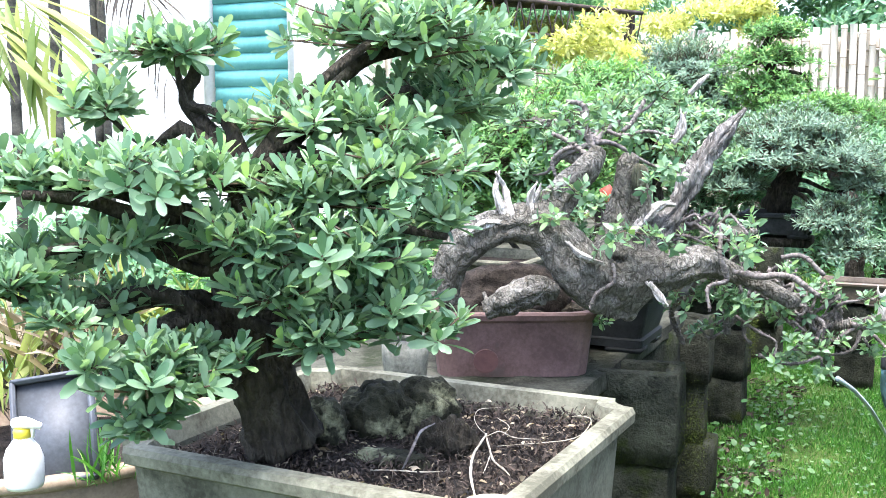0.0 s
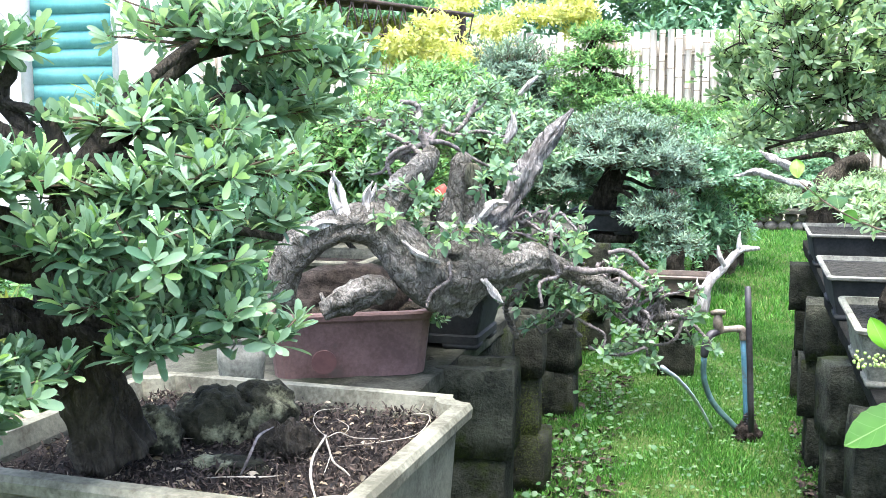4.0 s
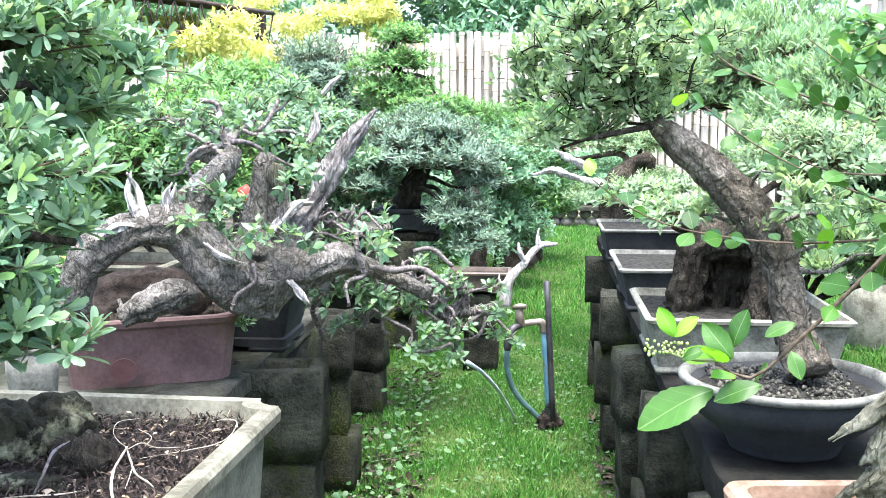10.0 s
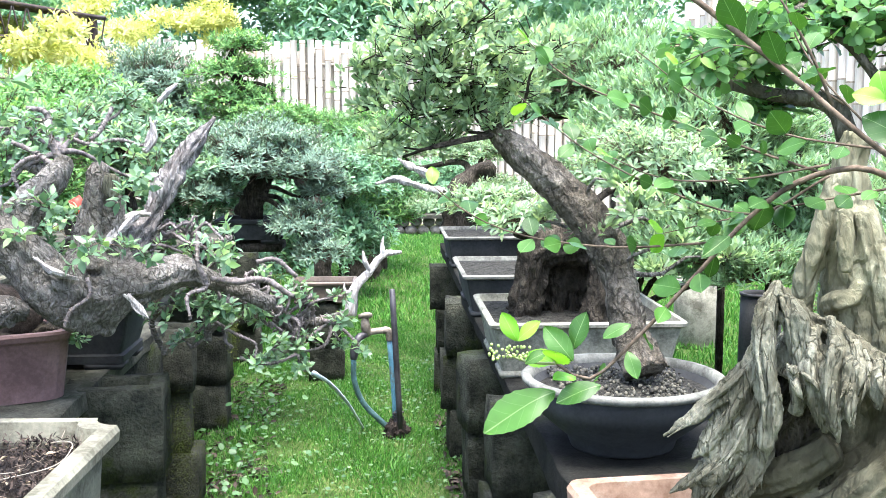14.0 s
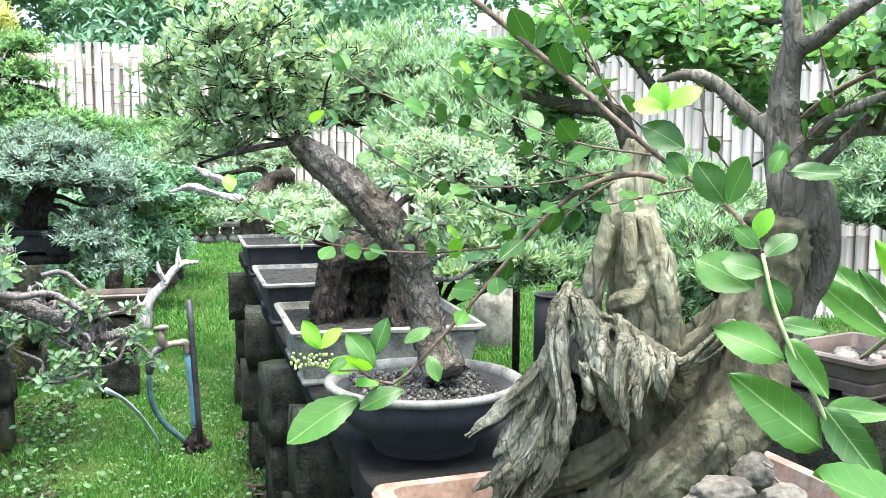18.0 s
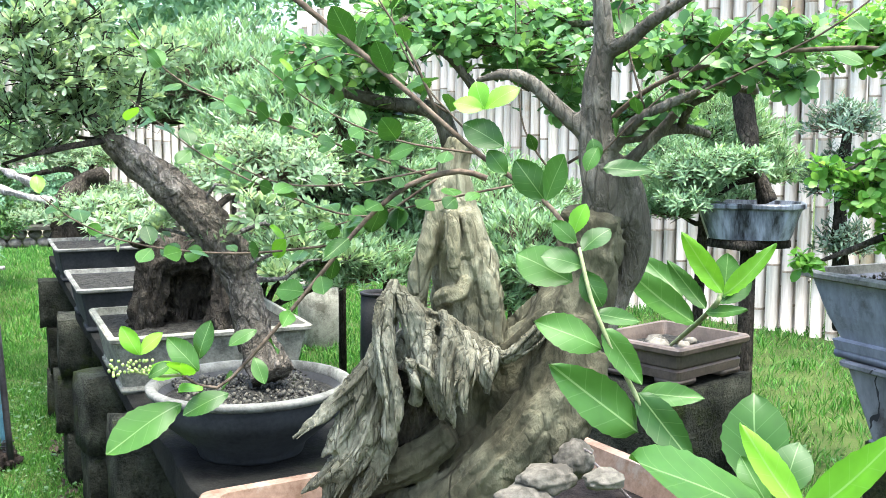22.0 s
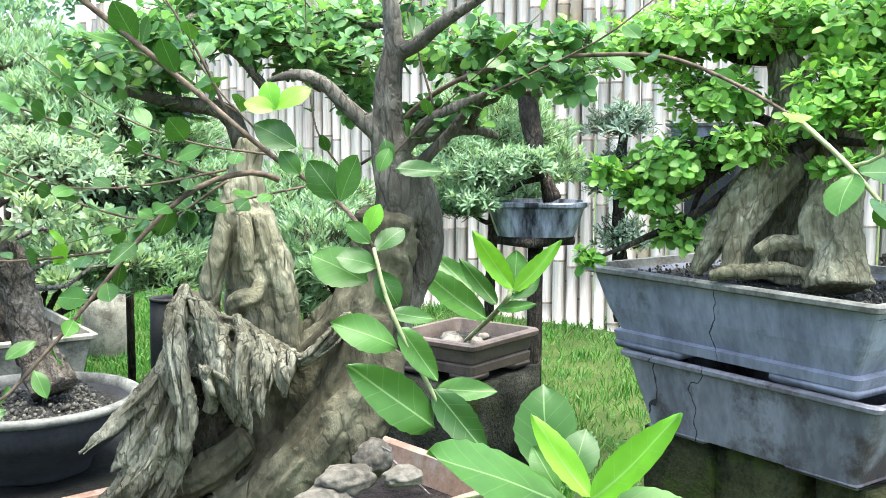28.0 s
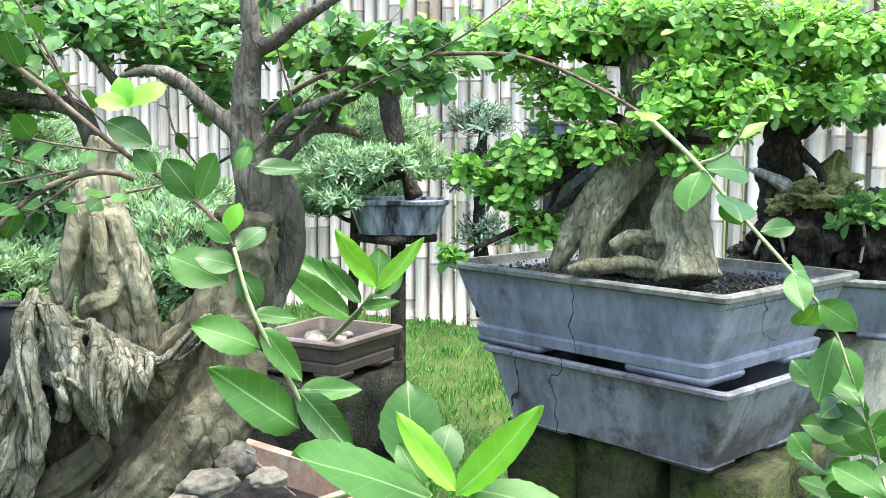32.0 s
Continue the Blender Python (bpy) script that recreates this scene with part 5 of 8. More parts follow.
for k in range(26):
    s = Vector((-0.330, 2.337, 0.802)).lerp(Vector((-0.192, 2.412, 0.674)), rnd.random()) if k % 2 else Vector((-0.447, 2.256, 0.836)).lerp(Vector((-0.329, 2.337, 0.616)), rnd.random())
    pts = [s]
    for q in range(4):
        pts.append(pts[-1] + Vector((rnd.uniform(-0.03, 0.05), rnd.uniform(-0.03, 0.03), rnd.uniform(-0.04, 0.035))))
    part("twig", joined([tube(pts, [0.0045, 0.004, 0.0034, 0.003, 0.002], 6, 0.008, 0.3, 70), coil(pts, [0.0045, 0.004, 0.0034, 0.003, 0.002], 0.010, 0.0012)]), M["twig_grey"], tree)
    if k % 2 == 0:
        shoots.append((tuple(pts[-1]), (0.03, 0.03, 0.02)))
for pts, r in (([(-0.673, 2.010, 1.175), (-0.639, 2.021, 1.165), (-0.632, 2.024, 1.114), (-0.617, 2.028, 1.064)], [0.0039, 0.0054, 0.0068, 0.0078]), ([(-0.700, 2.001, 1.111), (-0.661, 2.014, 1.090), (-0.612, 2.009, 1.054)], [0.0039, 0.0054, 0.0063]), ([(-0.685, 1.985, 1.023), (-0.692, 1.983, 1.055), (-0.671, 1.990, 1.078), (-0.654, 2.017, 1.083)], [0.0034, 0.0039, 0.0044, 0.0044]), ([(-0.570, 2.063, 1.114), (-0.553, 2.078, 1.134), (-0.533, 2.093, 1.177)], [0.0039, 0.0045, 0.0035]), ([(-0.605, 2.032, 1.122), (-0.571, 2.052, 1.106), (-0.520, 2.076, 1.114), (-0.478, 2.106, 1.102)], [0.0034, 0.0039, 0.0035, 0.0025]), ([(-0.553, 1.943, 0.859), (-0.547, 1.934, 0.826), (-0.577, 1.915, 0.801), (-0.588, 1.912, 0.771)], [0.0033, 0.0037, 0.0037, 0.0028]), ([(-0.368, 2.067, 0.933), (-0.367, 2.047, 0.872), (-0.352, 2.050, 0.824), (-0.384, 2.024, 0.811), (-0.378, 2.015, 0.765)], [0.0044, 0.0048, 0.0048, 0.0038, 0.0028]), ([(-0.344, 2.072, 0.837), (-0.297, 2.079, 0.829), (-0.241, 2.086, 0.832), (-0.185, 2.092, 0.796)], [0.0058, 0.0068, 0.0063, 0.0048]), ([(-0.259, 2.104, 0.866), (-0.219, 2.109, 0.870), (-0.179, 2.112, 0.834)], [0.0044, 0.0049, 0.0044])):
    limb = part("branch", tube(pts, r, 10, 0.008, 0.25, 60), M["twig_grey"], tree)
    part("wire", coil(pts, r, 0.010, 0.0014), M["wire"], limb, "wound aluminium wire")
shoots += [((-0.662, 1.940, 1.145), (0.035, 0.035, 0.028)), ((-0.611, 1.946, 1.119), (0.035, 0.035, 0.028)), ((-0.570, 1.980, 1.137), (0.035, 0.035, 0.028)), ((-0.528, 1.981, 1.103), (0.035, 0.035, 0.028)), ((-0.486, 2.002, 1.088), (0.035, 0.035, 0.028)), ((-0.461, 2.008, 1.050), (0.035, 0.035, 0.028)), ((-0.492, 1.990, 1.008), (0.035, 0.035, 0.028)), ((-0.615, 1.903, 1.005), (0.035, 0.035, 0.028)), ((-0.648, 1.860, 0.949), (0.035, 0.035, 0.028)), ((-0.539, 1.926, 0.926), (0.035, 0.035, 0.028)), ((-0.450, 1.969, 0.903), (0.035, 0.035, 0.028)), ((-0.494, 1.959, 0.919), (0.035, 0.035, 0.028)), ((-0.358, 2.018, 0.914), (0.035, 0.035, 0.028)), ((-0.314, 2.036, 0.897), (0.035, 0.035, 0.028)), ((-0.548, 1.903, 0.909), (0.035, 0.035, 0.028)), ((-0.694, 1.929, 0.999), (0.035, 0.035, 0.028)), ((-0.752, 1.918, 0.981), (0.035, 0.035, 0.028)), ((-0.642, 2.188, 0.904), (0.07, 0.05, 0.05)), ((-0.489, 2.247, 1.053), (0.06, 0.06, 0.08)), ((-0.616, 2.091, 0.720), (0.025, 0.02, 0.02)), ((-0.226, 2.440, 0.589), (0.06, 0.05, 0.03))]
foliage(tree, shoots, 300, 5, 0.027, LEAF_OVAL, "leaf_silver", 9, low=-0.9, twig=0.0012)
crown = [((-0.735, 2.180, 1.115), (0.07, 0.07, 0.05)), ((-0.653, 2.257, 1.164), (0.09, 0.08, 0.05)), ((-0.823, 2.201, 1.026), (0.05, 0.05, 0.04)), ((-0.567, 2.332, 1.203), (0.08, 0.08, 0.04)), ((-0.519, 2.292, 1.037), (0.05, 0.05, 0.05)), ((-0.874, 2.235, 1.153), (0.09, 0.08, 0.05))]
limbs_to(tree, [Vector((-0.658, 2.162, 1.090))], crown, 0.007, "twig_grey", 19)
foliage(tree, crown, 700, 6, 0.026, LEAF_FULL, "leaf_silver", 10, low=-0.9, inner=0.1, twig=0.0014)

round_pot("grey_bucket", (-0.946, 1.819, 0.6), 0.05, 0.12, "small pale grey plastic bucket beside the red pot", "grey_rim", base=0.8)
# dark pot behind the red one
rect_pot("dark_pot", (-0.73, 2.41, 0.598), 0.34, 0.24, 0.14, "dark grey rectangular pot", "dark_pot", flare=0.82, waist=True)
round_pot("beige_bowl", (-0.80, 3.15, 0.598), 0.17, 0.11, "beige clay bowl with dark soil", "tan_pot")


def padded_tree(name, at, label, trunk, radii, bark, pads, density, per, length, shape, leaf, seed, r0=0.012, low=-0.3, category="bonsai tree", group="", inner=0.5, open_=(35, 75), twig=0.0015):
    t = thing(name, at, label, category, group)
    part("trunk", tube(trunk, radii, 14, 0.02, 0.25, 22, 0.25, 5, seed), M[bark], t)
    limbs_to(t, [Vector(p) for p in trunk[1:]], pads, r0, bark, seed)
    foliage(t, pads, density, per, length, shape, M and leaf, seed, low, inner, open_, twig)
    return t


# blue-green small-leaved tree
rect_pot("dark_glazed_pot", (-0.50, 3.95, 0.715), 0.25, 0.22, 0.09, "dark blue-grey glazed pot on a stand", "dark_pot")
padded_tree("bonsai_tree", (-0.516, 3.967, 0.821), "broad bonsai of fine blue-green leaves with drooping pads", [(-0.516, 3.967, 0.810), (-0.493, 3.949, 0.888), (-0.437, 3.926, 0.976), (-0.459, 3.923, 1.061)], [0.05, 0.045, 0.035, 0.02], "dark_bark",
    [((-0.537, 3.863, 1.020), (0.20, 0.22, 0.15)), ((-0.332, 3.936, 0.997), (0.20, 0.22, 0.13)), ((-0.444, 3.975, 1.103), (0.2, 0.2, 0.09)), ((-0.300, 3.838, 0.793), (0.13, 0.16, 0.09)), ((-0.234, 3.793, 0.694), (0.10, 0.12, 0.07)), ((-0.653, 3.794, 0.917), (0.12, 0.14, 0.09)), ((-0.226, 3.944, 0.913), (0.1, 0.12, 0.07))],
    1500, 9, 0.030, LEAF_SLIM, "leaf_blue", 21)
post = thing("pot_stand", (-0.50, 3.95, 0), "dark weathered wooden post with a board carrying a glazed pot", "stand")
part("post", box(-0.725, -0.675, 3.925, 3.975, 0.598, 0.683, 0.006), M["dark_bark"], post)
part("board", box(-0.74, -0.38, 3.86, 4.04, 0.683, 0.713, 0.004), M["dark_bark"], post)
# conical bright tree, juniper on a stump, shrubs
padded_tree("conical_shrub", (-0.35, 5.6, 0), "upright bright green shrub in layered tiers", [(-0.35, 5.6, 0.0), (-0.36, 5.6, 0.7), (-0.759, 5.548, 1.392), (-0.761, 5.548, 1.614)], [0.05, 0.045, 0.03, 0.01], "dark_bark",
    [((-0.746, 5.550, 1.584), (0.17, 0.17, 0.09)), ((-0.774, 5.546, 1.451), (0.25, 0.22, 0.09)), ((-0.773, 5.546, 1.303), (0.26, 0.25, 0.10)), ((-0.642, 5.462, 1.211), (0.26, 0.25, 0.08)), ((-0.466, 5.480, 1.195), (0.18, 0.18, 0.09))],
    900, 8, 0.035, LEAF, "leaf_fresh", 22, category="shrub")
padded_tree("bonsai_tree", (-0.214, 7.807, 0.450), "green juniper-like bonsai with a dark leaning trunk", [(-0.216, 7.807, 0.514), (-0.325, 7.803, 0.785), (-0.308, 7.804, 0.994)], [0.07, 0.06, 0.04], "dark_bark",
    [((-0.248, 7.806, 1.035), (0.312, 0.312, 0.185)), ((-0.456, 7.797, 1.160), (0.284, 0.284, 0.142)), ((-0.104, 7.810, 0.911), (0.185, 0.213, 0.142))], 700, 9, 0.042, NEEDLE, "leaf_green", 23)
round_pot("dark_tub", (-0.173, 7.854, 0.386), 0.15, 0.136, "dark grey round tub standing on a tree stump", "dark_pot", base=0.8)
sp = Vector((-0.173, 7.854, 0.386))
stump = thing("stump_stand", (sp.x, sp.y, 0.0), "rough dark tree stump used as a stand", "stump")
part("stump", tube([(sp.x, sp.y, 0), (sp.x, sp.y, sp.z * 0.5), (sp.x, sp.y, sp.z - 0.003)], [0.15, 0.13, 0.14], 18, 0.03, 0.15, 14, 0.25, 6, 3), M["dark_bark"], stump)
for (c, r, leaf, shp, ln, lab) in (
    ((-1.164, 3.827, 1.245), (0.28, 0.3, 0.12), "leaf_fresh", LEAF, 0.035, "clipped dark green leafy shrub"),
    ((-1.113, 3.000, 1.059), (0.25, 0.3, 0.22), "leaf_fresh", LEAF, 0.035, "fresh green leafy shrub behind the twisted tree"),
    ((-1.290, 5.860, 1.381), (0.32, 0.3, 0.22), "leaf_blue", LEAF_SLIM, 0.045, "grey-green fine-leaved shrub behind the deadwood"),
    ((-0.812, 3.302, 1.108), (0.25, 0.25, 0.14), "leaf_silver", LEAF, 0.035, "grey-green bonsai foliage behind deadwood"),
    ((-1.403, 2.987, 1.164), (0.20, 0.2, 0.2), "leaf_silver", LEAF, 0.035, "silvery bonsai with foliage in shade"),
    ((-1.609, 2.532, 0.575), (0.5, 0.3, 0.3), "leaf_green", LEAF, 0.05, "dark green undergrowth behind the planter"),
):
    padded_tree("shrub", (c[0], c[1], 0), lab, [(c[0], c[1], 0), (c[0] + 0.03, c[1], c[2] * 0.6), c], [0.03, 0.025, 0.01], "dark_bark", [(c, r), ((c[0] - r[0] * 0.5, c[1], c[2] - r[2] * 0.7), (r[0] * 0.7, r[1] * 0.7, r[2] * 0.7)), ((c[0] + r[0] * 0.6, c[1], c[2] - r[2] * 0.6), (r[0] * 0.6, r[1] * 0.6, r[2] * 0.6))], 900, 8, ln, shp, leaf, int(c[1] * 100), category="shrub")


# ---- the right bench ----
GREY = "grey rectangular pots on the bench"
rect_pot("grey_pot", (0.44, 2.36, 0.598), 0.43, 0.42, 0.125, "weathered grey cement pot with pale rim", "cement", rim=0.014, flare=0.86, group=GREY, corner=0.012, fill=0.003, soil="gravel")
rect_pot("grey_pot", (0.44, 3.12, 0.598), 0.43, 0.46, 0.125, "dark grey plastic pot with pale rim", "dark_pot", rim=0.013, flare=0.86, group=GREY, rim_mat="grey_rim", fill=0.003, soil="gravel")
rect_pot("grey_pot", (0.44, 4.2, 0.598), 0.40, 0.46, 0.125, "dark grey plastic pot with pale rim", "dark_pot", rim=0.013, flare=0.86, group=GREY, rim_mat="grey_rim", fill=0.003, soil="gravel")
round_pot("round_bowl", (0.405, 1.70, 0.598), 0.172, 0.122, "dark grey round bowl with a pale rim", "dark_pot", rim_mat="grey_rim", base=0.52, soil="gravel")

# leaning bonsai in the bowl
tree = thing("bonsai_tree", (0.43, 1.72, 0.70), "leaning bonsai with a thick furrowed trunk and olive leaves", "bonsai tree")
trunk = [(0.439, 1.684, 0.725), (0.420, 1.730, 0.799), (0.406, 1.754, 0.884), (0.375, 1.771, 0.952), (0.318, 1.792, 1.021), (0.255, 1.802, 1.080), (0.205, 1.808, 1.125), (0.169, 1.852, 1.168), (0.152, 1.894, 1.220)]
part("trunk", tube(trunk, [0.0389, 0.0278, 0.0251, 0.0313, 0.0315, 0.0295, 0.0193, 0.0125, 0.0064], 36, 0.006, 0.14, 50, 0.28, 8, 31), M["trunk_bark"], tree)
pads = [((0.066, 1.749, 1.305), (0.095, 0.105, 0.071)), ((0.153, 1.814, 1.324), (0.090, 0.099, 0.068)), ((0.014, 1.880, 1.269), (0.085, 0.094, 0.064)), ((0.092, 1.768, 1.244), (0.100, 0.110, 0.075)), ((0.180, 1.821, 1.259), (0.090, 0.099, 0.068)), ((-0.017, 1.900, 1.192), (0.075, 0.083, 0.056)), ((0.055, 1.779, 1.179), (0.085, 0.094, 0.064)), ((0.152, 1.844, 1.182), (0.085, 0.094, 0.064)), ((0.237, 1.895, 1.215), (0.075, 0.083, 0.056)), ((0.009, 1.800, 1.124), (0.060, 0.066, 0.045)), ((0.104, 1.857, 1.119), (0.065, 0.072, 0.049)), ((0.264, 1.730, 1.273), (0.075, 0.083, 0.056)), ((0.196, 1.809, 1.143), (0.050, 0.055, 0.038)), ((-0.043, 1.880, 1.248), (0.050, 0.055, 0.038))]
for pts, r in (([trunk[6], (0.156, 1.793, 1.119), (0.090, 1.788, 1.105), (0.035, 1.800, 1.086)], 0.006), ([trunk[7], (0.106, 1.857, 1.221), (0.058, 1.869, 1.192), (-0.007, 1.880, 1.210)], 0.005), ([trunk[7], (0.193, 1.850, 1.251), (0.204, 1.849, 1.319), (0.166, 1.853, 1.367)], 0.005), ([trunk[8], (0.089, 1.868, 1.298), (0.062, 1.869, 1.346)], 0.004)):
    part("branch", tube(pts, [r * (1 - 0.6 * i / (len(pts) - 1)) for i in range(len(pts))], 10, 0.01, 0.25, 50), M["dark_bark"], tree)
limbs_to(tree, [Vector(p) for p in trunk[5:]], pads, 0.004, "dark_bark", 32)
foliage(tree, pads, 820, 8, 0.0225, LEAF_SPOON, "leaf_olive", 33, low=-0.95, inner=0.05, open_=(25, 70), twig=0.0013, twig_mat="dark_bark")
pads = [((0.428, 1.697, 1.010), (0.055, 0.061, 0.030)), ((0.367, 1.783, 0.965), (0.050, 0.055, 0.028)), ((0.320, 1.853, 0.996), (0.050, 0.055, 0.028)), ((0.489, 1.701, 0.950), (0.050, 0.055, 0.028)), ((0.592, 1.731, 0.919), (0.045, 0.050, 0.025)), ((0.282, 1.879, 0.969), (0.035, 0.039, 0.019)), ((0.398, 1.735, 1.047), (0.035, 0.039, 0.019)), ((0.550, 1.766, 0.993), (0.040, 0.044, 0.022)), ((0.497, 1.844, 0.883), (0.035, 0.039, 0.019))]
limbs_to(tree, [Vector(p) for p in trunk[2:5]], pads, 0.005, "bark", 34)
foliage(tree, pads, 1200, 7, 0.026, LEAF_SPOON, "leaf_olive", 35, low=-0.6, inner=0.1, open_=(25, 65), twig=0.0015)

# hollow dark stump tree in the cement pot
tree = thing("bonsai_tree", (0.45, 2.36, 0.71), "hollow dark bonsai trunk with furrowed bark", "bonsai tree")
for pts, rad, s in (([(0.321, 2.328, 0.712), (0.333, 2.316, 0.791), (0.359, 2.312, 0.855), (0.447, 2.297, 0.880)], [0.04, 0.035, 0.04, 0.045], 1), ([(0.487, 2.248, 0.692), (0.500, 2.245, 0.782), (0.493, 2.267, 0.869), (0.422, 2.302, 0.893)], [0.05, 0.045, 0.05, 0.04], 2), ([(0.409, 2.385, 0.698), (0.423, 2.383, 0.792), (0.433, 2.361, 0.874)], [0.06, 0.06, 0.05], 3)):
    part("trunk", tube(pts, rad, 36, 0.007, 0.22, 45, 0.35, 7, s), M["dark_bark"], tree)
pads = [((0.306, 2.380, 0.928), (0.10, 0.1, 0.05)), ((0.249, 2.588, 0.954), (0.10, 0.1, 0.05)), ((0.664, 2.514, 1.051), (0.20, 0.2, 0.12))]
limbs_to(tree, [Vector((0.422, 2.302, 0.893))], pads, 0.012, "dark_bark", 36)
foliage(tree, pads, 1300, 7, 0.03, LEAF, "leaf_olive", 37, low=-0.4)

# far trees behind the bench
for c, r, leaf, ln, d in (((0.960, 4.396, 1.357), (0.55, 0.5, 0.25), "leaf_haze", 0.05, 800), ((1.070, 3.437, 1.119), (0.4, 0.4, 0.25), "leaf_haze", 0.042, 1100), ((1.327, 3.561, 0.808), (0.35, 0.4, 0.2), "leaf_haze", 0.042, 1100), ((1.513, 2.820, 0.726), (0.25, 0.25, 0.18), "leaf_blue", 0.04, 900), ((2.453, 3.160, 1.121), (0.35, 0.35, 0.2), "leaf_haze", 0.042, 1100), ((1.757, 3.369, 0.855), (0.3, 0.3, 0.2), "leaf_haze", 0.042, 1100), ((1.448, 2.627, 0.762), (0.2, 0.2, 0.17), "leaf_haze", 0.04, 1200), ((1.005, 3.248, 0.765), (0.3, 0.3, 0.13), "leaf_haze", 0.04, 1200), ((2.215, 2.838, 0.965), (0.2, 0.2, 0.15), "leaf_haze", 0.04, 1000), ((1.044, 3.445, 1.210), (0.35, 0.3, 0.2), "leaf_haze", 0.042, 1000)):
    # the three over the bench grow from behind it and bend outwards
    leans = 1.0 < c[0] < 1.1
    foot = (c[0] - 0.23, c[1] - 0.02, 0.0) if leans else (c[0], c[1], 0.0)
    padded_tree("bonsai_tree", foot, "bonsai with a broad crown of narrow silvery leaves", [foot, (foot[0] + 0.02, foot[1], 0.52), (c[0] + 0.04, c[1], c[2] - r[2] * 0.8), c] if leans else [foot, (c[0] + 0.04, c[1], c[2] - r[2] * 0.8), c], [0.011, 0.011, 0.010, 0.009] if leans else [0.011, 0.010, 0.009], "dark_bark", [(c, r), ((c[0] - r[0] * 0.6, c[1], c[2] - r[2] * 0.5), (r[0] * 0.6, r[1] * 0.6, r[2] * 0.6)), ((c[0] + r[0] * 0.6, c[1] - 0.1, c[2] - r[2] * 0.6), (r[0] * 0.6, r[1] * 0.6, r[2] * 0.6))], d, 8, ln, LEAF_SLIM, leaf, int(c[0] * 1000), open_=(12, 48), group="bonsai trees before the side fence")

# deadwood tree in the terracotta pot
rect_pot("terracotta_pot", (0.515, 1.09, 0.598), 0.56, 0.33, 0.105, "long pale terracotta trough holding deadwood", "terracotta", turn=6, rim=0.024, flare=0.88, corner=0.02)
tree = thing("deadwood_bonsai", (0.66, 1.1, 0.69), "massive weathered deadwood bonsai with living grey branches", "bonsai tree")
fused("spire", [
    tube([(0.500, 1.058, 0.841), (0.505, 1.055, 0.924), (0.499, 1.053, 0.981), (0.492, 1.056, 1.026), (0.488, 1.058, 1.071), (0.488, 1.058, 1.100), (0.495, 1.055, 1.125)], [0.0418, 0.0387, 0.0365, 0.0294, 0.0213, 0.0172, 0.0152], 28, 0.005, 0.10, 45, 0.16, 6, 3),
    tube([(0.443, 1.061, 0.923), (0.442, 1.051, 0.974), (0.450, 1.042, 1.014), (0.460, 1.043, 1.052), (0.473, 1.048, 1.086)], [0.0110, 0.0124, 0.0119, 0.0109, 0.0100], 28, 0.005, 0.10, 45, 0.2, 5, 4),
    tube([(0.521, 1.025, 0.887), (0.513, 1.018, 0.949), (0.503, 1.023, 0.998), (0.493, 1.034, 1.047)], [0.0170, 0.0159, 0.0159, 0.0130], 28, 0.005, 0.10, 45, 0.2, 5, 5),
    tube([(0.460, 1.038, 0.949), (0.465, 1.019, 0.958), (0.478, 1.018, 0.961), (0.487, 1.020, 0.975)], [0.0089, 0.0122, 0.0098, 0.0069], 28, 0.005, 0.10, 45, 0.3, 5, 6),
    tube([(0.466, 1.007, 0.988), (0.467, 1.013, 1.021), (0.469, 1.023, 1.049)], [0.0068, 0.0097, 0.0088], 28, 0.005, 0.10, 45, 0.2, 5, 7)], 0.0026, M["spire_wood"], tree, "pale worn deadwood spire", 2, 0.004, 0.012)
fused("root_base", [
    tube([(0.369, 1.089, 0.722), (0.448, 1.092, 0.743), (0.516, 1.056, 0.798), (0.554, 1.008, 0.861), (0.580, 0.970, 0.924), (0.601, 0.957, 0.985), (0.600, 0.946, 1.049)], [0.0250, 0.0488, 0.0588, 0.0551, 0.0433, 0.0354, 0.0322], 40, 0.005, 0.10, 45, 0.3, 9, 3),
    tube([(0.398, 1.036, 0.716), (0.452, 1.003, 0.743), (0.504, 0.966, 0.802), (0.536, 0.949, 0.858), (0.558, 0.936, 0.914)], [0.0164, 0.0192, 0.0228, 0.0214, 0.0171], 40, 0.005, 0.10, 45, 0.32, 6, 4),
    tube([(0.453, 0.980, 0.728), (0.489, 0.946, 0.776), (0.527, 0.920, 0.831), (0.560, 0.912, 0.885), (0.575, 0.915, 0.940)], [0.0212, 0.0241, 0.0231, 0.0186, 0.0141], 40, 0.005, 0.10, 45, 0.32, 6, 5),
    tube([(0.499, 0.946, 0.731), (0.531, 0.917, 0.792), (0.563, 0.898, 0.850), (0.585, 0.908, 0.902)], [0.0186, 0.0194, 0.0194, 0.0160], 40, 0.005, 0.10, 45, 0.3, 6, 6),
    tube([(0.338, 1.068, 0.729), (0.367, 1.048, 0.753), (0.417, 1.018, 0.776), (0.457, 1.000, 0.810)], [0.0078, 0.0213, 0.0239, 0.0192], 40, 0.005, 0.10, 45, 0.35, 7, 7)], 0.003, M["root_wood"], tree, "smooth ribbed grey-brown root base", 2, 0.004, 0.02)
part("heartwood", tube([(0.378, 1.065, 0.738), (0.402, 1.056, 0.783), (0.421, 1.038, 0.835), (0.448, 1.026, 0.874), (0.470, 1.016, 0.893)], [0.0271, 0.0305, 0.0302, 0.0283, 0.0195], 40, 0.008, 0.2, 60, 0.5, 9, 42), M["dark_bark"], tree, "dark torn heartwood")
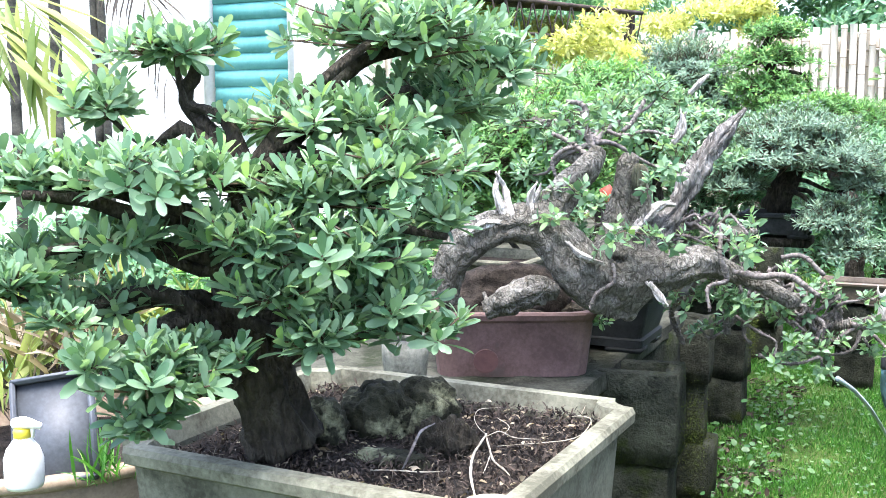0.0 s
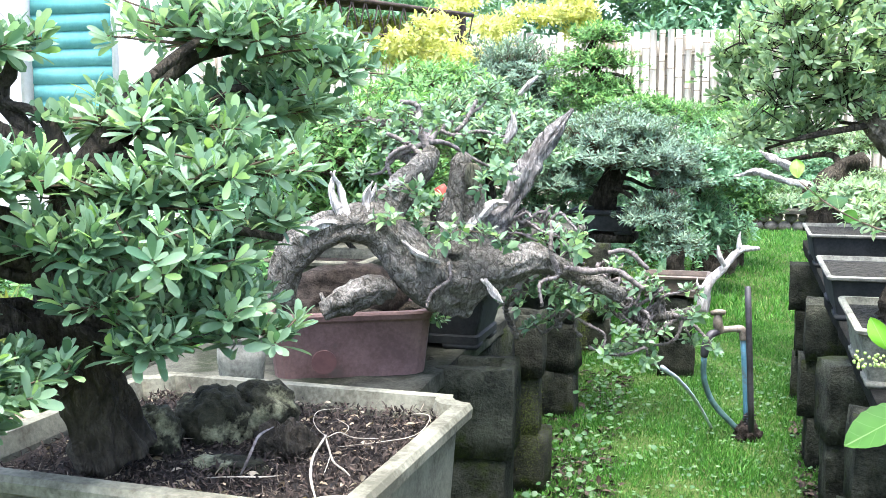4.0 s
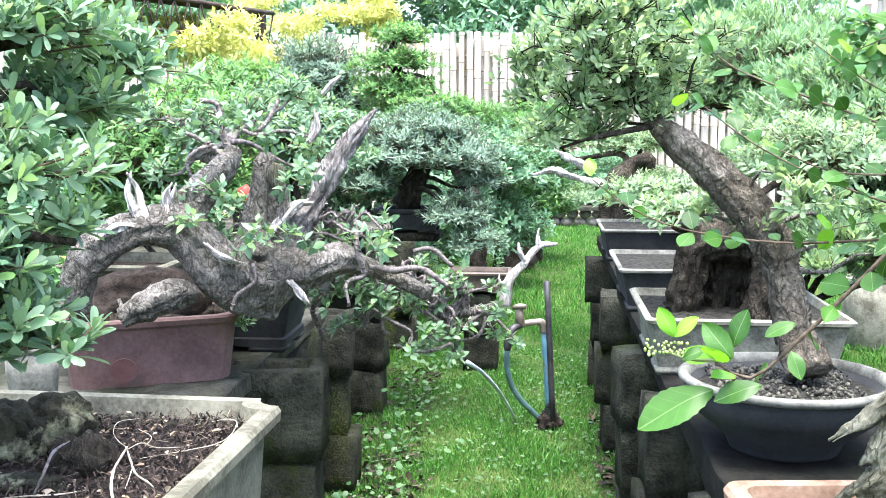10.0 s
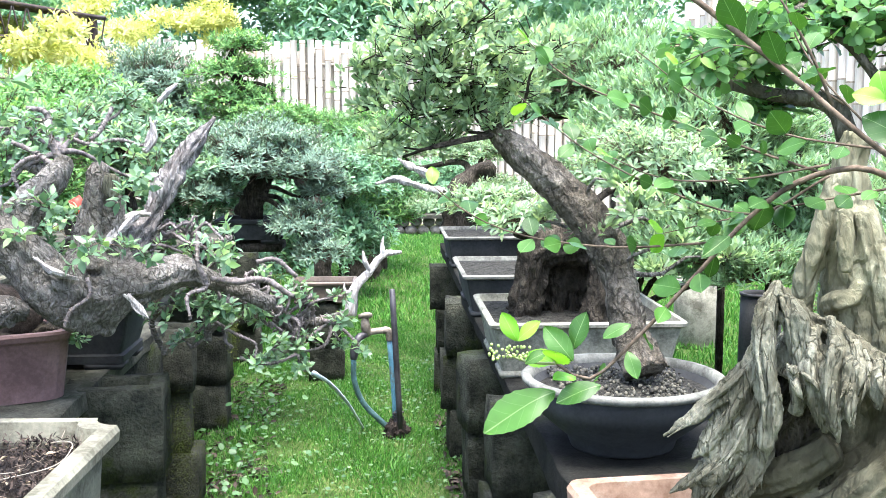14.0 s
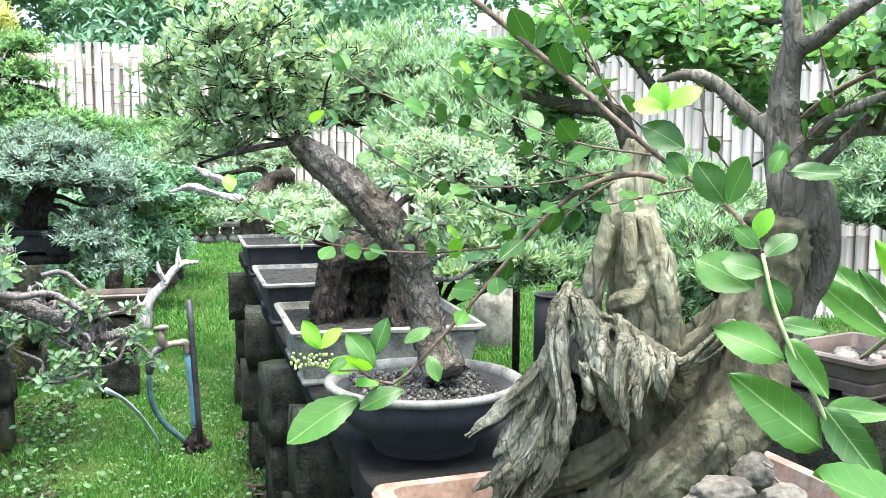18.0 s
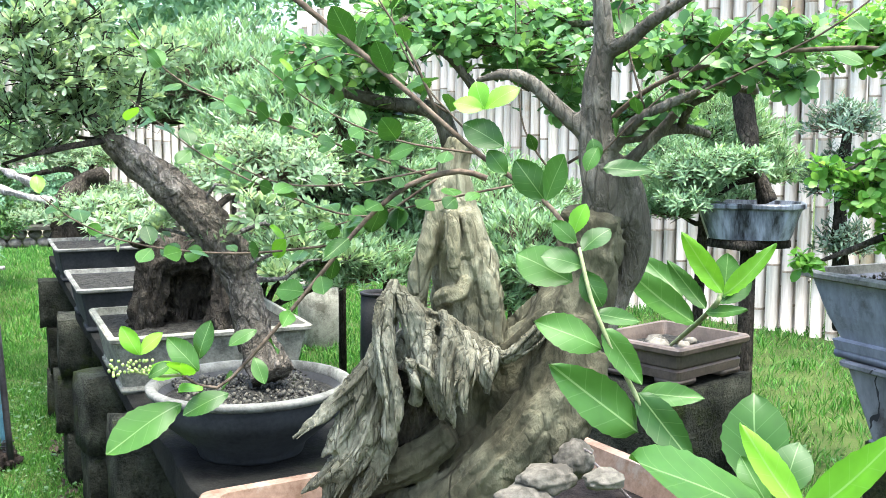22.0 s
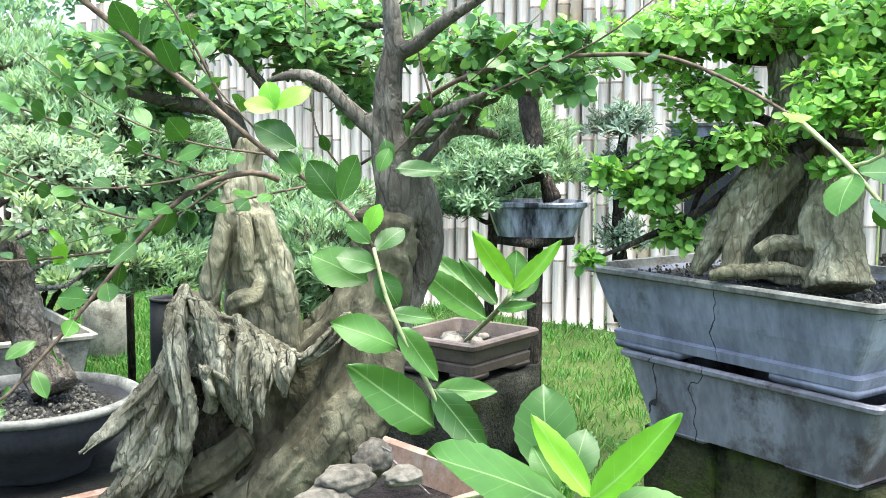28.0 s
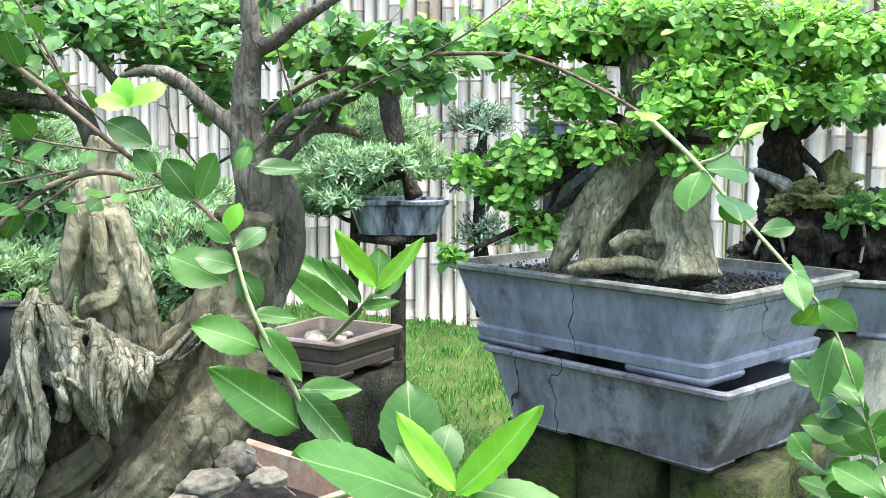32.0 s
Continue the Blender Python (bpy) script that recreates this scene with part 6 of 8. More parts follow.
fused("crest", [
    tube([(0.384, 1.020, 0.844), (0.354, 1.015, 0.796), (0.330, 1.018, 0.761), (0.319, 1.021, 0.742)], [0.0104, 0.0140, 0.0102, 0.0037], 22, 0.004, 0.16, 70, 0.62, 6, 20, squash=0.75),
    tube([(0.392, 1.017, 0.819), (0.373, 1.008, 0.781), (0.355, 1.010, 0.750), (0.345, 1.013, 0.733)], [0.0114, 0.0140, 0.0093, 0.0037], 22, 0.004, 0.16, 70, 0.62, 6, 21, squash=0.75),
    tube([(0.369, 1.015, 0.837), (0.339, 1.015, 0.794), (0.313, 1.023, 0.767), (0.297, 1.028, 0.754)], [0.0094, 0.0112, 0.0065, 0.0019], 22, 0.004, 0.16, 70, 0.62, 6, 22, squash=0.75),
    tube([(0.404, 1.023, 0.947), (0.368, 1.016, 0.885), (0.331, 1.023, 0.847), (0.289, 1.030, 0.815)], [0.0077, 0.0122, 0.0103, 0.0023], 22, 0.004, 0.16, 70, 0.62, 6, 23, squash=0.75),
    tube([(0.389, 1.018, 0.920), (0.363, 1.012, 0.862), (0.335, 1.016, 0.813), (0.318, 1.022, 0.793)], [0.0104, 0.0140, 0.0112, 0.0028], 22, 0.004, 0.16, 70, 0.62, 6, 24, squash=0.75),
    tube([(0.386, 1.019, 0.882), (0.363, 1.006, 0.826), (0.342, 1.009, 0.783), (0.322, 1.015, 0.770)], [0.0123, 0.0149, 0.0111, 0.0037], 22, 0.004, 0.16, 70, 0.62, 6, 25, squash=0.75),
    tube([(0.394, 1.016, 0.839), (0.378, 1.006, 0.795), (0.363, 1.007, 0.764)], [0.0123, 0.0140, 0.0065], 22, 0.004, 0.16, 70, 0.62, 6, 26, squash=0.75),
    tube([(0.397, 1.010, 0.981), (0.379, 1.001, 0.947), (0.373, 0.981, 0.900), (0.381, 0.973, 0.855), (0.378, 0.974, 0.827), (0.376, 0.975, 0.800)], [0.0047, 0.0121, 0.0119, 0.0118, 0.0100, 0.0023], 22, 0.004, 0.16, 70, 0.62, 6, 27, squash=0.75),
    tube([(0.401, 1.008, 0.972), (0.411, 0.993, 0.941), (0.418, 0.985, 0.895), (0.412, 0.988, 0.848)], [0.0066, 0.0178, 0.0168, 0.0075], 22, 0.004, 0.16, 70, 0.62, 6, 28, squash=0.75),
    tube([(0.430, 0.991, 0.938), (0.423, 0.972, 0.902), (0.428, 0.970, 0.864), (0.433, 0.967, 0.835)], [0.0066, 0.0102, 0.0092, 0.0037], 22, 0.004, 0.16, 70, 0.62, 6, 29, squash=0.75),
    tube([(0.441, 0.981, 0.948), (0.441, 0.964, 0.920), (0.430, 0.953, 0.886), (0.434, 0.950, 0.854), (0.439, 0.948, 0.830)], [0.0037, 0.0111, 0.0109, 0.0082, 0.0018], 22, 0.004, 0.16, 70, 0.62, 6, 30, squash=0.75),
    tube([(0.462, 0.971, 0.927), (0.456, 0.957, 0.901), (0.448, 0.950, 0.871), (0.451, 0.948, 0.845)], [0.0047, 0.0102, 0.0091, 0.0027], 22, 0.004, 0.16, 70, 0.62, 6, 31, squash=0.75),
    tube([(0.394, 0.973, 0.904), (0.399, 0.966, 0.892), (0.408, 0.967, 0.876)], [0.0023, 0.0064, 0.0037], 22, 0.004, 0.16, 70, 0.62, 6, 32, squash=0.75),
    tube([(0.481, 0.956, 0.911), (0.472, 0.949, 0.887), (0.473, 0.943, 0.864)], [0.0065, 0.0102, 0.0037], 22, 0.004, 0.16, 70, 0.62, 6, 33, squash=0.75),
    tube([(0.479, 0.968, 0.902), (0.504, 0.955, 0.899), (0.524, 0.944, 0.918), (0.550, 0.941, 0.943)], [0.0075, 0.0103, 0.0103, 0.0095], 22, 0.004, 0.16, 70, 0.62, 6, 34, squash=0.75),
    tube([(0.397, 1.026, 0.966), (0.426, 1.009, 0.942), (0.451, 0.998, 0.932), (0.477, 0.986, 0.913), (0.502, 0.973, 0.898)], [0.0086, 0.0114, 0.0114, 0.0114, 0.0105], 22, 0.004, 0.16, 70, 0.62, 6, 35, squash=0.75),
    tube([(0.410, 1.021, 0.879), (0.431, 1.023, 0.916), (0.453, 1.013, 0.896), (0.483, 0.999, 0.876)], [0.0287, 0.0266, 0.0290, 0.0193], 22, 0.004, 0.16, 70, 0.62, 6, 36, squash=0.75)], 0.0023, M["grey_deadwood"], tree, "ragged crest of torn grey wood", 0, 0.005, 0.008)
rnd = random.Random(14)
for k, line in enumerate(([(0.384, 1.020, 0.844), (0.354, 1.015, 0.796), (0.330, 1.018, 0.761), (0.319, 1.021, 0.742)],
    [(0.392, 1.017, 0.819), (0.373, 1.008, 0.781), (0.355, 1.010, 0.750), (0.345, 1.013, 0.733)],
    [(0.369, 1.015, 0.837), (0.339, 1.015, 0.794), (0.313, 1.023, 0.767), (0.297, 1.028, 0.754)],
    [(0.404, 1.023, 0.947), (0.368, 1.016, 0.885), (0.331, 1.023, 0.847), (0.289, 1.030, 0.815)],
    [(0.389, 1.018, 0.920), (0.363, 1.012, 0.862), (0.335, 1.016, 0.813), (0.318, 1.022, 0.793)],
    [(0.386, 1.019, 0.882), (0.363, 1.006, 0.826), (0.342, 1.009, 0.783), (0.322, 1.015, 0.770)],
    [(0.394, 1.016, 0.839), (0.378, 1.006, 0.795), (0.363, 1.007, 0.764)],
    [(0.397, 1.010, 0.981), (0.379, 1.001, 0.947), (0.373, 0.981, 0.900), (0.381, 0.973, 0.855), (0.378, 0.974, 0.827), (0.376, 0.975, 0.800)],
    [(0.401, 1.008, 0.972), (0.411, 0.993, 0.941), (0.418, 0.985, 0.895), (0.412, 0.988, 0.848)],
    [(0.430, 0.991, 0.938), (0.423, 0.972, 0.902), (0.428, 0.970, 0.864), (0.433, 0.967, 0.835)],
    [(0.441, 0.981, 0.948), (0.441, 0.964, 0.920), (0.430, 0.953, 0.886), (0.434, 0.950, 0.854), (0.439, 0.948, 0.830)],
    [(0.462, 0.971, 0.927), (0.456, 0.957, 0.901), (0.448, 0.950, 0.871), (0.451, 0.948, 0.845)],
    [(0.394, 0.973, 0.904), (0.399, 0.966, 0.892), (0.408, 0.967, 0.876)],
    [(0.481, 0.956, 0.911), (0.472, 0.949, 0.887), (0.473, 0.943, 0.864)],
    [(0.479, 0.968, 0.902), (0.504, 0.955, 0.899), (0.524, 0.944, 0.918), (0.550, 0.941, 0.943)])):
    for q in range(4):
        a, b = rnd.uniform(0, 0.45), rnd.uniform(0.6, 1.0)
        c, _ = spline(line, [1] * len(line), 0.004)
        c = c[int(a * len(c)):int(b * len(c)) + 1]
        off = Vector((rnd.uniform(-0.012, 0.012), -rnd.uniform(0.006, 0.014), rnd.uniform(-0.006, 0.01)))
        pts = [c[0] + off * 0.6, c[len(c) // 3] + off, c[2 * len(c) // 3] + off * rnd.uniform(0.7, 1.2), c[-1] + off * rnd.uniform(0.6, 1.5)]
        w = rnd.uniform(0.0025, 0.0065)
        part("shard", tube(pts, [w * 0.6, w, w * 0.8, w * 0.1], 12, 0.004, 0.35, 80, 0.7, 7, k * 5 + q, squash=0.6), M["grey_deadwood"], tree, "hanging strip of torn grey wood" if k + q == 0 else "")
fused("trunk", [
    tube([(0.613, 0.949, 1.029), (0.606, 0.942, 1.079), (0.600, 0.940, 1.132), (0.597, 0.935, 1.182), (0.600, 0.928, 1.226), (0.595, 0.925, 1.264), (0.589, 0.929, 1.302)], [0.0221, 0.0205, 0.0177, 0.0154, 0.0117, 0.0094, 0.0072], 20, 0.01, 0.10, 45, 0.14, 5, 3),
    tube([(0.622, 0.956, 0.917), (0.642, 0.954, 0.962), (0.655, 0.945, 1.000), (0.649, 0.937, 1.046), (0.635, 0.935, 1.087), (0.611, 0.939, 1.114)], [0.0149, 0.0150, 0.0164, 0.0172, 0.0147, 0.0109], 20, 0.01, 0.10, 45, 0.2, 5, 4),
    tube([(0.600, 0.928, 1.218), (0.611, 0.903, 1.227), (0.620, 0.872, 1.246), (0.631, 0.839, 1.261), (0.644, 0.817, 1.275)], [0.0085, 0.0084, 0.0070, 0.0056, 0.0042], 20, 0.01, 0.10, 45, 0.14, 5, 5),
    tube([(0.589, 0.947, 1.136), (0.560, 0.958, 1.164), (0.535, 0.967, 1.188), (0.510, 0.975, 1.196), (0.487, 0.998, 1.190)], [0.0100, 0.0090, 0.0081, 0.0067, 0.0041], 20, 0.01, 0.10, 45, 0.14, 5, 6),
    tube([(0.611, 0.939, 1.108), (0.619, 0.897, 1.145), (0.631, 0.864, 1.161), (0.645, 0.828, 1.175)], [0.0087, 0.0071, 0.0061, 0.0043], 20, 0.01, 0.10, 45, 0.14, 5, 7),
    tube([(0.629, 0.926, 1.101), (0.646, 0.890, 1.136), (0.657, 0.870, 1.162), (0.673, 0.844, 1.186)], [0.0073, 0.0063, 0.0049, 0.0031], 20, 0.01, 0.10, 45, 0.14, 5, 8)], 0.0035, M["smooth_bark"], tree, "smooth grey living trunk and limbs", 3)
limbs = [[(0.684, 1.094, 1.127), (0.76, 1.092, 1.134), (0.819, 1.086, 1.142), (0.86, 1.079, 1.134)], [(0.53, 1.154, 1.12), (0.508, 1.153, 1.16), (0.445, 1.168, 1.172), (0.375, 1.192, 1.19)], [(0.539, 1.094, 1.178), (0.497, 1.092, 1.221), (0.446, 1.114, 1.257)]]
for l, r in zip(limbs, (0.012, 0.013, 0.006)):
    part("branch", tube(l, [r * (1 - 0.6 * i / (len(l) - 1)) for i in range(len(l))], 10, 0.012, 0.18, 50), M["smooth_bark"], tree)
pads = [((0.530, 1.132, 1.251), (0.10, 0.1, 0.045)), ((0.433, 1.226, 1.207), (0.08, 0.09, 0.035)), ((0.606, 1.094, 1.220), (0.09, 0.1, 0.035)), ((0.465, 1.160, 1.250), (0.08, 0.1, 0.04)), ((0.777, 1.043, 1.239), (0.12, 0.1, 0.03)), ((0.624, 1.140, 1.271), (0.1, 0.1, 0.03)), ((0.821, 1.008, 1.204), (0.09, 0.08, 0.03)), ((0.514, 1.194, 1.282), (0.1, 0.1, 0.03)), ((0.783, 1.100, 1.163), (0.08, 0.06, 0.03)), ((0.391, 1.240, 1.239), (0.06, 0.06, 0.02)), ((0.729, 1.136, 1.285), (0.08, 0.08, 0.03)), ((0.456, 1.196, 1.159), (0.05, 0.05, 0.02)), ((0.672, 1.113, 1.182), (0.05, 0.05, 0.025)), ((0.691, 1.041, 1.072), (0.035, 0.03, 0.02)), ((0.686, 0.885, 1.234), (0.05, 0.05, 0.03)), ((0.706, 0.844, 1.203), (0.045, 0.045, 0.027)), ((0.727, 0.799, 1.229), (0.05, 0.05, 0.03)), ((0.736, 0.791, 1.184), (0.03, 0.03, 0.018)), ((0.340, 1.088, 1.197), (0.04, 0.04, 0.024)), ((0.390, 1.071, 1.239), (0.045, 0.045, 0.027))]
limbs_to(tree, [Vector(p) for l in limbs for p in l[1:]] + [Vector(p) for p in [(0.628, 1.081, 1.167), (0.595, 1.088, 1.186), (0.539, 1.094, 1.178), (0.453, 1.133, 1.203), (0.714, 1.014, 1.12), (0.734, 0.974, 1.167), (0.758, 0.93, 1.192), (0.691, 1.078, 1.27), (0.691, 1.077, 1.317)]], pads, 0.006, "smooth_bark", 46)
foliage(tree, pads, 1200, 6, 0.0215, LEAF_ROUND, "leaf_green", 47, low=-0.7, inner=0.2, open_=(40, 90), twig=0.0015)

# pebbles on the upper grey pot
rng = np.random.default_rng(31)
for name, x0, x1, y0, y1, z, n in (("gravel_top", 1.46, 1.85, 0.90, 1.47, 0.858, 1500), ("gravel_bowl", 0.29, 0.52, 1.58, 1.82, 0.70, 700)):
    bm = bmesh.new()
    for k in range(n):
        x, y, r = rng.uniform(x0, x1), rng.uniform(y0, y1), rng.uniform(0.0014, 0.0045)
        bmesh.ops.create_icosphere(bm, subdivisions=1, radius=r, matrix=pose(x, y, z + rng.uniform(0, 0.01), rng.uniform(0, 90), rng.uniform(0, 90)) @ Matrix.Diagonal((1, 1.3, 0.7, 1)))
    tagged(part(name, bm, M["pebble"], None), "grey and brown pebbles strewn on potting soil", "gravel", kind="stuff")

# brown pot with a large-leaved plant on blocks
rect_pot("brown_pot", (1.377, 1.84, 0.615), 0.265, 0.24, 0.085, "small brown clay pot on stacked blocks", "brown_pot", turn=17, soil="gravel", waist=True)
pier(1.377, 1.84, 17, "dark stand of stacked blocks under the brown pot", 3, 0.612, 71, 0.28, 0.22, False)

# the two stacked blue-grey pots
rect_pot("lower_pot", (1.625, 1.15, 0.566), 0.35, 0.56, 0.152, "empty blue-grey pot used as a stand, cracked and stained", "stained_pot", flare=0.80, rim=0.014, soil=None, foot=0.006)
rect_pot("upper_pot", (1.655, 1.185, 0.719), 0.47, 0.65, 0.163, "large blue-grey rectangular pot with cracks and flat feet", "grey_pot", flare=0.80, rim=0.016, lip=0.022, soil="gravel", rim_mat="grey_rim", waist=True, foot=0.015)
for k, (x, y, turn) in enumerate(((1.575, 1.315, 2), (1.58, 1.13, -3), (1.585, 0.955, 3), (1.73, 1.31, 0), (1.735, 1.125, 2), (1.735, 0.955, -2))):
    pier(x, y, turn, "mossy stacked blocks under the grey pots", 3, 0.564, 80 + k, 0.145, 0.165, False, "green_block")
tree = thing("bonsai_tree", (1.70, 1.22, 0.87), "bonsai with braided spreading roots and a bright green crown", "bonsai tree")
fused("root_trunk", [
    tube([(1.442, 1.237, 0.890), (1.467, 1.208, 0.958), (1.504, 1.177, 1.027), (1.550, 1.150, 1.100), (1.583, 1.138, 1.173), (1.591, 1.162, 1.244), (1.608, 1.190, 1.316)], [0.0143, 0.0243, 0.0345, 0.0377, 0.0352, 0.0311, 0.0271], 32, 0.008, 0.10, 45, 0.34, 6, 3),
    tube([(1.454, 1.161, 0.896), (1.465, 1.162, 0.947), (1.499, 1.151, 1.008), (1.546, 1.121, 1.077), (1.586, 1.118, 1.152)], [0.0182, 0.0197, 0.0242, 0.0259, 0.0248], 32, 0.008, 0.10, 45, 0.34, 6, 4),
    tube([(1.462, 1.117, 0.934), (1.480, 1.094, 0.955), (1.501, 1.064, 0.957), (1.517, 1.041, 0.979), (1.529, 1.042, 1.012)], [0.0138, 0.0145, 0.0131, 0.0138, 0.0167], 32, 0.008, 0.10, 45, 0.3, 5, 5),
    tube([(1.522, 0.998, 0.883), (1.536, 1.013, 0.940), (1.550, 1.028, 0.999), (1.571, 1.032, 1.058), (1.600, 1.025, 1.105), (1.629, 1.035, 1.179), (1.643, 1.069, 1.242), (1.664, 1.110, 1.315)], [0.0534, 0.0443, 0.0406, 0.0396, 0.0357, 0.0319, 0.0324, 0.0301], 32, 0.008, 0.10, 45, 0.34, 8, 6),
    tube([(1.498, 1.034, 0.948), (1.499, 1.050, 0.993), (1.517, 1.042, 1.026), (1.543, 1.021, 1.053), (1.569, 1.000, 1.059)], [0.0110, 0.0124, 0.0138, 0.0153, 0.0126], 32, 0.008, 0.10, 45, 0.3, 5, 7),
    tube([(1.415, 1.177, 0.893), (1.428, 1.144, 0.903), (1.453, 1.113, 0.904), (1.476, 1.082, 0.912), (1.499, 1.049, 0.906)], [0.0097, 0.0124, 0.0138, 0.0124, 0.0096], 32, 0.008, 0.10, 45, 0.3, 5, 8),
    tube([(1.621, 1.205, 0.867), (1.653, 1.178, 0.985), (1.672, 1.151, 1.088), (1.675, 1.147, 1.175)], [0.0608, 0.0649, 0.0573, 0.0458], 32, 0.008, 0.10, 45, 0.3, 6, 9)], 0.004, M["braid_wood"], tree, "braided fused roots of brown wood", 2, 0.004, 0.02)
pads = [((1.529, 1.290, 1.325), (0.18, 0.18, 0.08)), ((1.655, 1.123, 1.333), (0.22, 0.2, 0.09)), ((1.759, 0.952, 1.308), (0.2, 0.2, 0.08)), ((1.901, 0.892, 1.293), (0.15, 0.15, 0.08)), ((1.770, 0.932, 1.206), (0.15, 0.15, 0.05)), ((1.498, 1.248, 1.207), (0.11, 0.11, 0.06)), ((1.458, 1.295, 1.091), (0.11, 0.11, 0.07)), ((1.423, 1.333, 1.027), (0.08, 0.08, 0.06)), ((1.538, 1.028, 1.192), (0.1, 0.08, 0.04)), ((1.493, 1.176, 1.124), (0.08, 0.08, 0.05)), ((1.466, 1.285, 0.964), (0.07, 0.07, 0.04)), ((1.458, 1.369, 1.294), (0.12, 0.12, 0.06)), ((1.668, 1.010, 1.246), (0.14, 0.12, 0.05)), ((1.336, 1.351, 1.071), (0.04, 0.04, 0.03)), ((1.314, 1.372, 0.914), (0.03, 0.03, 0.02)), ((1.476, 1.031, 1.167), (0.05, 0.05, 0.03)), ((1.494, 0.968, 1.092), (0.035, 0.035, 0.021)), ((1.520, 0.927, 1.148), (0.05, 0.05, 0.03)), ((1.532, 1.037, 1.221), (0.07, 0.07, 0.042)), ((1.559, 0.900, 1.195), (0.06, 0.06, 0.036)), ((1.482, 1.021, 1.086), (0.02, 0.02, 0.012))]
limbs_to(tree, [Vector((1.598, 1.169, 1.270)), Vector((1.651, 1.075, 1.237)), Vector((1.606, 1.159, 1.145))], pads, 0.012, "dark_bark", 52)
foliage(tree, pads, 1080, 6, 0.027, LEAF_ROUND, "leaf_bright", 53, low=-0.8, inner=0.3, open_=(40, 85))


# ---- planter bed: rocks, litter, roots ----
for c, r, s in (((-0.548, 0.992, 0.805), (0.044, 0.034, 0.040), 1), ((-0.508, 1.026, 0.810), (0.040, 0.03, 0.036), 2), ((-0.587, 0.936, 0.800), (0.026, 0.022, 0.036), 3), ((-0.493, 0.912, 0.785), (0.045, 0.018, 0.012), 4)):
    tagged(part("rock", lump(c, r, s, 0.2, 1.7, 5), M["rock"], None), "rounded rock with moss lying in the planter", "rock", "rocks in the planter")
tagged(part("root_clod", lump((-0.453, 0.964, 0.790), (0.035, 0.022, 0.030), 7, 0.35, 3.0, 4), M["dark_bark"], None), "fibrous dark root clod in the planter soil", "root")
for pts, r, mat in (([(-0.362, 0.832, 0.790), (-0.388, 0.880, 0.795), (-0.403, 0.921, 0.800), (-0.408, 0.950, 0.803), (-0.415, 0.984, 0.803)], 0.0019, "white_root"), ([(-0.420, 0.992, 0.800), (-0.396, 0.946, 0.800), (-0.381, 0.921, 0.797), (-0.366, 0.908, 0.795), (-0.358, 0.906, 0.790)], 0.0015, "white_root"), ([(-0.417, 0.989, 0.800), (-0.433, 1.004, 0.802), (-0.455, 1.043, 0.800), (-0.463, 1.078, 0.800), (-0.444, 1.094, 0.800)], 0.0006, "white_root"), ([(-0.415, 0.986, 0.800), (-0.409, 1.006, 0.800), (-0.387, 0.992, 0.800), (-0.366, 1.012, 0.795)], 0.0008, "white_root")) + (([(-0.356, 1.092, 0.800), (-0.346, 1.099, 0.800), (-0.332, 1.088, 0.800), (-0.325, 1.041, 0.800), (-0.334, 1.019, 0.797), (-0.359, 1.002, 0.795), (-0.400, 0.978, 0.793)], 0.0007, "white_root"), ([(-0.378, 0.888, 0.795), (-0.388, 0.926, 0.797), (-0.391, 0.938, 0.800)], 0.0008, "white_root"), ([(-0.490, 0.864, 0.790), (-0.464, 0.868, 0.792), (-0.436, 0.875, 0.792), (-0.419, 0.893, 0.790)], 0.0010, "white_root"), ([(-0.461, 0.878, 0.790), (-0.451, 0.877, 0.810), (-0.457, 0.911, 0.820), (-0.457, 0.944, 0.820)], 0.0020, "twig_grey"), ([(-0.431, 1.053, 0.800), (-0.407, 1.028, 0.800), (-0.401, 0.996, 0.800)], 0.0007, "white_root")):
    tagged(part("pale_root", tube(pts, [r * 0.6] + [r * 0.75] * (len(pts) - 2) + [r * 0.35], 8, 0.004, 0.4, 160), M[mat], None), "thin bleached root lying on the soil", "root", "roots on the soil")


def litter(name, label, spots, n, size, mat, seed, flat=0.25, slim=0.5):
    """Chips, dead leaves and crumbs strewn over beds."""
    rng = np.random.default_rng(seed)
    at, way, sz = [], [], []
    for (x0, x1, y0, y1, z) in spots:
        at.append(np.stack([rng.uniform(x0, x1, n), rng.uniform(y0, y1, n), np.full(n, z) + rng.uniform(0, 0.006, n)], 1))
        way.append(np.stack([rng.normal(size=n), rng.normal(size=n), rng.normal(scale=flat, size=n)], 1))
        sz.append(size * rng.uniform(0.4, 1.3, n))
    at, way, sz = np.concatenate(at), np.concatenate(way), np.concatenate(sz)
    face = np.array((0, 0, 1.0)) + rng.normal(scale=0.4, size=at.shape)
    return tagged(new(name, scattered_mesh(name, [scatter(leaf_shape(slim, 0.3, -0.2), at, way, face, sz)], M[mat])), label, "litter", kind="stuff")


BEDS = [(-0.71, -0.33, 0.81, 1.15, 0.786)]
litter("leaf_litter", "pale dead leaves and chips on the planter soil", BEDS, 260, 0.010, "leaf_dry", 3)
litter("bark_crumbs", "dark bark crumbs on the planter soil", BEDS, 6000, 0.0085, "chip", 4, 1.2, 0.3)
litter("twig_litter", "thin dry twigs strewn on the planter soil", BEDS, 1500, 0.014, "chip_pale", 5, 0.5, 0.05)

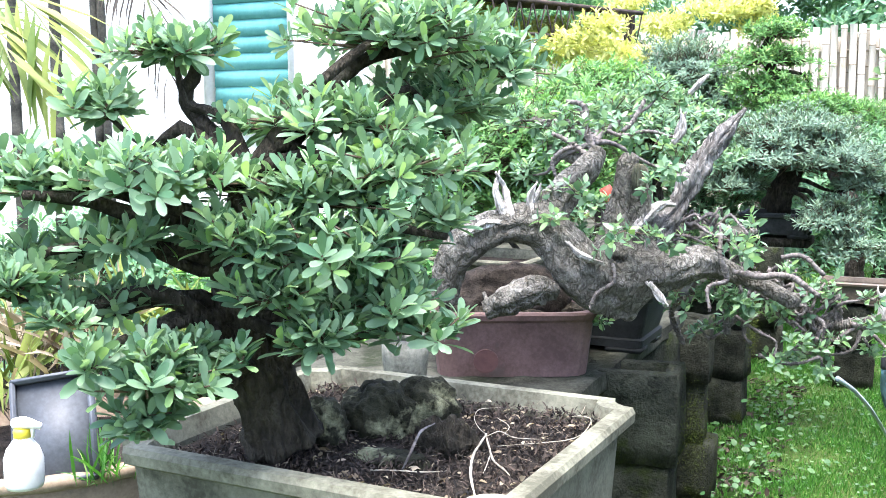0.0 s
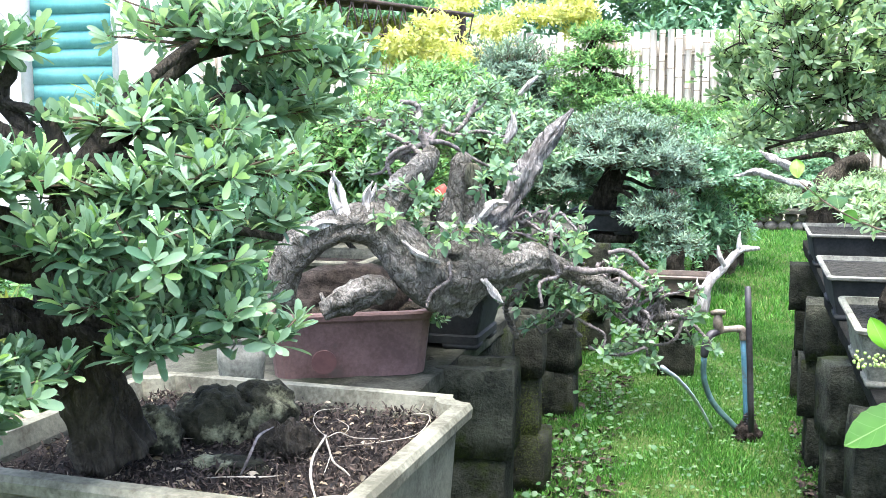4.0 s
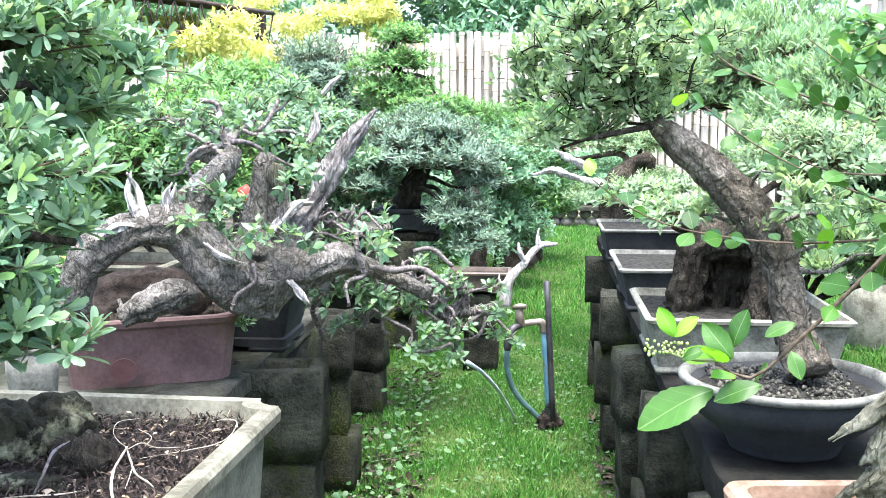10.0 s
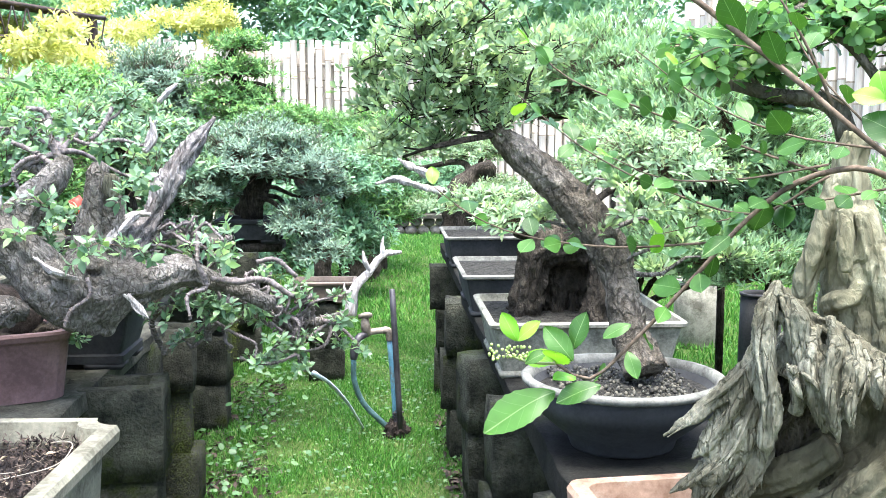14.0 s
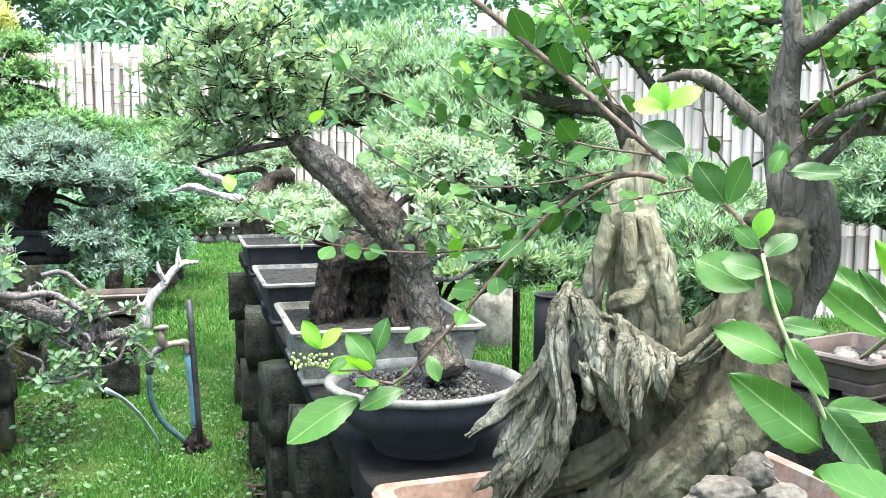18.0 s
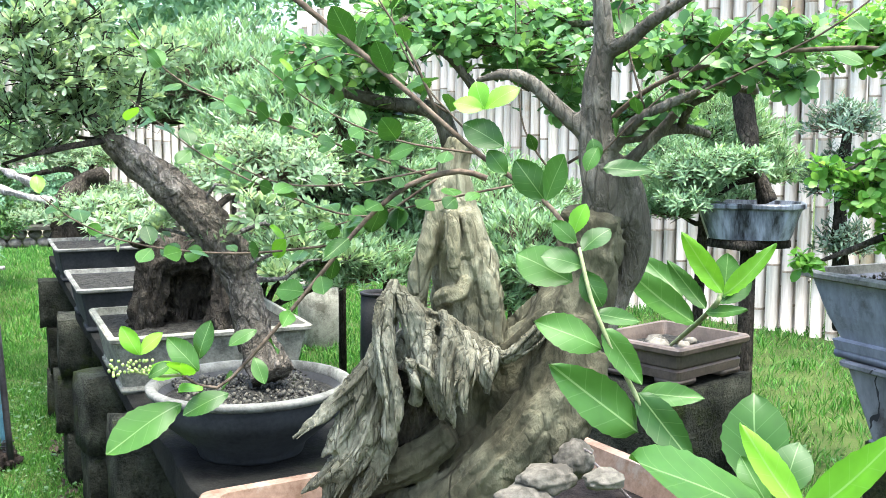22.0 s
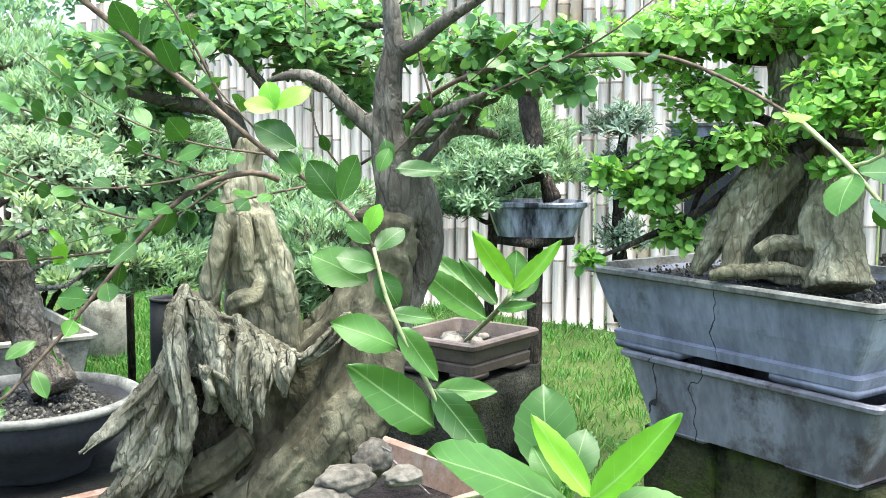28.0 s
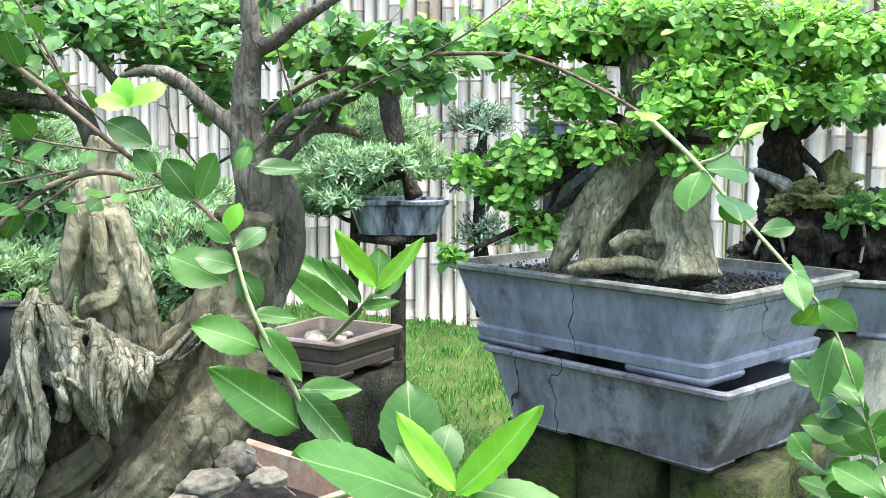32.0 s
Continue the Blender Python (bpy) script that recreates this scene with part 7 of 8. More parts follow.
# seal mark, small white pot, red pot behind the trunk
tagged(part("seal_mark", moved(loft([round_ring(0.026, 0, 24), round_ring(0.026, 0.003, 24)]), (0, 0, 0)), M["seal"], None, smooth=False), "round dark red seal on the clay pot", "seal").matrix_world = Matrix.Translation((-0.822, 1.944, 0.640)) @ Matrix.Rotation(radians(25), 4, "Z") @ Matrix.Rotation(radians(98), 4, "X")
round_pot("white_pot", (-0.24, 0.86, 0.56), 0.07, 0.10, "small white pot tucked under the planter", "white_ware")
pier(-0.24, 0.88, 90, "dark stacked blocks holding a small white pot", 3, 0.56, 90, 0.2, 0.14)
pier(-0.52, 1.0, 90, "dark stacked blocks under the cement planter", 3, 0.555, 91, 0.5, 0.36)
rect_pot("grey_trough", (-1.22, 2.72, 0.60), 0.5, 0.3, 0.16, "pale grey trough behind the twisted tree", "shaded_pale_pot")
rect_pot("brown_tray_pot", (-0.272, 4.684, 0.360), 0.30, 0.2, 0.10, "low brown clay tray pot", "brown_pot")
pier((-0.272, 4.684, 0.360)[0], (-0.272, 4.684, 0.360)[1], 0, "short pier under the brown tray pot", 2, 0.36, 93, 0.16, 0.12)

# ---- faucet ----
pb = Vector((0.053, 3.755, 0.000))
tap = thing("garden_tap", pb, "garden tap of blue pipe tied to a black post", "garden tap")
part("post", tube([(0.059, 3.720, 0.011), (0.046, 3.720, 0.263), (0.030, 3.720, 0.557)], [0.0115] * 3, 10, 0.1), M["black_pipe"], tap, "thin black iron post")
part("riser", tube([(0.044, 3.760, 0.005), (0.032, 3.760, 0.211), (0.019, 3.760, 0.373)], [0.0105] * 3, 12, 0.1), M["blue_pvc"], tap, "blue plastic riser pipe")
part("elbow", tube([(0.021, 3.760, 0.361), (0.017, 3.760, 0.395), (-0.002, 3.760, 0.401)], [0.0145] * 3, 12, 0.006), M["brass"], tap)
part("nipple", tube([(0.003, 3.760, 0.401), (-0.031, 3.760, 0.397), (-0.062, 3.759, 0.393)], [0.012] * 3, 12, 0.01), M["brass"], tap)
valve = part("valve_body", tube([(-0.056, 3.760, 0.386), (-0.068, 3.749, 0.416), (-0.068, 3.749, 0.458)], [0.016, 0.018, 0.013], 12, 0.006), M["brass"], tap)
part("valve_handle", tube([(-0.091, 3.749, 0.454), (-0.066, 3.739, 0.462), (-0.045, 3.740, 0.460)], [0.009, 0.011, 0.009], 8, 0.01), M["brass"], valve)
part("spout", tube([(-0.066, 3.749, 0.388), (-0.093, 3.729, 0.378), (-0.107, 3.718, 0.338), (-0.112, 3.718, 0.302)], [0.012, 0.015, 0.017, 0.013], 12, 0.01), M["black_pipe"], tap)
part("hose", tube([(-0.112, 3.718, 0.306), (-0.110, 3.718, 0.221), (-0.077, 3.729, 0.133), (-0.006, 3.740, 0.054), (0.036, 3.750, 0.008)], [0.0105] * 5, 10, 0.02), M["hose"], tap, "dark green and blue hose")
part("clod", lump((0.045, 3.745, 0.02), (0.045, 0.04, 0.05), 5, 0.4, 2.5, 4), M["soil"], tap, "dark clod of earth round the pipe foot")
part("tie", coil([(0.050, 3.742, 0.05), (0.047, 3.742, 0.10)], [0.020, 0.020], 0.008, 0.003), M["black_pipe"], tap)
cord = [(-0.174, 2.494, 0.542), (-0.138, 2.596, 0.488), (-0.109, 2.998, 0.329), (-0.084, 3.841, 0.010)]
tagged(part("tie_cord", tube(cord, [0.006, 0.005, 0.005, 0.005], 8, 0.02, 0.2, 80), M["cord"], None), "pale blue cord tying the branch down to the lawn", "cord")

# ---- the far end of the lawn ----
edge = thing("stone_edging", (0.1, 11.3, 0), "low edging of grey cobbles at the end of the lawn", "stone edging")
for row in range(2):
    for k in range(22):
        x = -1.1 + k * 0.14 + row * 0.06
        part("cobble", lump((x, 11.3 + row * 0.02, 0.05 + row * 0.09), (0.072, 0.06, 0.055), k + row * 30, 0.15, 1.5, 2), M["cobble"], edge)
part("cap", box(-1.2, 2.1, 11.2, 11.5, 0.185, 0.225, 0, 0.01, 8), M["concrete"], edge)
far = thing("bonsai_tree", (0.385, 5.186, 0.791), "gnarled dark trunk with bleached dead limbs over the bench", "bonsai tree")
part("trunk", tube([(0.399, 4.984, 0.653), (0.384, 4.985, 0.804), (0.438, 4.981, 0.914), (0.532, 4.972, 0.955)], [0.10, 0.08, 0.06, 0.04], 18, 0.02, 0.3, 14, 0.3, 6, 3), M["dark_bark"], far)
part("dead_limb", tube([(-0.039, 5.000, 0.880), (0.070, 5.000, 0.899), (0.179, 4.997, 0.864), (0.343, 4.988, 0.831)], [0.006, 0.020, 0.014, 0.022], 20, 0.012, 0.5, 30, 0.5, 6, 5), M["deadwood"], far)
part("dead_limb", tube([(0.071, 5.100, 0.997), (0.155, 5.098, 0.950), (0.266, 5.093, 0.895)], [0.005, 0.018, 0.02], 20, 0.012, 0.5, 30, 0.5, 6, 6), M["deadwood"], far)
pads = [((0.234, 4.995, 0.776), (0.12, 0.12, 0.06)), ((0.533, 4.972, 0.832), (0.2, 0.2, 0.1)), ((0.105, 5.399, 1.042), (0.25, 0.2, 0.12)), ((0.468, 5.179, 1.018), (0.2, 0.2, 0.1))]
limbs_to(far, [Vector((0.438, 4.981, 0.914))], pads, 0.02, "dark_bark", 61)
foliage(far, pads, 900, 7, 0.035, LEAF, "leaf_olive", 62)
for c, r, leaf in (((-0.019, 8.300, 1.152), (0.4, 0.4, 0.16), "leaf_green"), ((0.232, 11.898, 0.549), (0.5, 0.3, 0.3), "leaf_wood"), ((-0.289, 11.897, 0.549), (0.5, 0.3, 0.3), "leaf_wood"), ((-0.284, 6.994, 0.827), (0.4, 0.4, 0.3), "leaf_wood"), ((-0.757, 6.456, 0.745), (0.5, 0.4, 0.35), "leaf_wood"), ((-1.169, 5.885, 0.875), (0.6, 0.4, 0.35), "leaf_wood"), ((-1.941, 4.608, 0.833), (0.8, 0.4, 0.45), "leaf_wood"), ((-2.591, 3.047, 0.414), (0.9, 0.3, 0.45), "leaf_wood"), ((0.809, 11.772, 0.554), (0.5, 0.4, 0.35), "leaf_wood")):
    padded_tree("shrub", (c[0], c[1], 0), "dense dark green shrub growing in the ground", [(c[0], c[1], 0), (c[0] + 0.03, c[1], c[2] * 0.5), c], [0.04, 0.03, 0.01], "dark_bark", [(c, r), ((c[0], c[1] + 0.1, c[2] * 0.45), (r[0] * 0.9, r[1] * 0.9, c[2] * 0.45))], 420, 8, 0.06, LEAF, leaf, int(abs(c[0] * 100) + c[1] * 10), category="shrub", group="shrubs in the ground")

# ground cover and moss by the left bench
rng = np.random.default_rng(12)
n = 240
at = np.stack([rng.normal(-0.50, 0.09, n), rng.uniform(2.7, 5.2, n), rng.uniform(0.01, 0.05, n) + np.maximum(0, rng.normal(0.0, 0.06, n))], 1)
way = np.stack([rng.normal(size=n), rng.normal(size=n), rng.normal(scale=0.4, size=n)], 1)
tagged(new("ground_cover", scattered_mesh("ground_cover", [scatter(leaf_shape(0.85, 0.08, -0.1, ((0.15, 0.7), (0.5, 1.0), (0.85, 0.7))), at, way, np.array((0, -0.4, 1.0)) + rng.normal(scale=0.3, size=at.shape), rng.uniform(0.014, 0.030, n))], M["leaf_pale"])), "round pale green creeping leaves along the bench foot", "ground cover", kind="stuff")
n = 3200
at = np.stack([rng.uniform(-0.6, 0.35, n), rng.uniform(2.8, 5.0, n), rng.uniform(0.005, 0.03, n)], 1)
at[::2] = np.stack([rng.uniform(1.2, 2.7, n // 2), rng.uniform(1.3, 3.4, n // 2), rng.uniform(0.01, 0.05, n // 2)], 1)
tagged(new("clover", scattered_mesh("clover", [scatter(leaf_shape(0.8, 0.08, -0.1), at, np.stack([rng.normal(size=n), rng.normal(size=n), np.zeros(n)], 1), np.array((0, 0, 1.0)) + rng.normal(scale=0.4, size=at.shape), rng.uniform(0.008, 0.02, n))], M["leaf_pale"])), "small pale weeds scattered in the lawn", "weeds", kind="stuff")

litter("bed_litter", "dark earth crumbs and dry bits along the bench foot", [(-0.72, -0.42, 2.7, 4.6, 0.004), (-0.72, -0.34, 2.7, 3.4, 0.004), (0.2, 0.34, 2.7, 4.0, 0.004)], 900, 0.03, "chip", 6, 0.4)
for k, (c, r) in enumerate((((-0.380, 2.592, 0.665), (0.012, 0.03, 0.10)), ((-0.440, 2.207, 0.451), (0.03, 0.012, 0.09)))):
    rngm = np.random.default_rng(40 + k)
    n = 2600
    at = np.array(c) + rngm.normal(scale=0.55, size=(n, 3)) * np.array(r)
    way = np.stack([rngm.normal(scale=0.5, size=n), rngm.normal(scale=0.5, size=n) - 0.4, rngm.normal(scale=0.6, size=n) - 0.3], 1)
    tagged(new("moss", scattered_mesh("moss", [scatter(blade_shape(0.3, -0.2), at, way, rngm.normal(size=at.shape), rngm.uniform(0.002, 0.006, n))], M["leaf_moss"])), "yellow-green moss hanging on the blocks", "moss", kind="stuff")

# ---- the far left: palms, tray, bottle, basin ----
for k, (x, d, lean, rr) in enumerate(((30, 4.3, 0.0, 0.020), (95, 4.2, 0.02, 0.022), (175, 4.4, 0.0, 0.018), (197, 4.35, -0.02, 0.016))):
    az = radians(-25.1) + math.atan((x - 784) / 1826)
    base = Vector((math.sin(az) * d, math.cos(az) * d, 0))
    palm = thing("palm", base, "clump palm stem with grey rings", "palm", "palm stems by the wall")
    zs = [i * 0.11 for i in range(28)]
    rings = []
    for z in zs:
        for dz, s in ((0.0, 1.0), (0.008, 1.12), (0.018, 1.0)):
            rings.append([(base.x + lean * z + rr * s * math.cos(a * 0.628), base.y + rr * s * math.sin(a * 0.628), z + dz) for a in range(10)])
    part("stem", loft(rings), M["palm_stem"], palm)


def frond(owner, points, n, length, mat, seed, width=0.075):
    rng = np.random.default_rng(seed)
    c, _ = spline(points, [0.01] * len(points), 0.01)
    part("rib", tube(points, [0.006, 0.005, 0.004, 0.002][:len(points)], 6, 0.05), M["green_stem"], owner)
    idx = np.linspace(1, len(c) - 2, n).astype(int)
    at = np.array([tuple(c[i]) for i in idx for _ in (0, 1)])
    d = np.array([tuple((c[i + 1] - c[i - 1]).normalized()) for i in idx for _ in (0, 1)])
    side = unit(np.cross(d, np.array((0.2, -0.6, 0.6)))) * np.tile([1, -1], n)[:, None]
    way = d * 0.75 + side * 0.7 + np.array((0, 0, -0.55)) + rng.normal(scale=0.08, size=d.shape)
    sz = length * rng.uniform(0.8, 1.1, len(at))
    part("leaflet_blade", scattered_mesh("leaflet_blade", [scatter(leaf_shape(width, 0.2, -0.25, ((0.3, 1.0), (0.7, 0.75))), at, way, np.tile(np.array((0, -0.5, 1.0)), (len(at), 1)), sz)], M[mat]), None, owner)


base = Vector((-2.297, 1.770, 1.167))
base.z = 0
palm = thing("palm", base, "palm with yellow-green drooping leaflets", "palm", "palm stems by the wall")
part("stem", tube([base, base + Vector((0, 0, 0.7)), (-2.246, 1.754, 1.276)], [0.03, 0.028, 0.02], 10, 0.1), M["palm_stem"], palm)
frond(palm, [(-2.247, 1.754, 1.262), (-2.040, 1.769, 1.414), (-1.900, 1.775, 1.420), (-1.774, 1.762, 1.300)], 16, 0.28, "leaf_palm", 3)
frond(palm, [(-2.247, 1.754, 1.262), (-2.071, 1.732, 1.399), (-1.950, 1.720, 1.379), (-1.848, 1.684, 1.273)], 14, 0.24, "leaf_palm", 4)
frond(bpy.data.objects["palm.003"], [(-2.942, 3.204, 1.756), (-2.574, 2.930, 1.636), (-2.534, 2.965, 1.499), (-2.502, 2.992, 1.320)], 16, 0.22, "leaf_dark", 5, 0.05)

basin = round_pot("clay_basin", (-1.17, 1.10, 0.53), 0.26, 0.16, "wide tan clay basin with a worn rim", "tan_pot", rim=0.02, fill=0.03)
pier(-1.17, 1.10, 10, "stacked blocks under the clay basin", 3, 0.53, 95, 0.3, 0.2)
tray = thing("plastic_tray", (-0.986, 0.937, 0.675), "grey plastic tray leaning against the plants", "tray")
bm = box(-0.052, 0.052, -0.012, 0.0, 0, 0.15, 0.004)
lipped = [box(-0.052, -0.045, 0, 0.012, 0, 0.15, 0.002), box(0.045, 0.052, 0, 0.012, 0, 0.15, 0.002), box(-0.052, 0.052, 0, 0.012, 0.143, 0.15, 0.002), box(-0.052, 0.052, 0, 0.012, 0, 0.007, 0.002)]
tm = Matrix.Translation((-0.986, 0.937, 0.675)) @ Matrix.Rotation(radians(33), 4, "Z") @ Matrix.Rotation(radians(-32), 4, "X") @ Matrix.Rotation(radians(180), 4, "Z") @ Matrix.Rotation(radians(8), 4, "Y")
bm.transform(tm)
part("base", bm, M["grey_plastic"], tray)
for b in lipped:
    b.transform(tm)
    part("edge", b, M["grey_plastic"], tray)
bottle = thing("spray_bottle", (-0.940, 0.824, 0.719), "white plastic spray bottle with a yellow collar", "spray bottle")
bp = Vector((-0.928, 0.832, 0.719))
prof = [(0.020, 0), (0.022, 0.005), (0.022, 0.034), (0.018, 0.046), (0.010, 0.056), (0.009, 0.060)]
part("body", moved(loft([round_ring(r, z, 24) for r, z in prof]), bp), M["white_ware"], bottle)
part("collar", moved(loft([round_ring(0.0095, 0.058, 20), round_ring(0.010, 0.066, 20), round_ring(0.008, 0.069, 20)]), bp), M["yellow_plastic"], bottle, "yellow screw collar")
part("spray_head", joined([tube([bp + Vector((-0.010, 0, 0.073)), bp + Vector((0.004, 0, 0.076)), bp + Vector((0.022, 0.007, 0.072))], [0.007, 0.007, 0.004], 10, 0.005), tube([bp + Vector((0.012, 0.004, 0.07)), bp + Vector((0.012, 0.004, 0.058))], [0.003, 0.002], 6, 0.005)]), M["white_ware"], bottle)


def tuft(name, centre, n, length, mat, label, seed, spread=0.05, lean=0.5):
    rng = np.random.default_rng(seed)
    at = np.array(centre) + rng.normal(scale=spread, size=(n, 3)) * np.array((1, 1, 0.1))
    way = np.stack([rng.normal(scale=lean, size=n), rng.normal(scale=lean, size=n), np.ones(n)], 1)
    return tagged(new(name, scattered_mesh(name, [scatter(leaf_shape(0.06, 0.2, -0.35, ((0.3, 1.0), (0.7, 0.8))), at, way, rng.normal(size=at.shape) + np.array((0, 0, 1)), length * rng.uniform(0.6, 1.2, n))], M[mat])), label, "grass tuft", kind="stuff")


tuft("grass_tuft", (-0.942, 0.967, 0.681), 40, 0.07, "grass", "tuft of green grass beside the tray", 1, 0.02)
tuft("striped_grass", (-1.254, 1.427, 0.750), 60, 0.16, "leaf_palm", "tuft of yellow striped grass", 2, 0.06, 0.8)
tuft("striped_grass", (-1.263, 1.138, 0.725), 40, 0.18, "leaf_palm", "tuft of yellow striped grass", 3, 0.05, 0.5)
tuft("dry_grass", (-1.276, 1.198, 0.756), 90, 0.15, "leaf_dry", "dry brown grass skirt under the palm", 4, 0.06, 0.7)
tuft("dry_grass", (-1.290, 1.183, 0.683), 70, 0.15, "leaf_dark", "dark dry stalks behind the tray", 6, 0.08, 0.5)

# ---- behind the right bench ----
round_pot("concrete_cylinder", ((1.660, 5.302, 0.000)[0], (1.660, 5.302, 0.000)[1], 0), 0.13, 0.36, "rough grey concrete cylinder pot on the lawn", "cement", base=0.92)
round_pot("black_cylinder", ((1.622, 4.305, 0.332)[0], (1.622, 4.305, 0.332)[1], 0.0), 0.09, 0.44, "tall black plastic pot on the lawn", "dark_pot", base=0.95)
rect_pot("brown_pot", (1.368, 4.077, 0.972), 0.22, 0.16, 0.06, "small brown pot on a high shelf", "brown_pot")
rect_pot("blue_glazed_pot", (2.154, 2.500, 0.824), 0.33, 0.24, 0.11, "wide blue-black glazed pot with streaks on a post", "streaked", turn=-42, flare=0.74, feet=False, corner=0.07)
sp = Vector((2.154, 2.500, 0.824))
post = thing("pot_stand", (sp.x, sp.y, 0), "dark wooden post carrying a glazed pot", "stand")
part("post", box(sp.x - 0.02, sp.x + 0.02, sp.y - 0.02, sp.y + 0.02, 0, sp.z - 0.03, 0.006), M["dark_bark"], post)
part("board", box(sp.x - 0.10, sp.x + 0.10, sp.y - 0.08, sp.y + 0.08, sp.z - 0.03, sp.z - 0.002, 0.004), M["dark_bark"], post)
padded_tree("bonsai_tree", (2.168, 2.488, 0.946), "bonsai with fine grey-green needles and a dark trunk", [(2.195, 2.464, 0.937), (2.175, 2.482, 1.009), (2.167, 2.555, 1.207), (2.199, 2.593, 1.335)], [0.03, 0.02, 0.03, 0.04], "dark_bark",
    [((2.006, 2.557, 1.028), (0.13, 0.14, 0.09)), ((1.947, 2.539, 0.943), (0.09, 0.1, 0.06)), ((2.069, 2.441, 1.047), (0.08, 0.1, 0.06)), ((2.278, 2.657, 1.379), (0.3, 0.25, 0.07)), ((2.011, 2.742, 1.060), (0.1, 0.1, 0.1))], 1500, 8, 0.034, LEAF_SLIM, "leaf_haze", 72)
padded_tree("bonsai_tree", (2.560, 2.531, 0.702), "upright bonsai with wispy grey-green needles", [(2.575, 2.516, 0.501), (2.560, 2.531, 0.742), (2.559, 2.532, 1.019), (2.571, 2.520, 1.213)], [0.03, 0.025, 0.02, 0.01], "dark_bark",
    [((2.558, 2.533, 1.175), (0.13, 0.12, 0.10)), ((2.538, 2.553, 0.979), (0.12, 0.12, 0.12)), ((2.567, 2.524, 0.782), (0.10, 0.10, 0.09))], 900, 8, 0.034, LEAF_SLIM, "leaf_blue", 73)
rect_pot("grey_pot", (2.755, 2.317, 1.127), 0.22, 0.2, 0.06, "shallow grey pot on a high stand", "grey_pot", rim_mat="grey_rim")
rect_pot("grey_pot", (2.652, 2.128, 0.805), 0.26, 0.24, 0.30, "tall grey pot standing behind the stacked pots", "dark_pot", rim_mat="grey_rim")

for bx, w in ((Vector((1.368, 4.077, 0.972)), 0.07), (Vector((2.755, 2.317, 1.127)), 0.08), (Vector((2.652, 2.128, 0.805)), 0.11)):
    post = thing("pot_stand", (bx.x, bx.y, 0), "dark weathered wooden post with a board carrying a pot", "stand")
    part("post", box(bx.x - 0.014, bx.x + 0.014, bx.y - 0.014, bx.y + 0.014, 0, bx.z - 0.03, 0.006), M["dark_bark"], post)
    part("board", box(bx.x - w, bx.x + w, bx.y - w, bx.y + w, bx.z - 0.03, bx.z - 0.002, 0.004), M["dark_bark"], post)

# mossy tree at the far right, its pot and concrete post
rp = Vector((2.299, 1.103, 0.704))
rect_pot("grey_pot", rp, 0.46, 0.34, 0.13, "grey cement pot with a mossy stump", "grey_pot", rim_mat="grey_rim", turn=20)
cp = thing("concrete_post", (rp.x, rp.y, 0), "square grey concrete post under a pot", "concrete post")
part("post", box(rp.x - 0.13, rp.x + 0.1, rp.y - 0.1, rp.y + 0.1, 0, rp.z - 0.002, 0, 0.006, 8), M["cement"], cp)
tree = thing("bonsai_tree", rp + Vector((0, 0, 0.12)), "dark mossy bonsai base with bleached dead branch", "bonsai tree")
for pts, rad, m in (([(2.218, 1.196, 0.927), (2.196, 1.195, 1.020), (2.191, 1.203, 1.098), (2.213, 1.205, 1.188)], [0.06, 0.05, 0.042, 0.030], "dark_bark"), ([(2.112, 1.242, 1.062), (2.131, 1.210, 1.050), (2.149, 1.177, 1.028), (2.184, 1.154, 1.003)], [0.003, 0.009, 0.013, 0.020], "deadwood"), ([(2.254, 1.082, 1.022), (2.248, 1.094, 1.060), (2.250, 1.090, 1.101)], [0.05, 0.03, 0.012], "moss")):
    part("trunk", tube(pts, rad, 28, 0.008, 0.35, 30, 0.4, 6, int(pts[0][0] * 99)), M[m], tree)
for k, (c, r, m) in enumerate((((2.241, 1.152, 0.903), (0.13, 0.10, 0.10), "dark_bark"), ((2.321, 1.055, 0.905), (0.13, 0.10, 0.10), "dark_bark"), ((2.171, 1.239, 0.855), (0.07, 0.06, 0.04), "dark_bark"), ((2.206, 1.111, 1.004), (0.075, 0.06, 0.035), "moss"), ((2.254, 1.081, 0.991), (0.05, 0.05, 0.04), "moss"), ((2.164, 1.169, 0.977), (0.04, 0.04, 0.03), "moss"))):
    part("root_mass", lump(c, r, 70 + k, 0.36, 2.6, 5), M[m], tree)
for pts in ([(2.121, 1.165, 0.935), (2.119, 1.148, 0.898), (2.124, 1.140, 0.861)], [(2.200, 1.009, 0.965), (2.194, 0.997, 0.917), (2.191, 1.003, 0.861)], [(2.104, 1.195, 0.902), (2.099, 1.205, 0.870)]):
    part("root", tube(pts, [0.004] * len(pts), 6, 0.01, 0.3, 80), M["white_root"], tree)
pads = [((2.256, 1.078, 1.199), (0.2, 0.18, 0.07)), ((2.233, 1.231, 1.202), (0.15, 0.15, 0.06)), ((2.184, 0.995, 0.967), (0.07, 0.07, 0.05))]
limbs_to(tree, [Vector((2.211, 1.209, 1.136))], pads, 0.015, "dark_bark", 75)
foliage(tree, pads, 1000, 6, 0.035, LEAF_ROUND, "leaf_green", 76, low=-0.5)

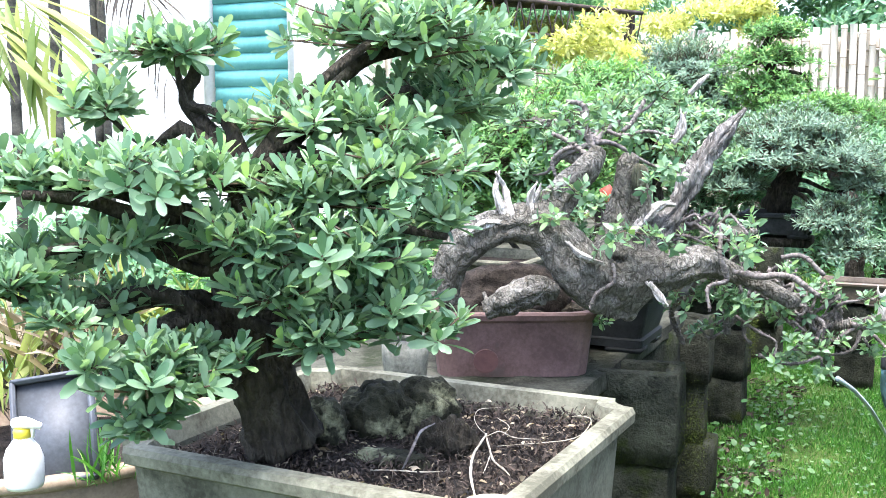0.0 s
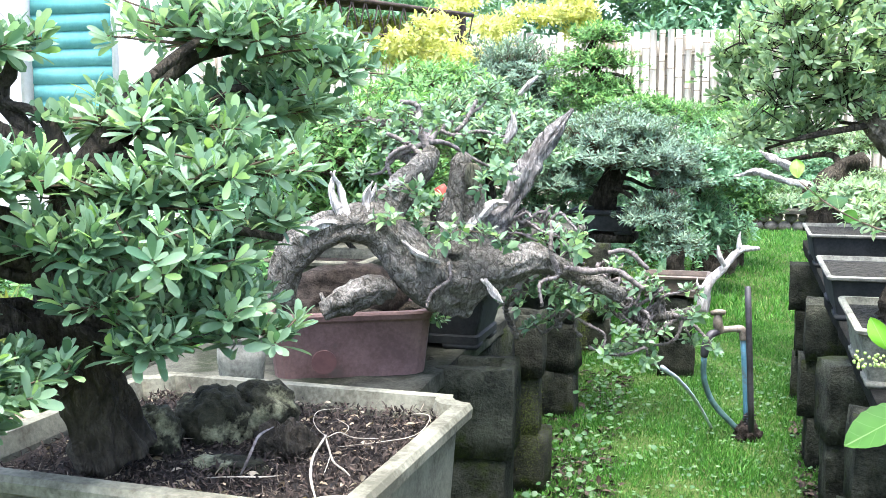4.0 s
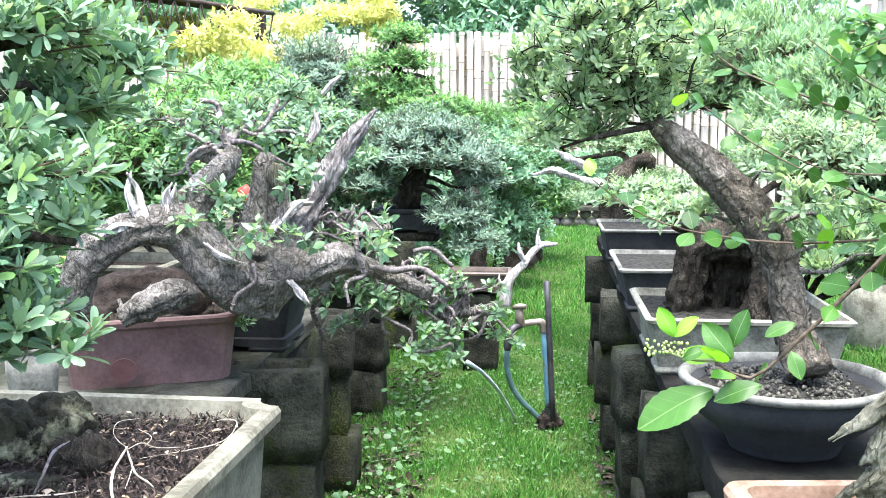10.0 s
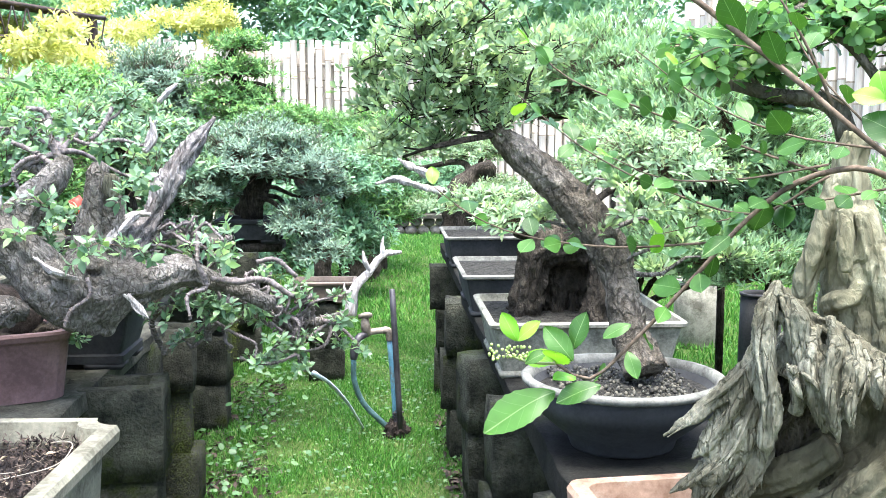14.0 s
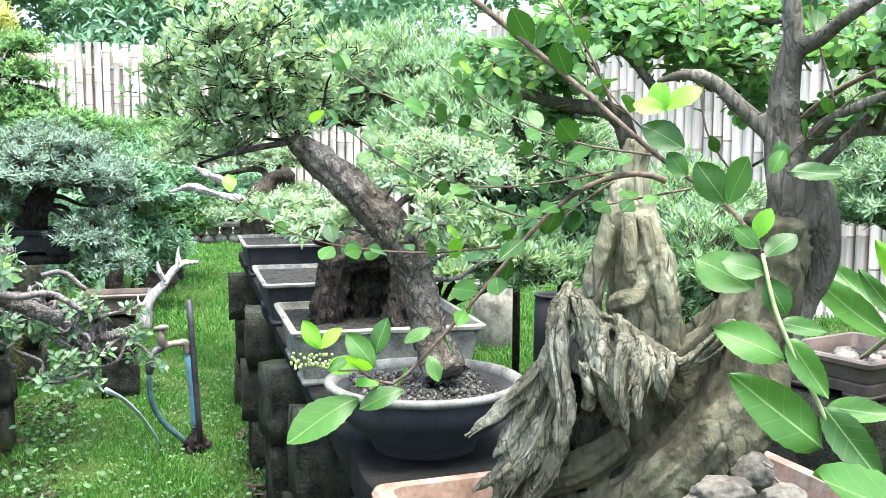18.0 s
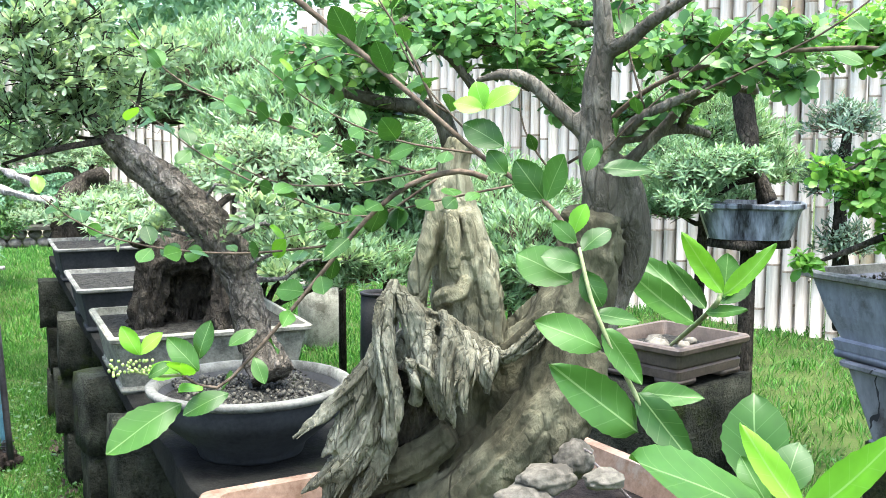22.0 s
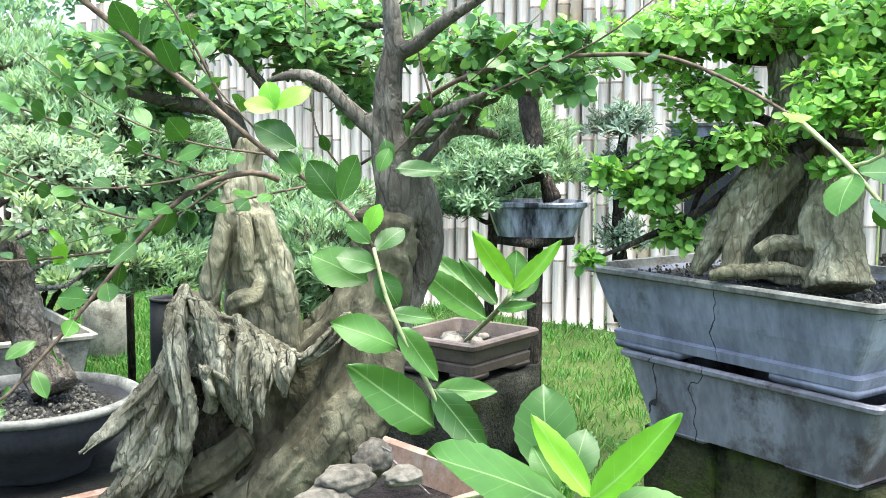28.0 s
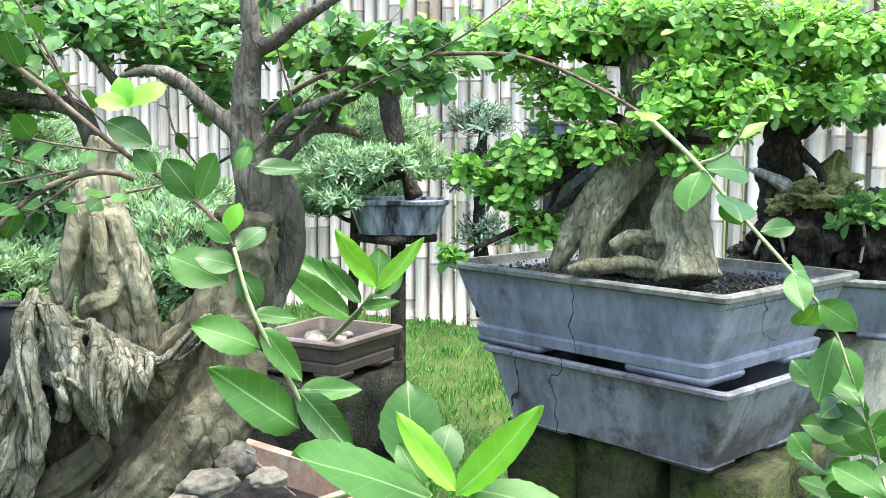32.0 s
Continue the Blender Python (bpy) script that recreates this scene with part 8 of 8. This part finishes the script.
# stones and dry bits in the terracotta trough
for k, (px, r) in enumerate((((0.501, 0.865, 0.793), (0.036, 0.026, 0.02)), ((0.545, 0.885, 0.802), (0.022, 0.022, 0.026)), ((0.550, 0.835, 0.795), (0.024, 0.018, 0.013)), ((0.473, 0.859, 0.780), (0.03, 0.026, 0.016)))):
    tagged(part("stone", lump(px, (r[0] * 0.9, r[1] * 0.9, r[2] * 0.75), 20 + k, 0.25, 1.5, 4), M["pale_stone"], None), "pale rough stone beside the deadwood base", "stone", "stones in the trough")
for pts in ([(0.556, 0.926, 0.814), (0.565, 0.873, 0.796), (0.572, 0.821, 0.776)], [(0.459, 1.000, 0.741), (0.468, 1.006, 0.759), (0.490, 1.007, 0.771), (0.516, 1.005, 0.789)], [(0.471, 0.994, 0.743), (0.469, 1.001, 0.756), (0.487, 1.009, 0.768)], [(0.550, 0.859, 0.814), (0.551, 0.894, 0.817), (0.567, 0.943, 0.828)]):
    tagged(part("dry_twig", tube(pts, [0.0013] * len(pts), 6, 0.006, 0.3, 120), M["twig_grey"], None), "thin dry twig lying by the deadwood", "twig", "twigs in the trough")
for k, (x, y, r) in enumerate(((1.30, 1.78, 0.022), (1.34, 1.75, 0.018), (1.33, 1.83, 0.02), (1.40, 1.80, 0.012))):
    tagged(part("stone", lump((x, y, 0.688), (r * 1.2, r, r * 0.8), 30 + k, 0.3, 2.4), M["pale_stone"], None), "grey pebble in the brown pot", "stone", "pebbles in the brown pot")


# ---- long leafy shoots of the deadwood tree ----
plant = thing("leafy_shoot", (0.519, 0.686, 0.863), "long leafy shoots with large glossy green leaves", "plant")
stalk = [(0.68, 1.0, 0.685), (0.559, 0.705, 0.815), (0.507, 0.670, 0.865), (0.476, 0.692, 0.934), (0.453, 0.707, 0.991), (0.447, 0.723, 1.040), (0.438, 0.763, 1.075), (0.406, 0.826, 1.115), (0.357, 0.869, 1.169), (0.304, 0.900, 1.220), (0.261, 0.913, 1.256)]
part("stem", tube(stalk[:6], [0.0028, 0.0025, 0.0022, 0.002, 0.0018, 0.0016], 10, 0.01, 0.06, 80), M["green_stem"], plant, "pale green young stalk")
part("stem", tube(stalk[5:], [0.002, 0.0021, 0.0023, 0.0025, 0.0027, 0.003], 10, 0.01, 0.06, 80), M["twig"], plant)
CAM = (-0.62, -0.45, 0.55)
for b, t, kind, form in (
    ((0.458, 0.704, 0.958), (0.407, 0.712, 0.986), "leaf_big", 1), ((0.460, 0.703, 0.975), (0.480, 0.677, 0.932), "leaf_big", 0), ((0.483, 0.687, 0.890), (0.407, 0.689, 0.952), "leaf_big", 0),
    ((0.483, 0.687, 0.923), (0.507, 0.644, 0.873), "leaf_big", 0), ((0.490, 0.694, 0.920), (0.525, 0.656, 0.923), "leaf_big", 0), ((0.459, 0.715, 0.985), (0.496, 0.702, 0.980), "leaf_big", 0),
    ((0.450, 0.721, 1.025), (0.417, 0.729, 1.036), "leaf_big", 3), ((0.450, 0.721, 1.021), (0.458, 0.704, 0.994), "leaf_big", 3), ((0.448, 0.722, 1.037), (0.473, 0.719, 1.058), "leaf_big", 3),
    ((0.445, 0.724, 1.044), (0.428, 0.735, 1.061), "leaf_big", 2), ((0.448, 0.734, 1.050), (0.455, 0.730, 1.076), "leaf_new", 3), ((0.433, 0.755, 1.077), (0.443, 0.737, 1.116), "leaf_big", 2),
    ((0.438, 0.763, 1.076), (0.415, 0.776, 1.111), "leaf_big", 2)) + (((0.418, 0.797, 1.098), (0.404, 0.804, 1.119), "leaf_big", 3), ((0.416, 0.798, 1.122), (0.385, 0.813, 1.144), "leaf_big", 3),
    ((0.400, 0.806, 1.154), (0.425, 0.793, 1.176), "leaf_new", 3), ((0.400, 0.806, 1.154), (0.377, 0.817, 1.162), "leaf_new", 3), ((0.400, 0.806, 1.154), (0.397, 0.819, 1.180), "leaf_new", 3),
    ((0.340, 0.876, 1.186), (0.326, 0.871, 1.216), "leaf_big", 2), ((0.313, 0.897, 1.213), (0.293, 0.893, 1.247), "leaf_big", 2), ((0.308, 0.899, 1.212), (0.266, 0.902, 1.214), "leaf_big", 4), ((0.317, 0.895, 1.210), (0.322, 0.883, 1.234), "leaf_big", 2),
    ((0.448, 0.734, 1.010), (0.412, 0.766, 1.035), "leaf_big", 3), ((0.513, 0.800, 1.122), (0.498, 0.797, 1.102), "leaf_big", 3), ((0.517, 0.797, 1.102), (0.561, 0.779, 1.102), "leaf_big", 0),
    ((0.513, 0.800, 1.107), (0.508, 0.803, 1.129), "leaf_big", 3)):
    place_leaf(plant, b, t, CAM, kind, form)
# front rosette
plant = thing("leafy_shoot", (0.488, 0.530, 0.855), "large-leaved shoot with lime young leaves at its tip", "plant")
part("stem", tube([(0.66, 0.98, 0.685), (0.60, 0.82, 0.74), (0.529, 0.574, 0.800), (0.504, 0.542, 0.847), (0.496, 0.522, 0.884)], [0.006, 0.0055, 0.005, 0.004, 0.003], 10, 0.01), M["green_stem"], plant)
for b, t, kind, form, f in (
    ((0.494, 0.537, 0.868), (0.396, 0.577, 0.906), "leaf_big", 2, (-0.2, -0.3, 1)), ((0.506, 0.567, 0.874), (0.513, 0.588, 0.943), "leaf_big", 3, (-0.8, -0.6, 0.3)), ((0.504, 0.542, 0.877), (0.525, 0.550, 0.916), "leaf_big", 3, (-0.8, -0.6, 0.3)),
    ((0.493, 0.510, 0.880), (0.466, 0.549, 0.933), "leaf_new", 4, (-0.3, -0.8, 0.5)), ((0.494, 0.510, 0.878), (0.532, 0.455, 0.944), "leaf_new", 4, (-0.8, -0.3, 0.5)), ((0.500, 0.504, 0.880), (0.534, 0.437, 0.883), "leaf_big", 0, (-0.2, -0.3, 1)), ((0.498, 0.548, 0.872), (0.489, 0.569, 0.903), "leaf_big", 1, (-0.7, -0.6, 0.4))):
    place_leaf(plant, b, t, f, kind, form)
# plant in the brown pot
plant = thing("potted_plant", (1.36, 1.82, 0.68), "young plant with long bright leaves in the brown pot", "plant")
part("stem", tube([(1.36, 1.82, 0.675), (1.182, 1.462, 0.826), (1.181, 1.437, 0.861)], [0.005, 0.005, 0.004], 8, 0.01), M["green_stem"], plant)
for b, t, kind, form in (((1.177, 1.428, 0.860), (1.110, 1.467, 0.967), "leaf_new", 4), ((1.179, 1.426, 0.857), (1.236, 1.350, 0.947), "leaf_new", 4), ((1.147, 1.464, 0.803), (1.008, 1.515, 0.904), "leaf_big", 4), ((1.174, 1.468, 0.826), (1.130, 1.528, 0.907), "leaf_big", 4), ((1.168, 1.460, 0.822), (1.201, 1.381, 0.830), "leaf_big", 4), ((1.203, 1.471, 0.833), (1.260, 1.449, 0.874), "leaf_big", 2), ((1.166, 1.526, 0.840), (1.123, 1.594, 0.912), "leaf_big", 0), ((1.211, 1.464, 0.844), (1.234, 1.484, 0.920), "leaf_big", 2)):
    place_leaf(plant, b, t, CAM, kind, form)

# flower buds over the bowl
buds = thing("bud_cluster", (0.116, 0.963, 0.920), "cluster of tiny pale green flower buds", "flower buds")
rnd = random.Random(77)
for k in range(46):
    c = Vector((0.120, 0.962, 0.920)) + Vector((rnd.uniform(-0.02, 0.018), rnd.uniform(-0.01, 0.01), rnd.uniform(-0.006, 0.007)))
    part("bud", lump(c, (0.0015, 0.0015, 0.0017), k, 0.1, 1.0, 2), M["bud_green"], buds)
part("stem", tube([(0.165, 0.966, 0.908), (0.138, 0.965, 0.910), (0.116, 0.963, 0.919)], [0.0016, 0.0014, 0.001], 6, 0.01), M["green_stem"], buds)

# thinner shoots
plant = thing("leafy_shoot", (0.674, 1.052, 1.113), "arching brown shoots with round green leaves", "plant")
shoot(plant, [(0.668, 1.044, 1.128), (0.668, 0.997, 1.160), (0.681, 0.927, 1.193), (0.707, 0.843, 1.211), (0.725, 0.759, 1.213), (0.740, 0.673, 1.206), (0.758, 0.605, 1.178), (0.773, 0.552, 1.147)], 0.0034, 0.04, 0.06, 3, start=0.35)
shoot(plant, [(0.773, 0.552, 1.147), (0.779, 0.508, 1.110), (0.791, 0.469, 1.065), (0.795, 0.422, 1.020), (0.810, 0.393, 0.979), (0.818, 0.375, 0.929)], 0.0026, 0.05, 0.034, 4, stem="green_stem", start=0.2, forms=(1, 2, 3))
shoot(plant, [(0.782, 0.504, 1.108), (0.786, 0.479, 1.118), (0.786, 0.459, 1.151), (0.786, 0.439, 1.167)], 0.0019, 0.05, 0.03, 5, stem="green_stem", kind="leaf_new", start=0.3, forms=(0, 1))
shoot(plant, [(0.439, 0.876, 1.091), (0.415, 0.888, 1.098), (0.372, 0.907, 1.085), (0.332, 0.922, 1.050), (0.286, 0.937, 0.992), (0.239, 0.950, 0.935), (0.197, 0.960, 0.894), (0.165, 0.966, 0.908)], 0.003, 0.042, 0.017, 6, start=0.25, forms=(0, 1, 2))
for b, t, kind in (((0.163, 0.956, 0.883), (0.091, 0.946, 0.856), "leaf_big"), ((0.179, 0.953, 0.913), (0.153, 0.958, 0.946), "leaf_big"), ((0.181, 0.963, 0.922), (0.189, 0.962, 0.959), "leaf_big"), ((0.203, 0.938, 0.893), (0.160, 0.936, 0.883), "leaf_big"), ((0.127, 0.962, 0.931), (0.112, 0.964, 0.958), "leaf_new"), ((0.127, 0.962, 0.931), (0.145, 0.959, 0.953), "leaf_new"), ((0.134, 0.961, 0.909), (0.153, 0.958, 0.924), "leaf_big"), ((0.234, 0.952, 0.948), (0.206, 0.948, 0.940), "leaf_big")):
    place_leaf(plant, b, t, (-0.4, -0.6, 0.6), kind, 1)
shoot(plant, [(0.399, 0.917, 1.092), (0.333, 0.943, 1.116), (0.245, 0.970, 1.151), (0.177, 0.984, 1.180), (0.140, 0.990, 1.214)], 0.0013, 0.029, 0.017, 7, start=0.1, forms=(2, 3))
shoot(plant, [(0.412, 0.933, 1.089), (0.351, 0.958, 1.052), (0.271, 0.983, 1.074), (0.196, 1.001, 1.113), (0.132, 1.011, 1.165)], 0.0013, 0.029, 0.017, 8, start=0.1, forms=(2, 3))
shoot(plant, [(0.323, 0.978, 1.023), (0.230, 1.004, 1.016), (0.142, 1.020, 1.026), (0.088, 1.026, 1.047), (0.051, 1.029, 1.075)], 0.0013, 0.029, 0.017, 9, start=0.1, forms=(2, 3))
shoot(plant, [(0.608, 1.034, 1.081), (0.575, 1.053, 1.140), (0.567, 1.057, 1.223), (0.565, 1.059, 1.298)], 0.0014, 0.028, 0.04, 10)
shoot(plant, [(0.620, 1.028, 1.101), (0.618, 0.910, 1.139), (0.663, 0.814, 1.184), (0.695, 0.719, 1.223), (0.734, 0.679, 1.264)], 0.0019, 0.034, 0.03, 11, start=0.3)
shoot(plant, [(0.404, 0.915, 1.153), (0.390, 0.921, 1.190), (0.367, 0.930, 1.236), (0.349, 0.937, 1.266)], 0.0019, 0.034, 0.04, 12)
shoot(plant, [(0.633, 0.899, 1.157), (0.618, 0.910, 1.222), (0.609, 0.916, 1.262), (0.628, 0.903, 1.297)], 0.0014, 0.028, 0.04, 13)
for k, pts in enumerate(([(0.441, 0.897, 1.114), (0.362, 0.911, 1.127), (0.291, 0.925, 1.157), (0.230, 0.942, 1.204)], [(0.403, 0.915, 1.100), (0.327, 0.934, 1.086), (0.262, 0.955, 1.086), (0.213, 0.967, 1.107)], [(0.479, 0.901, 1.083), (0.410, 0.934, 1.067), (0.331, 0.965, 1.047), (0.273, 0.983, 1.032)], [(0.593, 0.926, 1.109), (0.617, 0.887, 1.151), (0.650, 0.825, 1.207), (0.688, 0.793, 1.256)], [(0.475, 1.047, 1.157), (0.400, 1.046, 1.202), (0.352, 1.042, 1.217), (0.305, 1.057, 1.199)], [(0.471, 0.994, 1.139), (0.432, 1.011, 1.186), (0.405, 1.023, 1.238), (0.399, 1.025, 1.285)])):
    shoot(plant, pts, 0.0012, 0.034, 0.022, 30 + k, start=0.12, forms=(2, 3))
# bushy shoots at the far right
plant = thing("leafy_shoot", (2.903, 1.228, 0.000), "bushy shoots with large soft green leaves", "plant")
for k, pts in enumerate(([(2.903, 1.228, 0.000), (1.146, 0.498, 0.680), (1.143, 0.507, 0.759), (1.107, 0.513, 0.831), (1.076, 0.532, 0.852)], [(2.903, 1.228, 0.000), (1.109, 0.457, 0.702), (1.104, 0.471, 0.770), (1.080, 0.475, 0.818), (1.048, 0.474, 0.861)], [(2.903, 1.228, 0.000), (1.187, 0.529, 0.653), (1.179, 0.548, 0.699), (1.149, 0.564, 0.737), (1.122, 0.573, 0.762)])):
    shoot(plant, pts, 0.0025, 0.06, 0.022, 20 + k, stem="green_stem", start=0.5, forms=(1, 2, 3), bright_tip=False)


# ---- lawn ----
def grass(name, zones, label, seed):
    rng = np.random.default_rng(seed)
    at, way, size = [], [], []
    for x0, x1, y0, y1, n, ln in zones:
        at.append(np.stack([rng.uniform(x0, x1, n), rng.uniform(y0, y1, n), np.full(n, -0.002)], 1))
        way.append(np.stack([rng.normal(scale=0.5, size=n), rng.normal(scale=0.5, size=n), np.ones(n)], 1))
        p = at[-1]
        patch = np.sin(p[:, 0] * 9 + 2 * np.sin(p[:, 1] * 5)) * np.sin(p[:, 1] * 7 + 2 * np.sin(p[:, 0] * 6))
        size.append(ln * rng.uniform(0.45, 1.25, n) * (1 + 0.45 * patch))
    at, way, size = np.concatenate(at), np.concatenate(way), np.concatenate(size)
    me = scattered_mesh(name, [scatter(blade_shape(0.11, -0.25), at, way, rng.normal(size=at.shape), size)], M["grass"])
    return tagged(new(name, me), label, "grass", kind="stuff")


grass("grass", [(-0.75, 0.5, 2.6, 6.0, 120000, 0.026), (-0.75, 1.0, 6.0, 11.2, 34000, 0.05), (0.9, 2.4, 1.0, 3.6, 70000, 0.030), (2.4, 4.6, 1.2, 6.5, 30000, 0.05), (0.9, 2.4, 3.6, 6.5, 30000, 0.05), (0.9, 3.8, 6.5, 9.8, 12000, 0.07), (-3, -0.75, 2.6, 9.8, 9000, 0.08)], "short bright green lawn grass", 2)

# ---- woods beyond the fences ----
def clumps(name, label, places, leaf, length, n, seed, category="trees"):
    rng = np.random.default_rng(seed)
    at, way = [], []
    for c, r in places:
        t, a = tips_on(rng, c, r, n, -0.7, 0.5)
        at.append(t), way.append(a)
    at, way = np.concatenate(at), np.concatenate(way)
    me = scattered_mesh(name, [rosettes(rng, at, way, 6, length, LEAF)], M[leaf])
    return tagged(new(name, me), label, category, kind="stuff")


rnd = random.Random(5)
clumps("woods", "green woodland trees beyond the bamboo fence", [((rnd.uniform(-9, 12), rnd.uniform(15.5, 19.5), rnd.uniform(0.8, 5.5)), (1.3, 1.2, 1.0)) for _ in range(80)], "leaf_wood", 0.22, 260, 1)
clumps("yellow_tree", "sunlit yellow-green trees before the fence", [((p[0] + rnd.uniform(-0.6, 0.6), p[1] + rnd.uniform(-0.5, 0.5), p[2] + rnd.uniform(-0.2, 0.2)), (0.20, 0.2, 0.10)) for p in ((-1.969, 8.782, 2.057), (-2.698, 8.166, 1.698), (-1.667, 9.149, 2.123), (-2.423, 7.204, 1.632), (-2.595, 7.143, 1.775)) for _ in range(7)], "leaf_yellow", 0.075, 55, 2, "tree")
